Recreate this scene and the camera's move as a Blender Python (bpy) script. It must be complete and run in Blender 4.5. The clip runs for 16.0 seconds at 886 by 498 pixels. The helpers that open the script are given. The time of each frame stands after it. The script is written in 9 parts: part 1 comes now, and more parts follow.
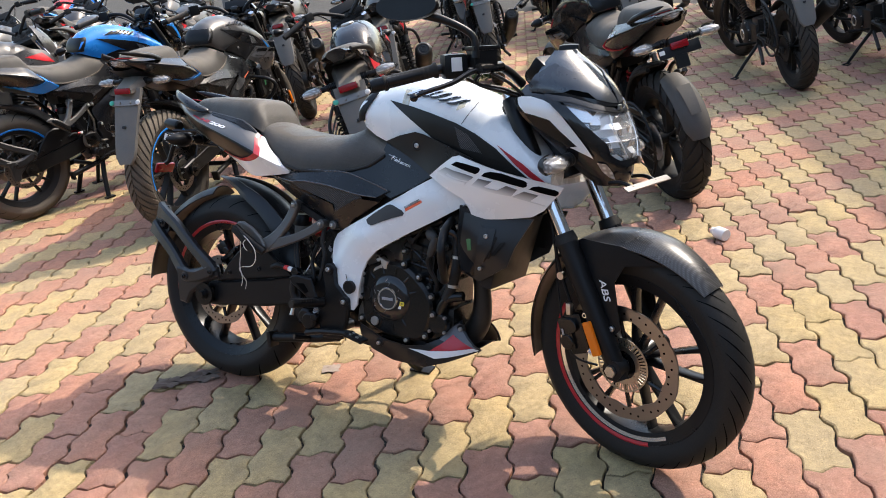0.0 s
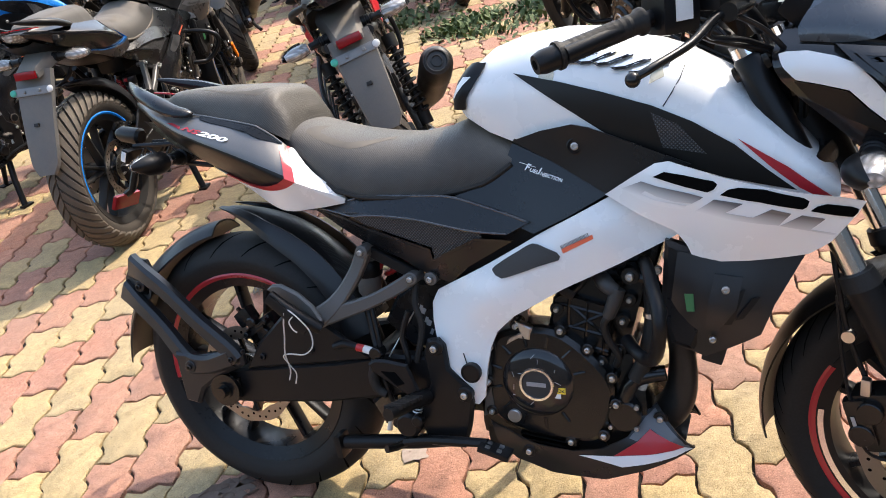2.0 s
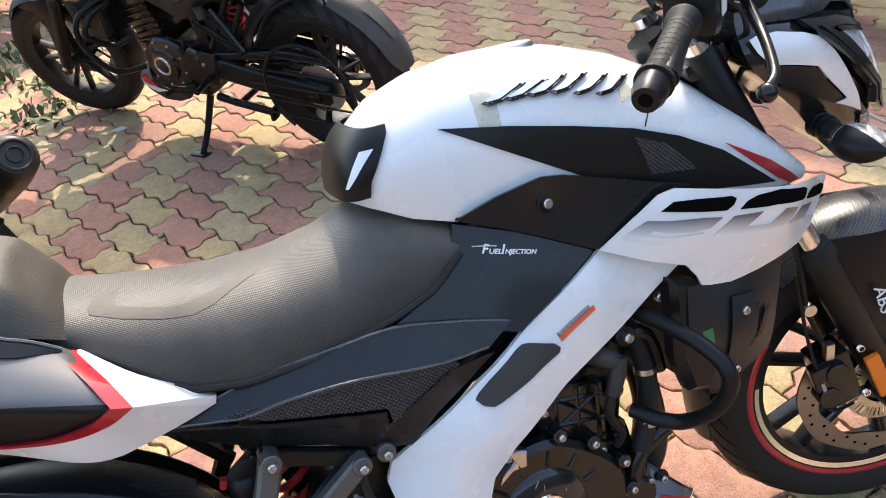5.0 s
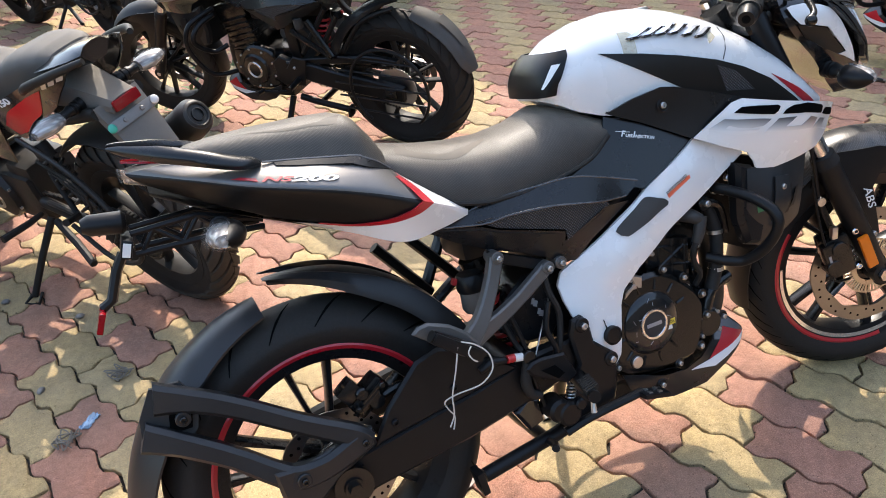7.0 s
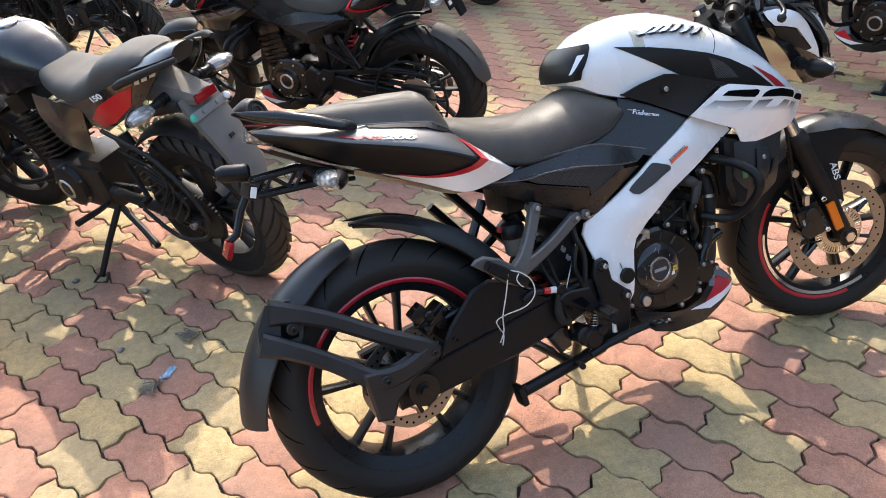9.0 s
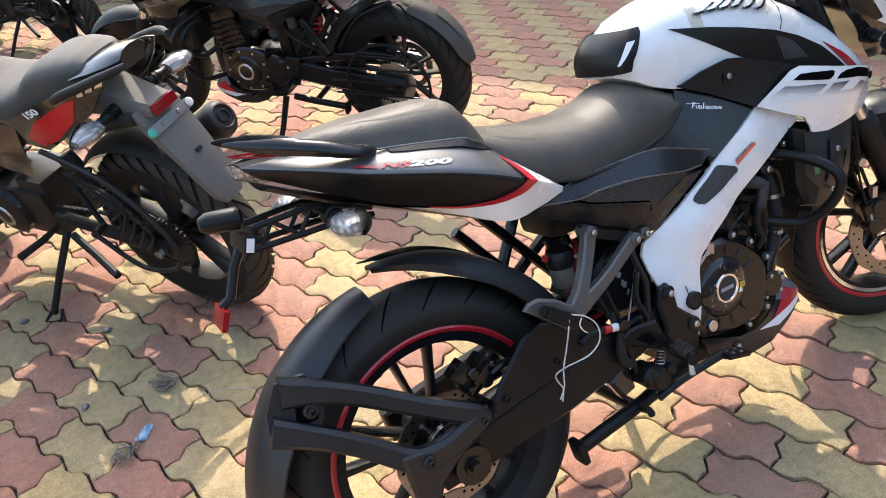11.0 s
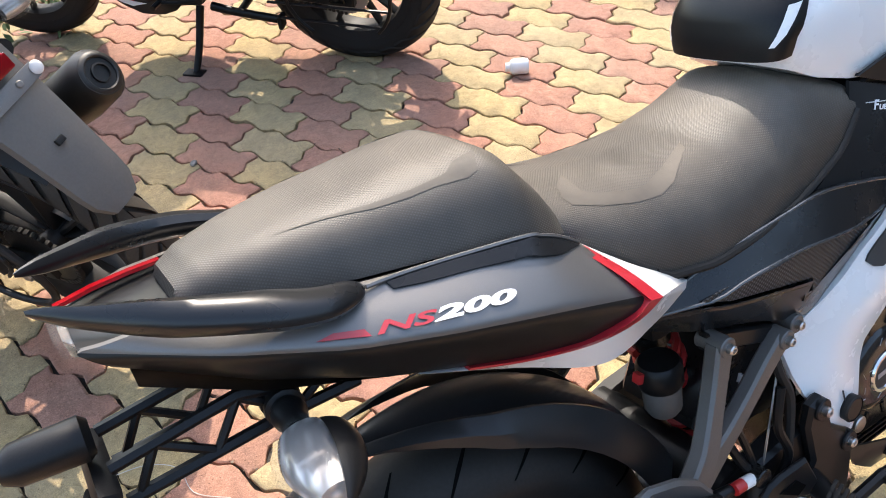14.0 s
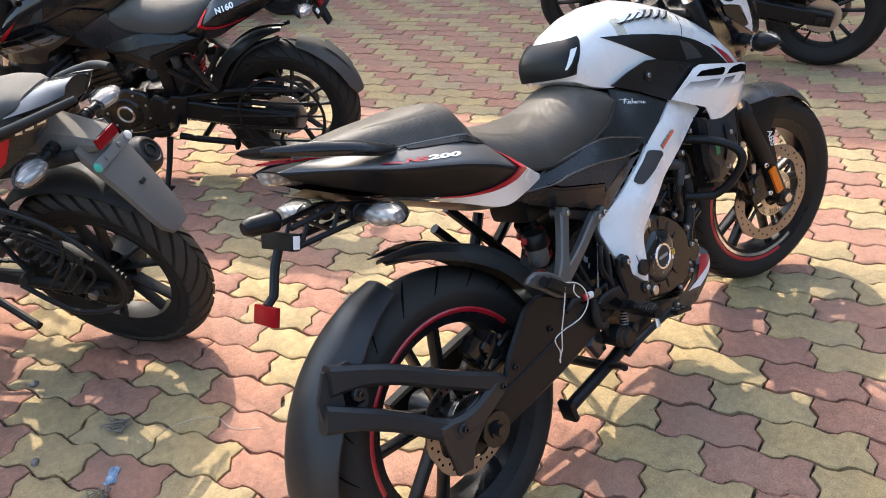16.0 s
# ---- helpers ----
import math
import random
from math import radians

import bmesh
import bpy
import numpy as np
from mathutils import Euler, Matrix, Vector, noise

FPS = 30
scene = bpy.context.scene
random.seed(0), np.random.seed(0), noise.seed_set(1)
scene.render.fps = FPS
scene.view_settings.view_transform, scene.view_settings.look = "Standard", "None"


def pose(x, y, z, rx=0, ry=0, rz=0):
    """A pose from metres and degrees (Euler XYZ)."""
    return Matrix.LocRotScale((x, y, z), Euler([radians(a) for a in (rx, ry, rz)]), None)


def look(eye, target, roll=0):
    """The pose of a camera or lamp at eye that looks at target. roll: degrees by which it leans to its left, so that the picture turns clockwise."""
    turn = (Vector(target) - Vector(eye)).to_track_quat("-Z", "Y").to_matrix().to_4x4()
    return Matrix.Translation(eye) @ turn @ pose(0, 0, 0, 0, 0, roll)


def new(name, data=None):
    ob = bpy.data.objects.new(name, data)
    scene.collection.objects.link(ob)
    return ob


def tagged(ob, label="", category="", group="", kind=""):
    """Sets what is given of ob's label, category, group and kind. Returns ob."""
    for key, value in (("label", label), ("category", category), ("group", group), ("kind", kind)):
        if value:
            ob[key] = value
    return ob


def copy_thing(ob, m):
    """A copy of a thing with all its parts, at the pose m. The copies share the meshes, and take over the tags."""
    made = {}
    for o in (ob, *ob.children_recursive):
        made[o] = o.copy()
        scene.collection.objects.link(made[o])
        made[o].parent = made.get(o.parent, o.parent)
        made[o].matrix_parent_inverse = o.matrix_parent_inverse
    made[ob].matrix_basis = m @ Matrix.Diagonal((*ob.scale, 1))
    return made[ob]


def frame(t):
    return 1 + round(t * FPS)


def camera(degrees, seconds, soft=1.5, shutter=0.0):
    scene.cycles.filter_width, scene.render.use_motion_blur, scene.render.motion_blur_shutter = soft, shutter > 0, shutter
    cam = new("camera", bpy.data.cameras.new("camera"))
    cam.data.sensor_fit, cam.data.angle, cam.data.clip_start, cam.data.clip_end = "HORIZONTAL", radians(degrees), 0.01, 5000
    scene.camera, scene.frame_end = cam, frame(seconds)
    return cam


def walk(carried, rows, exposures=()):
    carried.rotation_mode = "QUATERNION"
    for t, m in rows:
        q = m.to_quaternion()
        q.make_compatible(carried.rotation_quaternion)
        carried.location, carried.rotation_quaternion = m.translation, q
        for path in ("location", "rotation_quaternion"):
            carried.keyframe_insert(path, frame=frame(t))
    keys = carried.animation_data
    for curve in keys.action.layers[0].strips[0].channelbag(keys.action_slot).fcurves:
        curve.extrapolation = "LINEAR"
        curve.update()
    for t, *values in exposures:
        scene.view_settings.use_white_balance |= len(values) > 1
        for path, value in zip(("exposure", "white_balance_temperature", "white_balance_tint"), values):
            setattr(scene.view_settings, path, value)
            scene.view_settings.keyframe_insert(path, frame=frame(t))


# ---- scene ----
cam = camera(59.8, 16.0, soft=0.95)
PATH = [
    (0, (1.81, -1.53, 1.364), (0.879, 0.058, 0.584), -6.6),
    (0.5, (1.596, -1.427, 1.365), (0.701, 0.164, 0.549), -8.0),
    (1, (1.409, -1.219, 1.347), (0.56, 0.372, 0.482), -9.3),
    (1.5, (1.27, -1.052, 1.349), (0.467, 0.528, 0.423), -10.6),
    (2, (1.036, -0.956, 1.336), (0.287, 0.612, 0.346), -11.8),
    (2.5, (0.841, -0.866, 1.337), (0.189, 0.704, 0.283), -12.7),
    (3, (0.704, -0.679, 1.299), (0.193, 0.9, 0.182), -13.2),
    (3.5, (0.627, -0.49, 1.288), (0.372, 1.101, 0.102), -12.9),
    (4, (0.518, -0.44, 1.294), (0.626, 1.147, 0.081), -11.0),
    (4.5, (0.402, -0.445, 1.309), (0.821, 1.115, 0.13), -9.5),
    (4.7, (0.385, -0.468, 1.314), (0.89, 1.083, 0.157), -9.1),
    (6.8, (-0.108, -0.904, 1.36), (0.567, 0.673, 0.332), -5.5),
    (7, (-0.195, -0.925, 1.376), (0.476, 0.657, 0.352), -5.3),
    (7.5, (-0.297, -0.988, 1.401), (0.371, 0.606, 0.395), -5.0),
    (8, (-0.359, -1.097, 1.411), (0.313, 0.509, 0.426), -4.8),
    (8.5, (-0.437, -1.185, 1.414), (0.254, 0.424, 0.447), -4.7),
    (8.7, (-0.458, -1.204, 1.413), (0.245, 0.402, 0.45), -4.7),
    (10.8, (-0.532, -0.903, 1.388), (0.275, 0.619, 0.372), -6.5),
    (11, (-0.458, -0.823, 1.386), (0.339, 0.687, 0.345), -6.7),
    (11.5, (-0.363, -0.628, 1.36), (0.413, 0.848, 0.255), -7.0),
    (12, (-0.307, -0.377, 1.338), (0.429, 1.053, 0.149), -7.2),
    (12.5, (-0.222, -0.23, 1.303), (0.472, 1.141, 0.024), -7.4),
    (13, (-0.086, -0.119, 1.273), (0.572, 1.192, -0.086), -7.4),
    (13.5, (-0.047, -0.087, 1.268), (0.584, 1.189, -0.136), -7.6),
    (14, (-0.177, -0.178, 1.301), (0.611, 1.1, -0.021), -6.4),
    (14.5, (-0.345, -0.326, 1.353), (0.619, 0.96, 0.162), -5.8),
    (15, (-0.476, -0.544, 1.368), (0.589, 0.744, 0.269), -5.6),
    (15.5, (-0.624, -0.709, 1.398), (0.5, 0.577, 0.357), -5.3),
    (16, (-0.821, -0.755, 1.403), (0.362, 0.52, 0.413), -5.1),
]
walk(cam, [(t, look(eye, target, roll)) for t, eye, target, roll in PATH],
     exposures=[(0.0, 1.47), (1.5, 1.66), (3.0, 1.82), (4.5, 1.88), (7.0, 1.79), (8.5, 1.80), (11.0, 1.85), (12.5, 1.90), (14.0, 1.90), (15.0, 1.85), (16.0, 1.80)])

# ---- light ----
TO_SUN = Vector((0.45, 0.80, 1.0)).normalized()
world = bpy.data.worlds.new("sky")
scene.world = world
world.use_nodes = True
sky = world.node_tree.nodes.new("ShaderNodeTexSky")
sky.sky_type = "NISHITA"
sky.sun_disc = False
sky.sun_elevation = math.asin(TO_SUN.z)
sky.sun_rotation = math.atan2(TO_SUN.x, TO_SUN.y)
sky.dust_density = 3.0
sky.air_density = 1.3
back = world.node_tree.nodes["Background"]
back.inputs["Strength"].default_value = 0.15
world.node_tree.links.new(sky.outputs[0], back.inputs["Color"])
sun = new("sun", bpy.data.lights.new("sun", "SUN"))
sun.data.energy = 1.52
sun.data.angle = radians(0.6)
sun.data.color = (1.0, 0.92, 0.82)
sun.matrix_world = look(TO_SUN * 20, (0, 0, 0))
scene.view_settings.exposure = 0.80


# ---- materials ----
class Nodes:
    def __init__(self, name):
        self.m = bpy.data.materials.new(name)
        self.m.use_nodes = True
        self.t = self.m.node_tree
        self.b = self.t.nodes["Principled BSDF"]

    def n(self, kind, **kw):
        node = self.t.nodes.new(kind)
        for k, v in kw.items():
            if k == "noise_dimensions":
                node.noise_dimensions = v
            elif k == "operation":
                node.operation = v
            elif k == "feature":
                node.feature = v
            elif k == "blend_type":
                node.data_type = "RGBA"
                node.blend_type = v
            elif k == "wave_type":
                node.wave_type = v
            else:
                node.inputs[k].default_value = v
        return node

    def l(self, a, b):
        self.t.links.new(a, b)

    def noise(self, scale, detail=4.0, rough=0.6, coord="Object"):
        c = self.n("ShaderNodeTexCoord")
        x = self.n("ShaderNodeTexNoise", Scale=scale, Detail=detail, Roughness=rough)
        self.l(c.outputs[coord], x.inputs["Vector"])
        return x.outputs["Fac"]

    def ramp(self, fac, lo, hi, a, b):
        r = self.n("ShaderNodeMapRange")
        for k, v in (("From Min", lo), ("From Max", hi), ("To Min", a), ("To Max", b)):
            r.inputs[k].default_value = v
        self.l(fac, r.inputs["Value"])
        return r.outputs[0]

    def mix(self, fac, a, b, blend="MIX"):
        x = self.n("ShaderNodeMix", blend_type=blend)
        if isinstance(fac, (int, float)):
            x.inputs[0].default_value = fac
        else:
            self.l(fac, x.inputs[0])
        for s, v in ((6, a), (7, b)):
            if isinstance(v, tuple):
                x.inputs[s].default_value = (*v, 1)
            else:
                self.l(v, x.inputs[s])
        return x.outputs[2]

    def bump(self, height, strength, distance):
        x = self.n("ShaderNodeBump", Strength=strength, Distance=distance)
        self.l(height, x.inputs["Height"])
        self.l(x.outputs[0], self.b.inputs["Normal"])
        return x


DUST = (0.36, 0.30, 0.23)


def surface(name, colour, rough=0.5, metal=0.0, dust=0.15, grain=0.15, grain_scale=300.0, coat=0.0, bump=0.05, spec=0.5, wear=0.1):
    """Paint, plastic, metal: base colour with fine grain, and dust that lies in patches and on upward faces."""
    k = Nodes(name)
    fine = k.noise(grain_scale, 3.0)
    broad = k.noise(7.0, 5.0, 0.65)
    c = k.mix(k.ramp(fine, 0.3, 0.7, 0.0, grain), colour, tuple(min(1.0, q * 1.5 + 0.01) for q in colour))
    c = k.mix(k.ramp(broad, 0.35, 0.7, 0.0, wear), c, tuple(q * 0.6 for q in colour))
    geo = k.n("ShaderNodeNewGeometry")
    sep = k.n("ShaderNodeSeparateXYZ")
    k.l(geo.outputs["Normal"], sep.inputs[0])
    up = k.ramp(sep.outputs[2], 0.2, 1.0, 0.25, 1.0)
    amount = k.n("ShaderNodeMath", operation="MULTIPLY")
    k.l(k.ramp(broad, 0.25, 0.75, dust * 0.4, dust * 1.4), amount.inputs[0])
    k.l(up, amount.inputs[1])
    c = k.mix(amount.outputs[0], c, DUST)
    k.l(c, k.b.inputs["Base Color"])
    r = k.n("ShaderNodeMath", operation="ADD")
    k.l(k.ramp(broad, 0.3, 0.7, rough - 0.06, rough + 0.08), r.inputs[0])
    k.l(k.ramp(amount.outputs[0], 0.0, 1.0, 0.0, 0.4), r.inputs[1])
    k.l(r.outputs[0], k.b.inputs["Roughness"])
    k.b.inputs["Metallic"].default_value = metal
    k.b.inputs["Specular IOR Level"].default_value = spec
    k.b.inputs["Coat Weight"].default_value = coat
    k.b.inputs["Coat Roughness"].default_value = 0.08
    if bump:
        k.bump(fine, bump, 0.002)
    return k.m


def glassy(name, colour, rough=0.05, ior=1.45, alpha=1.0, trans=1.0, smear=0.12):
    k = Nodes(name)
    k.b.inputs["Base Color"].default_value = (*colour, 1)
    k.l(k.ramp(k.noise(40.0), 0.3, 0.8, rough, rough + smear), k.b.inputs["Roughness"])
    k.b.inputs["IOR"].default_value = ior
    k.b.inputs["Transmission Weight"].default_value = trans
    k.b.inputs["Alpha"].default_value = alpha
    return k.m


def striped(name, colour, other, scale, rough, turn=(0, 0, 0), metal=0.0, bump=0.3, dust=0.1, distance=0.001, draped=False):
    """A fine regular weave or rib (carbon look, seat cover, grille)."""
    k = Nodes(name)
    c = k.n("ShaderNodeTexCoord")
    mp = k.n("ShaderNodeMapping")
    mp.inputs["Rotation"].default_value = [radians(a) for a in turn]
    if draped:
        # across a cushion the cloth runs over the top and down both sides
        cut, fold = k.n("ShaderNodeSeparateXYZ"), k.n("ShaderNodeCombineXYZ")
        away, down = k.n("ShaderNodeMath", operation="ABSOLUTE"), k.n("ShaderNodeMath", operation="SUBTRACT")
        k.l(c.outputs["Object"], cut.inputs[0])
        k.l(cut.outputs[1], away.inputs[0])
        k.l(away.outputs[0], down.inputs[0])
        k.l(cut.outputs[2], down.inputs[1])
        k.l(cut.outputs[0], fold.inputs[0])
        k.l(down.outputs[0], fold.inputs[1])
        k.l(fold.outputs[0], mp.inputs["Vector"])
    else:
        k.l(c.outputs["Object"], mp.inputs["Vector"])
    w = k.n("ShaderNodeTexWave", Scale=scale, Distortion=0.0)
    w2 = k.n("ShaderNodeTexWave", Scale=scale, Distortion=0.0)
    w2.bands_direction = "Y" if draped else "Z"
    k.l(mp.outputs[0], w.inputs["Vector"])
    k.l(mp.outputs[0], w2.inputs["Vector"])
    m = k.n("ShaderNodeMath", operation="MULTIPLY")
    k.l(w.outputs["Fac"], m.inputs[0])
    k.l(w2.outputs["Fac"], m.inputs[1])
    broad = k.noise(9.0, 5.0)
    col = k.mix(m.outputs[0], colour, other)
    geo = k.n("ShaderNodeNewGeometry")
    sep = k.n("ShaderNodeSeparateXYZ")
    k.l(geo.outputs["Normal"], sep.inputs[0])
    amount = k.n("ShaderNodeMath", operation="MULTIPLY")
    k.l(k.ramp(broad, 0.25, 0.75, dust * 0.5, dust * 1.4), amount.inputs[0])
    k.l(k.ramp(sep.outputs[2], 0.2, 1.0, 0.2, 1.0), amount.inputs[1])
    col = k.mix(amount.outputs[0], col, DUST)
    k.l(col, k.b.inputs["Base Color"])
    k.l(k.ramp(broad, 0.3, 0.7, rough - 0.05, rough + 0.08), k.b.inputs["Roughness"])
    k.b.inputs["Metallic"].default_value = metal
    k.b.inputs["Specular IOR Level"].default_value = 0.3 if draped else 0.5
    k.bump(m.outputs[0], bump, distance)
    return k.m


WHITE = surface("white_paint", (0.765, 0.765, 0.75), 0.25, 0.0, 0.06, 0.05, 900.0, 0.6, 0.01, wear=0.03)
BLACK = surface("black_plastic", (0.0045, 0.0045, 0.005), 0.36, 0.0, 0.010, 0.3, 700.0, 0.0, 0.05, spec=0.24)
# flat black that paints the shade inside slots, recesses and bores
PIT = surface("opening_shade_black", (0.003, 0.003, 0.003), 0.9, 0.0, 0.0, 0.1, 300.0, bump=0.0, spec=0.02, wear=0.0)
SCOOPBLACK = surface("satin_brown_black_paint", (0.010, 0.009, 0.008), 0.32, 0.1, 0.02, 0.25, 1200.0, 0.0, 0.02, spec=0.22)
PADGREY = surface("dark_grey_rubber", (0.030, 0.029, 0.028), 0.5, 0.0, 0.06, 0.3, 700.0, 0.0, 0.06, spec=0.3)
SATIN = surface("satin_black_paint", (0.0060, 0.0064, 0.0075), 0.28, 0.0, 0.010, 0.2, 900.0, 0.0, 0.02, spec=0.25)
SIDEBLACK = surface("satin_blue_black_paint", (0.0060, 0.0063, 0.0073), 0.28, 0.0, 0.012, 0.2, 900.0, 0.16, 0.02, spec=0.35)
GLOSS = surface("gloss_black_paint", (0.009, 0.009, 0.010), 0.14, 0.0, 0.025, 0.05, 500.0, 0.45, 0.0, spec=0.3)
# sky sheen painted in: a paler grey than the black tail itself
TAILTONE = surface("satin_tail_paint_sheen", (0.155, 0.146, 0.137), 0.40, 0.65, 0.03, 0.25, 1200.0, 0.25, 0.02, spec=0.5)
RED = surface("red_decal", (0.42, 0.006, 0.018), 0.3, 0.0, 0.05, 0.05, 600.0, 0.4, 0.0)
RUBBER = surface("tyre_rubber", (0.012, 0.0115, 0.011), 0.58, 0.0, 0.05, 0.3, 250.0, 0.0, 0.1, spec=0.2)
DUSTY_RUBBER = surface("dusty_tyre_rubber", (0.045, 0.034, 0.024), 0.75, 0.0, 0.40, 0.4, 200.0, 0.0, 0.15)
# near-black for the shade in tread grooves and drilled holes
GROOVE = surface("groove_shade_black", (0.003, 0.003, 0.003), 0.9, 0.0, 0.0, 0.2, 200.0, spec=0.03)
CHROME = surface("chrome", (0.75, 0.75, 0.77), 0.12, 1.0, 0.06, 0.02, 400.0, bump=0.0)
STEEL = surface("brushed_steel", (0.55, 0.53, 0.51), 0.30, 1.0, 0.08, 0.2, 900.0, bump=0.06)
DISCSTEEL = surface("brake_disc_steel", (0.27, 0.25, 0.235), 0.32, 1.0, 0.06, 0.25, 900.0, bump=0.06)
ALU = surface("grey_cast_metal", (0.20, 0.19, 0.18), 0.45, 0.5, 0.15, 0.3, 500.0, bump=0.12)
CASTGREY = surface("dark_grey_cast_metal", (0.095, 0.092, 0.088), 0.42, 0.4, 0.10, 0.3, 500.0, bump=0.12)
HUGGER = surface("black_moulded_plastic", (0.0100, 0.0104, 0.0115), 0.36, 0.0, 0.02, 0.3, 700.0, 0.0, 0.06, spec=0.42)
ENGINE = surface("black_engine_metal", (0.0048, 0.0046, 0.0045), 0.21, 0.15, 0.02, 0.3, 350.0, bump=0.12, spec=0.45)
GOLD = surface("tone_ring_metal", (0.46, 0.42, 0.36), 0.30, 1.0, 0.08, 0.2, 600.0)
GREEN = surface("green_tab", (0.05, 0.40, 0.28), 0.5, 0.0, 0.05)
DARKDECAL = surface("dark_grey_decal", (0.10, 0.10, 0.105), 0.35, 0.1, 0.06, 0.1, 900.0, 0.3, 0.0)


def fading(name, dark, pale, slope, lo, hi):
    """A printed decal that fades from dark to pale across its height."""
    k = Nodes(name)
    c, cut = k.n("ShaderNodeTexCoord"), k.n("ShaderNodeSeparateXYZ")
    k.l(c.outputs["Object"], cut.inputs[0])
    fall = k.n("ShaderNodeMath", operation="MULTIPLY_ADD")
    k.l(cut.outputs[0], fall.inputs[0])
    fall.inputs[1].default_value = slope
    k.l(cut.outputs[2], fall.inputs[2])
    k.l(k.mix(k.ramp(fall.outputs[0], lo, hi, 0.0, 1.0), pale, dark), k.b.inputs["Base Color"])
    k.b.inputs["Roughness"].default_value = 0.28
    k.b.inputs["Coat Weight"].default_value = 0.5
    return k.m


FADEDECAL = fading("fading_grey_decal", (0.10, 0.10, 0.105), (0.74, 0.74, 0.725), 0.235, 0.6305, 0.6570)
GREYDECAL = surface("grey_decal", (0.30, 0.30, 0.31), 0.35, 0.2, 0.06, 0.1, 900.0, 0.3, 0.0)
ORANGE = glassy("orange_reflector", (0.9, 0.22, 0.01), 0.12, trans=0.25)
REDLENS = glassy("red_lens", (0.26, 0.003, 0.007), 0.12, trans=0.10)
CLEAR = glassy("clear_lens", (0.92, 0.94, 0.96), 0.0, alpha=0.07, trans=0.6)
SILVER = surface("silvered_reflector", (0.86, 0.86, 0.86), 0.22, 0.55, 0.01, 0.1, 60.0, bump=0.1)
SMOKE = glassy("smoked_visor", (0.06, 0.068, 0.078), 0.05, ior=1.9, alpha=0.94, trans=0.05, smear=0.05)
LAMPGREY = surface("clear_grey_reflector", (0.42, 0.41, 0.40), 0.16, 0.85, 0.01, 0.1, 60.0, bump=0.05)
COWLGREY = surface("satin_grey_paint", (0.048, 0.051, 0.056), 0.26, 0.35, 0.03, 0.2, 900.0, 0.6, 0.02, spec=0.5)
BULB = surface("amber_bulb", (0.70, 0.27, 0.11), 0.3, 0.0, 0.0)
SPRING = surface("red_spring", (0.45, 0.012, 0.015), 0.35, 0.1, 0.08)
SEAT = striped("seat_cover", (0.013, 0.0125, 0.012), (0.050, 0.046, 0.041), 112.0, 0.43, (0, 0, 45), bump=0.28, dust=0.26, distance=0.0011, draped=True)
SEATTOP = surface("seat_plain_cover", (0.026, 0.024, 0.022), 0.52, 0.0, 0.34, 0.3, 700.0, bump=0.06, spec=0.22)
RIBBED = striped("ribbed_lens", (0.26, 0.24, 0.22), (0.62, 0.59, 0.56), 28.0, 0.16, (0, 0, 20), metal=0.35, bump=0.4, dust=0.03, distance=0.002)
CARBON = striped("carbon_look", (0.007, 0.0075, 0.0085), (0.060, 0.062, 0.065), 90.0, 0.28, (0, 35, 40), bump=0.12, dust=0.06)
GRILLE = striped("black_grille", (0.002, 0.002, 0.002), (0.11, 0.11, 0.115), 75.0, 0.5, (0, 45, 0), bump=0.7, dust=0.05, distance=0.003)
PAPER = surface("white_paper", (0.72, 0.71, 0.68), 0.8, 0.0, 0.12, 0.1, 300.0)
LABEL_ORANGE = surface("orange_label", (0.75, 0.13, 0.05), 0.6, 0.0, 0.05)
YELLOW = surface("yellow_label", (0.80, 0.55, 0.04), 0.6, 0.0, 0.03)
WHITEDECAL = surface("white_decal", (0.80, 0.80, 0.80), 0.4, 0.0, 0.03, 0.02, 600.0, 0.0, 0.0)
DARKINK = surface("black_ink", (0.02, 0.02, 0.02), 0.6, 0.0, 0.0)
STRING = surface("white_string", (0.58, 0.55, 0.50), 0.85, 0.0, 0.1)
DUSTY_BLACK = surface("dusty_black_plastic", (0.010, 0.0098, 0.0098), 0.5, 0.0, 0.05, 0.3, 300.0, bump=0.08, spec=0.25)
DUSTY_GREY = surface("dusty_grey_plastic", (0.075, 0.073, 0.07), 0.6, 0.0, 0.42, 0.3, 200.0, bump=0.1)
FENDERGREY = surface("dusty_dark_grey_plastic", (0.042, 0.041, 0.040), 0.6, 0.0, 0.20, 0.3, 200.0, bump=0.1, spec=0.3)
DUSTY_GLOSS = surface("dusty_black_paint", (0.008, 0.008, 0.009), 0.22, 0.0, 0.035, 0.1, 500.0, 0.4, 0.0)
DUSTY_SEAT = surface("dusty_seat", (0.030, 0.028, 0.026), 0.62, 0.0, 0.30, 0.3, 500.0, bump=0.1)
DUSTY_METAL = surface("dusty_dark_metal", (0.016, 0.0155, 0.015), 0.45, 0.4, 0.08, 0.3, 300.0, bump=0.15)
BLUE = surface("blue_paint", (0.01, 0.22, 0.68), 0.22, 0.1, 0.08, 0.05, 700.0, 0.6, 0.0)
LUGRUBBER = surface("dusty_lugged_rubber", (0.022, 0.019, 0.016), 0.66, 0.0, 0.22, 0.4, 220.0, 0.0, 0.12, spec=0.2)
BGRED = surface("red_paint", (0.50, 0.004, 0.014), 0.32, 0.0, 0.05, 0.05, 600.0, 0.1, 0.0, spec=0.3)
GREYPAINT = surface("dusty_grey_paint", (0.045, 0.045, 0.047), 0.28, 0.2, 0.16, 0.2, 500.0, 0.3, 0.0)


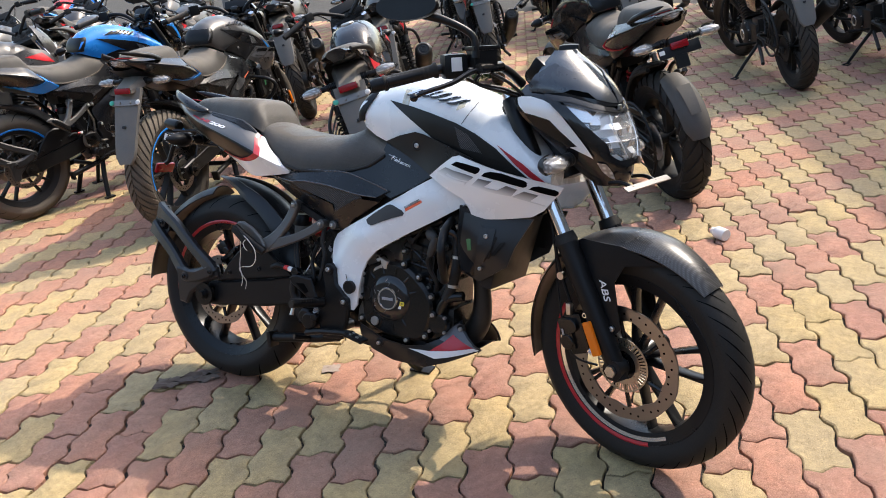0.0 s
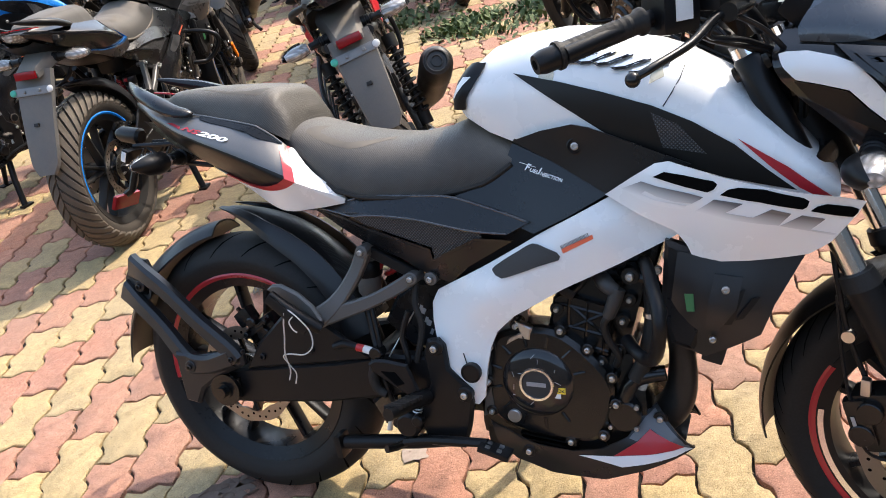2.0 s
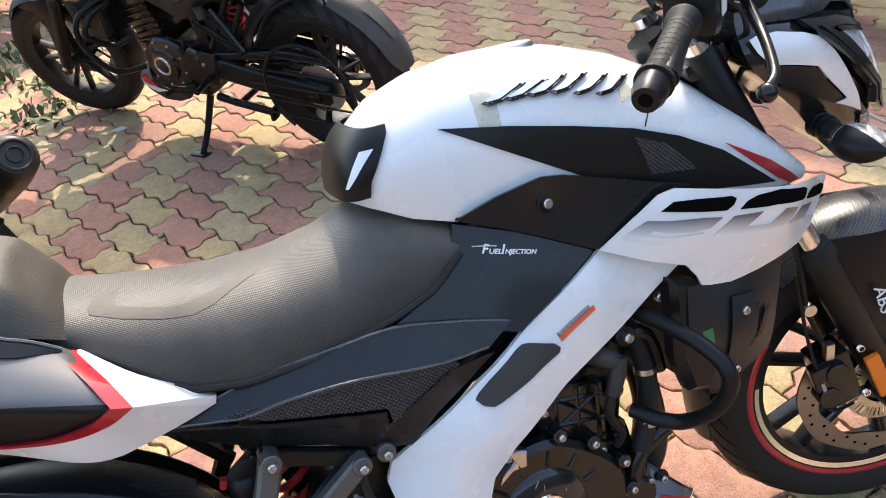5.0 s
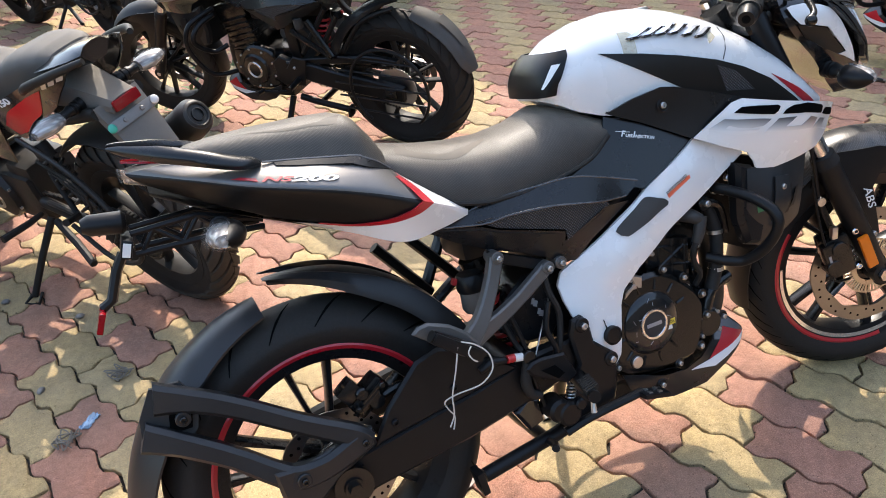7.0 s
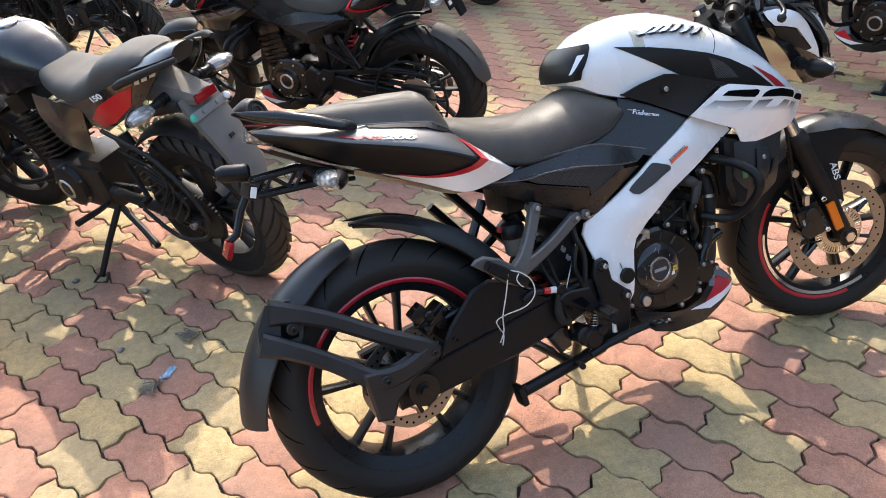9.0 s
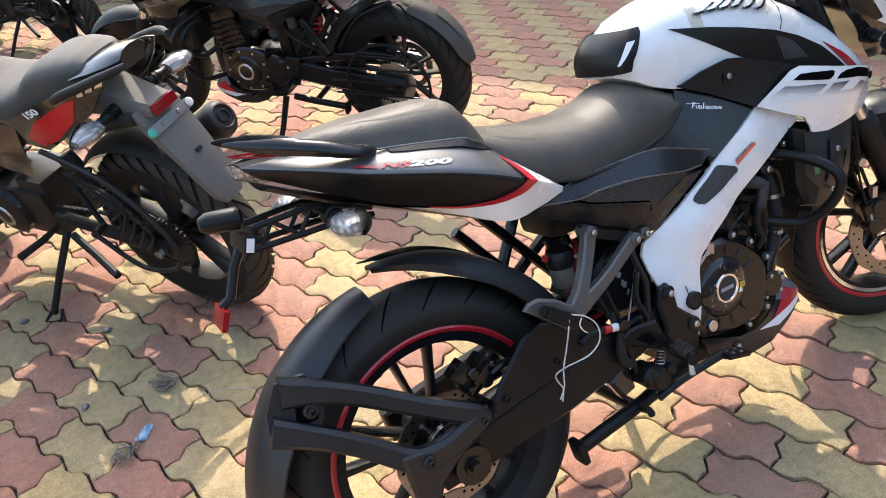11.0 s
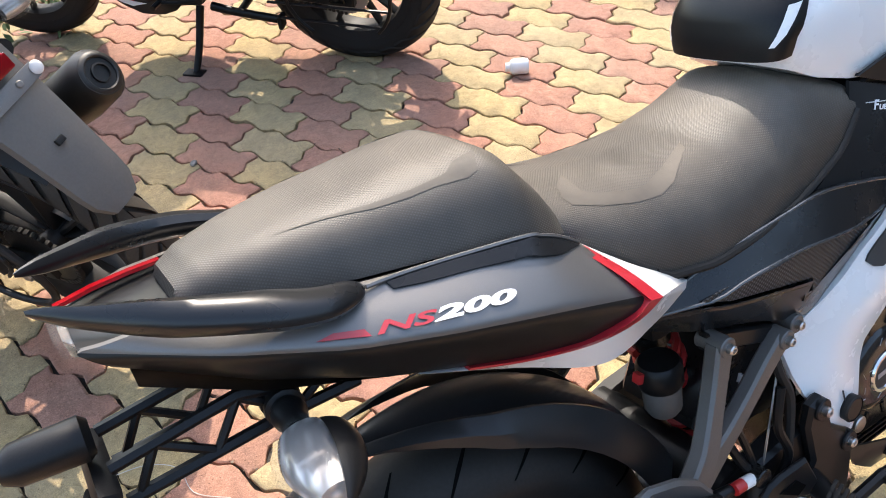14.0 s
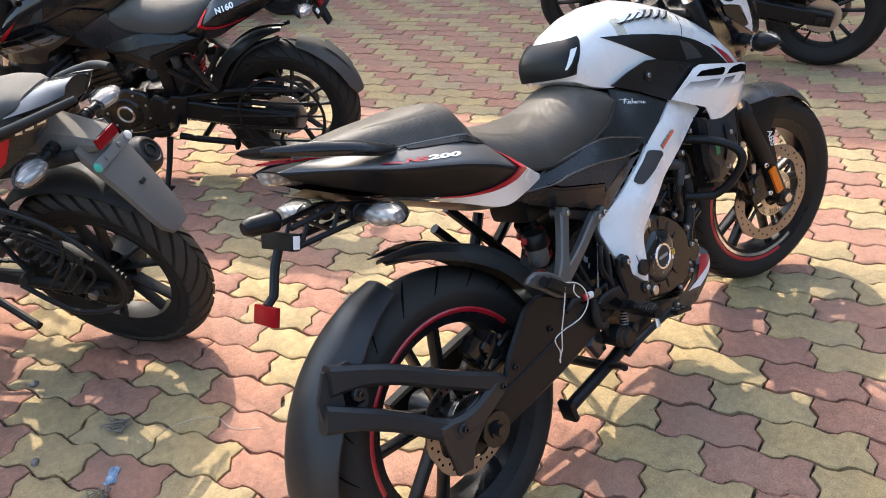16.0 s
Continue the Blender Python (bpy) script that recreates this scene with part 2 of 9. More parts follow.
def paver_material(name, colour, other):
    """Pressed concrete paver: own tint for each piece, sandy grain, pits and dusty patches."""
    k = Nodes(name)
    info = k.n("ShaderNodeObjectInfo")
    geo = k.n("ShaderNodeNewGeometry")
    s = k.n("ShaderNodeMath", operation="ADD")
    k.l(info.outputs["Random"], s.inputs[0])
    k.l(geo.outputs["Random Per Island"], s.inputs[1])
    f = k.n("ShaderNodeMath", operation="FRACT")
    k.l(s.outputs[0], f.inputs[0])
    rnd = f.outputs[0]
    co = k.n("ShaderNodeTexCoord")
    pos = geo.outputs["Position"]

    def nz(scale, detail, rough):
        x = k.n("ShaderNodeTexNoise", Scale=scale, Detail=detail, Roughness=rough)
        k.l(pos, x.inputs["Vector"])
        return x.outputs["Fac"]

    grain = nz(330.0, 4.0, 0.75)
    mid = nz(46.0, 6.0, 0.7)
    broad = nz(2.3, 4.0, 0.6)
    blotch = nz(11.0, 5.0, 0.7)
    c = k.mix(rnd, colour, other)
    c = k.mix(k.ramp(blotch, 0.42, 0.66, 0.0, 0.55), c, tuple(q * 0.60 for q in other))
    c = k.mix(k.ramp(mid, 0.48, 0.72, 0.0, 0.60), c, tuple(q * 0.48 for q in colour))
    c = k.mix(k.ramp(mid, 0.46, 0.28, 0.0, 0.50), c, tuple(min(1, q * 1.35 + 0.02) for q in colour))
    c = k.mix(k.ramp(grain, 0.50, 0.70, 0.0, 0.65), c, tuple(min(1, q * 1.6 + 0.03) for q in colour))
    c = k.mix(k.ramp(grain, 0.48, 0.32, 0.0, 0.60), c, tuple(q * 0.40 for q in colour))
    c = k.mix(k.ramp(broad, 0.40, 0.75, 0.0, 0.40), c, (0.30, 0.24, 0.17))
    v = k.n("ShaderNodeTexVoronoi", Scale=150.0)
    k.l(pos, v.inputs["Vector"])
    pick = k.ramp(nz(70.0, 2.0, 0.5), 0.50, 0.60, 0.0, 1.0)
    pm = k.n("ShaderNodeMath", operation="MULTIPLY")
    k.l(k.ramp(v.outputs["Distance"], 0.10, 0.30, 0.85, 0.0), pm.inputs[0])
    k.l(pick, pm.inputs[1])
    pit = pm.outputs[0]
    c = k.mix(pit, c, tuple(q * 0.22 for q in colour))
    k.l(c, k.b.inputs["Base Color"])
    k.l(k.ramp(mid, 0.3, 0.7, 0.78, 0.95), k.b.inputs["Roughness"])
    k.b.inputs["Specular IOR Level"].default_value = 0.55
    h = k.n("ShaderNodeMath", operation="ADD")
    k.l(k.ramp(grain, 0.2, 0.8, 0.0, 0.5), h.inputs[0])
    k.l(k.ramp(mid, 0.2, 0.8, 0.0, 1.0), h.inputs[1])
    h2 = k.n("ShaderNodeMath", operation="SUBTRACT")
    k.l(h.outputs[0], h2.inputs[0])
    k.l(pit, h2.inputs[1])
    k.bump(h2.outputs[0], 0.7, 0.004)
    return k.m


PAVER_YELLOW = paver_material("yellow_paver_concrete", (0.50, 0.354, 0.152), (0.44, 0.330, 0.175))
PAVER_RED = paver_material("red_paver_concrete", (0.475, 0.218, 0.132), (0.38, 0.185, 0.128))
JOINT = surface("joint_sand_and_soil", (0.034, 0.028, 0.021), 0.95, 0.0, 0.0, 0.6, 180.0, bump=0.6, wear=0.5)
PLASTER = surface("plain_plaster", (0.21, 0.195, 0.175), 0.9, 0.0, 0.1, 0.1, 60.0)
# for the unseen wall added to darken reflections
REFLECTDARK = surface("dark_reflection_wall", (0.062, 0.064, 0.066), 0.8, 0.0, 0.0, 0.2, 40.0)
TAPE = glassy("yellowed_tape", (0.80, 0.74, 0.56), 0.25, alpha=0.42, trans=0.2)


# ---- mesh helpers ----
def mesh(vf, name="mesh"):
    v, f = vf
    me = bpy.data.meshes.new(name)
    me.from_pydata([tuple(p) for p in v], [], [tuple(q) for q in f])
    me.validate()
    bm = bmesh.new()
    bm.from_mesh(me)
    bmesh.ops.recalc_face_normals(bm, faces=bm.faces)
    bm.to_mesh(me)
    bm.free()
    me.shade_smooth()
    me.set_sharp_from_angle(angle=radians(38))
    return me


def part(name, vf, material, parent=None, label="", xf=None):
    """One mesh object under a thing or under a part."""
    v, f = vf
    v = np.asarray(v, float)
    if xf is not None:
        v = xf(v)
    ob = new(name, mesh((v, f), name))
    ob.data.materials.append(material)
    if parent is not None:
        ob.parent = parent
    if label:
        tagged(ob, label)
    return ob


def join(*vfs):
    vs, fs, n = [], [], 0
    for v, f in vfs:
        v = np.asarray(v, float)
        vs.append(v)
        fs += [tuple(i + n for i in q) for q in f]
        n += len(v)
    return np.concatenate(vs), fs


def mirror(vf):
    v, f = vf
    v = np.array(v, float)
    v[:, 1] *= -1
    return v, [tuple(reversed(q)) for q in f]


def moved(vf, m):
    v, f = vf
    v = np.asarray(v, float)
    a = np.array(m)
    return v @ a[:3, :3].T + a[:3, 3], f


def spline(points, k=6, closed=False):
    p = np.asarray(points, float)
    n = len(p)
    out = []
    for i in range(n if closed else n - 1):
        if closed:
            a, b, c, d = p[(i - 1) % n], p[i], p[(i + 1) % n], p[(i + 2) % n]
        else:
            a, b, c, d = p[max(i - 1, 0)], p[i], p[i + 1], p[min(i + 2, n - 1)]
        for j in range(k):
            t = j / k
            out.append(0.5 * (2 * b + (c - a) * t + (2 * a - 5 * b + 4 * c - d) * t * t + (3 * b - a - 3 * c + d) * t ** 3))
    if not closed:
        out.append(p[-1])
    return np.array(out)


def tube(points, r, n=10, smooth=0, caps=True):
    p = spline(points, smooth) if smooth else np.asarray(points, float)
    m = len(p)
    rr = np.interp(np.linspace(0, 1, m), np.linspace(0, 1, len(r)), r) if isinstance(r, (list, tuple)) else np.full(m, r)
    d = np.gradient(p, axis=0)
    d /= np.linalg.norm(d, axis=1)[:, None] + 1e-12
    ref = np.array([0, 0, 1.0]) if abs(d[0][2]) < 0.9 else np.array([1.0, 0, 0])
    s = np.cross(d[0], ref)
    s /= np.linalg.norm(s)
    v, f = [], []
    for i in range(m):
        s = s - d[i] * (s @ d[i])
        s /= np.linalg.norm(s) + 1e-12
        u = np.cross(d[i], s)
        for j in range(n):
            a = 2 * math.pi * j / n
            v.append(p[i] + rr[i] * (s * math.cos(a) + u * math.sin(a)))
    for i in range(m - 1):
        for j in range(n):
            f.append((i * n + j, i * n + (j + 1) % n, (i + 1) * n + (j + 1) % n, (i + 1) * n + j))
    if caps:
        f.append(tuple(range(n - 1, -1, -1)))
        f.append(tuple((m - 1) * n + j for j in range(n)))
    return np.array(v), f


def lathe(profile, n=48, centre=(0, 0, 0), arc=None, closed=False):
    """Turns a profile of (radius, v) round the axle (the y axis)."""
    pr = list(profile)
    k = len(pr)
    full = arc is None
    a0, a1 = (0, 2 * math.pi) if full else [radians(q) for q in arc]
    cols = n if full else n + 1
    v, f = [], []
    for i in range(cols):
        a = a0 + (a1 - a0) * i / n
        for r, y in pr:
            v.append((centre[0] + r * math.cos(a), centre[1] + y, centre[2] + r * math.sin(a)))
    for i in range(n):
        i2 = (i + 1) % cols if full else i + 1
        for j in range(k if closed else k - 1):
            j2 = (j + 1) % k
            f.append((i * k + j, i * k + j2, i2 * k + j2, i2 * k + j))
    return np.array(v), f


def disc(r, y0, y1, c=(0, 0, 0), n=20, bevel=0.0015):
    """A turned pin, bolt head or cover along the axle direction."""
    s = 1 if y1 > y0 else -1
    b = min(bevel, r * 0.4, abs(y1 - y0) * 0.4)
    return lathe([(0.0001, y0), (r, y0), (r, y1 - s * b), (r - b, y1), (0.0001, y1)], n, c)


def prism(outline, v0, v1, bevel=0.003, smooth=0):
    """A plate: an outline in (u, w) with thickness from v0 to v1, its outer edge bevelled."""
    o = np.asarray(outline, float)
    if smooth:
        o = spline(o, smooth, True)
    n = len(o)
    e1 = o - np.roll(o, 1, 0)
    e2 = np.roll(o, -1, 0) - o
    area = 0.5 * np.sum(o[:, 0] * np.roll(o[:, 1], -1) - np.roll(o[:, 0], -1) * o[:, 1])
    sg = 1 if area > 0 else -1
    nn = []
    for a, b in zip(e1, e2):
        na = np.array([-a[1], a[0]]) / (np.linalg.norm(a) + 1e-9)
        nb = np.array([-b[1], b[0]]) / (np.linalg.norm(b) + 1e-9)
        q = na + nb
        nn.append(sg * q / max(np.linalg.norm(q), 0.5) * 1.1)
    nn = np.array(nn)
    inn = o + nn * bevel
    d = bevel if v1 > v0 else -bevel
    v = [(p[0], v0, p[1]) for p in inn] + [(p[0], v0 + d, p[1]) for p in o] + [(p[0], v1 - d, p[1]) for p in o] + [(p[0], v1, p[1]) for p in inn]
    f = []
    for r in range(3):
        for i in range(n):
            j = (i + 1) % n
            f.append((r * n + i, r * n + j, (r + 1) * n + j, (r + 1) * n + i))
    f.append(tuple(range(n - 1, -1, -1)))
    f.append(tuple(3 * n + i for i in range(n)))
    return np.array(v), f


def rbox(c, s, bevel=0.004, turn=(0, 0, 0)):
    """A box of size s round c, its edges bevelled, turned by degrees."""
    bm = bmesh.new()
    bmesh.ops.create_cube(bm, size=1.0, matrix=Matrix.Diagonal((*s, 1)))
    bmesh.ops.bevel(bm, geom=bm.edges[:], offset=min(bevel, min(s) * 0.45), segments=2, affect="EDGES", profile=0.7)
    m = pose(*c, *turn)
    v = np.array([tuple(m @ q.co) for q in bm.verts])
    bm.verts.index_update()
    f = [tuple(q.index for q in p.verts) for p in bm.faces]
    bm.free()
    return v, f


def ball(c, s, turn=(0, 0, 0), nu=18, nv=10):
    """An ellipsoid with half axes s."""
    m = np.array(pose(*c, *turn))
    v, f = [], []
    for i in range(nv + 1):
        a = math.pi * i / nv
        for j in range(nu):
            b = 2 * math.pi * j / nu
            v.append((s[0] * math.sin(a) * math.cos(b), s[1] * math.sin(a) * math.sin(b), s[2] * math.cos(a)))
    for i in range(nv):
        for j in range(nu):
            f.append((i * nu + j, i * nu + (j + 1) % nu, (i + 1) * nu + (j + 1) % nu, (i + 1) * nu + j))
    v = np.array(v) @ m[:3, :3].T + m[:3, 3]
    return v, f


def eased(x, xs, ys, width=0.012):
    """Linear interpolation with its corners rounded off."""
    return float(np.mean([np.interp(x + d, xs, ys) for d in np.linspace(-width, width, 7)]))


def loft(rings, closed=True, caps=True):
    k = len(rings[0])
    v = np.concatenate([np.asarray(r, float) for r in rings])
    f = []
    for i in range(len(rings) - 1):
        for j in range(k if closed else k - 1):
            a, b = i * k + j, i * k + (j + 1) % k
            f.append((a, b, b + k, a + k))
    if caps and closed:
        f.append(tuple(range(k - 1, -1, -1)))
        f.append(tuple((len(rings) - 1) * k + j for j in range(k)))
    return v, f


def swept_bar(points, wide, deep, n=5, round_=0.3):
    """A moulded bar swept along points; its section is a chamfered box, wide in (u, w) and deep in v."""
    p = spline(points, n) if n else np.asarray(points, float)
    rings = []
    for i, q in enumerate(p):
        d = p[min(i + 1, len(p) - 1)] - p[max(i - 1, 0)]
        side = np.array([-d[2], 0, d[0]])
        side /= np.linalg.norm(side) + 1e-9
        t = i / (len(p) - 1)
        w = np.interp(t, np.linspace(0, 1, len(wide)), wide) / 2 if isinstance(wide, (list, tuple)) else wide / 2
        h = deep / 2
        c = round_ * min(w, h)
        out = np.array([0, -1.0, 0])
        ring = [(-w, h - c), (-w + c, h), (w - c, h), (w, h - c), (w, -h + c), (w - c, -h), (-w + c, -h), (-w, -h + c)]
        rings.append([q + side * a + out * b for a, b in ring])
    return loft(rings)


def plate_surface(controls):
    """A smooth sheet v(u, w) through a few known places (u, w, v)."""
    c = np.asarray(controls, float)
    n = len(c)

    def kern(d2):
        return 0.5 * d2 * np.log(d2 + 1e-12)

    d2 = ((c[:, None, :2] - c[None, :, :2]) ** 2).sum(-1)
    a = np.zeros((n + 3, n + 3))
    a[:n, :n] = kern(d2) + 1e-5 * np.eye(n)
    a[:n, n] = a[n, :n] = 1
    a[:n, n + 1:] = c[:, :2]
    a[n + 1:, :n] = c[:, :2].T
    sol = np.linalg.solve(a, np.concatenate([c[:, 2], np.zeros(3)]))

    def at(u, w):
        e = ((np.array([u, w]) - c[:, :2]) ** 2).sum(-1)
        return float(kern(e) @ sol[:n] + sol[n] + sol[n + 1] * u + sol[n + 2] * w)

    return at


def panel(outline, at, thick=0.003, step=0.02, edge=0.004, lift=0.0, smooth=0, out=-1):
    """A shell panel: an outline in (u, w) laid on the sheet v = at(u, w), with thickness and a rolled edge."""
    o = np.asarray(outline, float)
    if smooth:
        o = spline(o, smooth, True)
    bm = bmesh.new()
    vs = [bm.verts.new((p[0], 0, p[1])) for p in o]
    face = bm.faces.new(vs)
    rim = set(vs)
    if edge:
        bmesh.ops.inset_individual(bm, faces=[face], thickness=edge, use_even_offset=True)
    for ax in (0, 2):
        lo, hi = o[:, 0 if ax == 0 else 1].min(), o[:, 0 if ax == 0 else 1].max()
        k = max(1, int((hi - lo) / step))
        for i in range(1, k + 1):
            co, no = [0, 0, 0], [0, 0, 0]
            co[ax], no[ax] = lo + (hi - lo) * i / (k + 1), 1
            bmesh.ops.bisect_plane(bm, geom=bm.verts[:] + bm.edges[:] + bm.faces[:], plane_co=co, plane_no=no)
    for q in bm.verts:
        border = any(e.is_boundary for e in q.link_edges)
        q.co.y = at(q.co.x, q.co.z) + out * (lift - (edge * 0.7 if border and edge else 0))
    bm.normal_update()
    if thick:
        bm.faces.ensure_lookup_table()
        side = sum(q.normal.y for q in bm.faces)
        if side * out < 0:
            bmesh.ops.reverse_faces(bm, faces=bm.faces[:])
        bmesh.ops.solidify(bm, geom=bm.faces[:], thickness=thick)
    bm.verts.index_update()
    v = np.array([tuple(q.co) for q in bm.verts])
    f = [tuple(q.index for q in p.verts) for p in bm.faces]
    bm.free()
    return v, f


def lettering(text, size, place, along, up, thick=0.0006, shear=0.0, wide=1.0):
    """Raised letters: baseline start, direction along and up."""
    cu = bpy.data.curves.new("letters", "FONT")
    cu.body, cu.size, cu.extrude, cu.shear = text, size, thick, shear
    ob = bpy.data.objects.new("letters", cu)
    scene.collection.objects.link(ob)
    me = bpy.data.meshes.new_from_object(ob.evaluated_get(bpy.context.evaluated_depsgraph_get()))
    v = np.array([tuple(q.co) for q in me.vertices])
    f = [tuple(p.vertices) for p in me.polygons]
    bpy.data.objects.remove(ob)
    x = np.asarray(along, float)
    x /= np.linalg.norm(x)
    y = np.asarray(up, float)
    y = y - x * (x @ y)
    y /= np.linalg.norm(y)
    z = np.cross(x, y)
    return np.asarray(place) + v[:, :1] * wide * x + v[:, 1:2] * y + v[:, 2:3] * z, f


def letters_on(text, size, start, slope, at, lift=0.001, shear=0.0, wide=1.0, bold=0.0):
    """Flat letters that follow the sheet v = at(u, w); start: (u, w) of the baseline; slope: w per u along it."""
    cu = bpy.data.curves.new("letters", "FONT")
    cu.body, cu.size, cu.shear, cu.offset = text, size, shear, bold
    cu.resolution_u = 4
    ob = bpy.data.objects.new("letters", cu)
    scene.collection.objects.link(ob)
    me = bpy.data.meshes.new_from_object(ob.evaluated_get(bpy.context.evaluated_depsgraph_get()))
    v = np.array([tuple(q.co) for q in me.vertices])
    f = [tuple(p.vertices) for p in me.polygons]
    bpy.data.objects.remove(ob)
    k = 1 / math.hypot(1, slope)
    out = []
    for x, y, _ in v:
        u = start[0] + (x * wide - y * slope) * k
        w = start[1] + (x * wide * slope + y) * k
        out.append((u, at(u, w) - lift, w))
    n = len(out)
    out += [(u, y + 0.0006, w) for u, y, w in out]
    return np.array(out), f + [tuple(reversed([i + n for i in q])) for q in f]


def thing(name, label, category, m=None, group="", kind=""):
    ob = new(name)
    ob.empty_display_size = 0.1
    if m is not None:
        ob.matrix_world = m
    return tagged(ob, label, category, group, kind)


def bolt(c, r=0.008, s=-1, h=0.006):
    """A socket screw head facing out."""
    y = c[1]
    r, h = r * 0.76, h * 0.8
    return lathe([(0.0001, y - s * 0.004), (r, y - s * 0.004), (r, y + s * h * 0.7), (r * 0.75, y + s * h), (r * 0.5, y + s * h), (r * 0.42, y + s * h * 0.3), (0.0001, y + s * h * 0.3)], 14, (c[0], 0, c[2]))

# ---- ground ----
def sheet(name, x0, y0, x1, y1, z, material, label):
    ob = part(name, ([(x0, y0, z), (x1, y0, z), (x1, y1, z), (x0, y1, z)], [(0, 1, 2, 3)]), material, None, label)
    return tagged(ob, category="ground", kind="structure")


ground = sheet("ground", -400, -400, 400, 400, -0.016, JOINT, "dark soil and sand bed under the paving")

# an unseen building, added to shade the far part of the yard
SHADE = np.array([0.363, -0.932])
AWAY = np.array([0.932, 0.363])


def shade_building():
    """A tall plain building out of view, added for its shadow, with one step in its front."""
    h = 7.0
    step = np.array([1.25, 3.68]) + np.array([0.45, 0.80]) * h
    q = step + SHADE * 24
    plan = [step - np.array([1.0, 0]), step, q, q + AWAY * 8.0, step + AWAY * 8.0 + np.array([0, 9.0]), step + np.array([-1.0, 9.0])]
    n = len(plan)
    f = [(i, (i + 1) % n, n + (i + 1) % n, n + i) for i in range(n)] + [tuple(range(n, 2 * n))]
    tagged(part("wall_yard", ([(*k, -0.016) for k in plan] + [(*k, h) for k in plan], f), PLASTER, None, "unseen plain wall added to shade the far yard"), category="wall", kind="structure")


shade_building()


def reflection_wall():
    """An unseen dark wall on the camera's side, added to darken what the black parts reflect."""
    base = [(-16, -7.0, -0.016), (14, -7.0, -0.016), (14, -7.4, -0.016), (-16, -7.4, -0.016)]
    top = [(x, y, 3.2) for x, y, _ in base]
    f = [(0, 1, 5, 4), (1, 2, 6, 5), (2, 3, 7, 6), (3, 0, 4, 7), (4, 5, 6, 7)]
    tagged(part("wall_shop", (base + top, f), REFLECTDARK, None, "unseen dark grey wall added to darken the reflections"), category="wall", kind="structure")


reflection_wall()

# ---- wheels, forks: parts shared by all motorcycles ----
def wheel(parent, c, radius, width, rim_r, materials, xf=None, arcs=(), spokes=5, side=-1, disc_r=0.15, treads=26, hub_w=0.06, disc_v=-0.06, tone=True, spoke_turn=0.0, groove=True, stripe_label="red rim stripe", groove_w=0.0036, lugs=0, slant=0.30, lips=()):
    """A cast wheel: rim, tyre with grooves, paired spokes, hub, brake disc, rim stripe."""
    tyre_m, rim_m, stripe_m, groove_m = materials
    hw = width / 2
    rw = hw * 0.80
    rim = [(rim_r - 0.030, -rw * 0.75), (rim_r - 0.012, -rw * 0.9), (rim_r, -rw), (rim_r + 0.002, -rw * 0.94), (rim_r - 0.006, -rw * 0.9),
           (rim_r - 0.010, -rw * 0.6), (rim_r - 0.010, rw * 0.6), (rim_r - 0.006, rw * 0.9), (rim_r + 0.002, rw * 0.94), (rim_r, rw),
           (rim_r - 0.012, rw * 0.9), (rim_r - 0.030, rw * 0.75), (rim_r - 0.034, rw * 0.3), (rim_r - 0.034, -rw * 0.3)]
    w = part("wheel", lathe(rim, 64, c, closed=True), rim_m, parent, "cast alloy wheel rim", xf)
    crown = []
    for i in range(17):
        a = -1 + 2 * i / 16
        ang = a * radians(82)
        crown.append((radius - width * 0.52 * (1 - math.cos(ang)) * 0.92, hw * math.sin(ang) / math.sin(radians(82))))
    prof = [(rim_r - 0.004, -rw * 0.92)] + [(rim_r + 0.012, -rw * 1.08), (rim_r + 0.03, -hw * 0.985)] + crown[1:-1] + [(rim_r + 0.03, hw * 0.985), (rim_r + 0.012, rw * 1.08), (rim_r - 0.004, rw * 0.92)]
    # lugged tyres get a darker carcass, which paints shade between the blocks
    part("tyre", lathe(prof, 80, c), (LUGRUBBER if tyre_m == DUSTY_RUBBER else RUBBER) if lugs else tyre_m, w, "black rubber tyre", xf)
    if lugs:
        gs = []
        for k in range(lugs):
            for s in (-1, 1):
                a0 = 2 * math.pi * (k + (0.5 if s > 0 else 0)) / lugs
                rings = []
                for q in range(7):
                    t = 0.02 + 0.98 * q / 6
                    ang = s * t * radians(76)
                    base = radius - width * 0.52 * (1 - math.cos(ang)) * 0.92
                    yy = hw * math.sin(ang) / math.sin(radians(82))
                    half = math.pi / lugs * (0.80 - 0.10 * t)
                    a = a0 + 0.36 * t
                    ring = []
                    for d, h in ((-1.0, -0.001), (-0.92, 0.0075), (0.92, 0.0075), (1.0, -0.001)):
                        rr = base + h
                        ring.append((c[0] + rr * math.cos(a + d * half), c[1] + yy * (1 + h * 0.4 / hw), c[2] + rr * math.sin(a + d * half)))
                    rings.append(ring)
                gs.append(loft(rings))
        tagged(part("tread_pattern", join(*gs), tyre_m, w, "raised tread blocks", xf), kind="stuff")
    elif groove:
        # dark strips on the tread paint the shade in its grooves
        gs = []
        for k in range(treads):
            for s in (-1, 1):
                a0 = 2 * math.pi * (k + (0.5 if s > 0 else 0)) / treads
                v, f = [], []
                for q in range(5):
                    t = 0.10 + 0.72 * q / 4
                    ang = s * t * radians(82)
                    rr = radius - width * 0.52 * (1 - math.cos(ang)) * 0.92 + 0.0012
                    yy = hw * math.sin(ang) / math.sin(radians(82))
                    half = groove_w * (1 - abs(2 * q / 4 - 1) * 0.6)
                    for d in (-1, 1):
                        a = a0 + slant * t + d * half / radius
                        v.append((c[0] + rr * math.cos(a), c[1] + yy, c[2] + rr * math.sin(a)))
                for q in range(4):
                    f.append((2 * q, 2 * q + 1, 2 * q + 3, 2 * q + 2))
                gs.append((np.array(v), f))
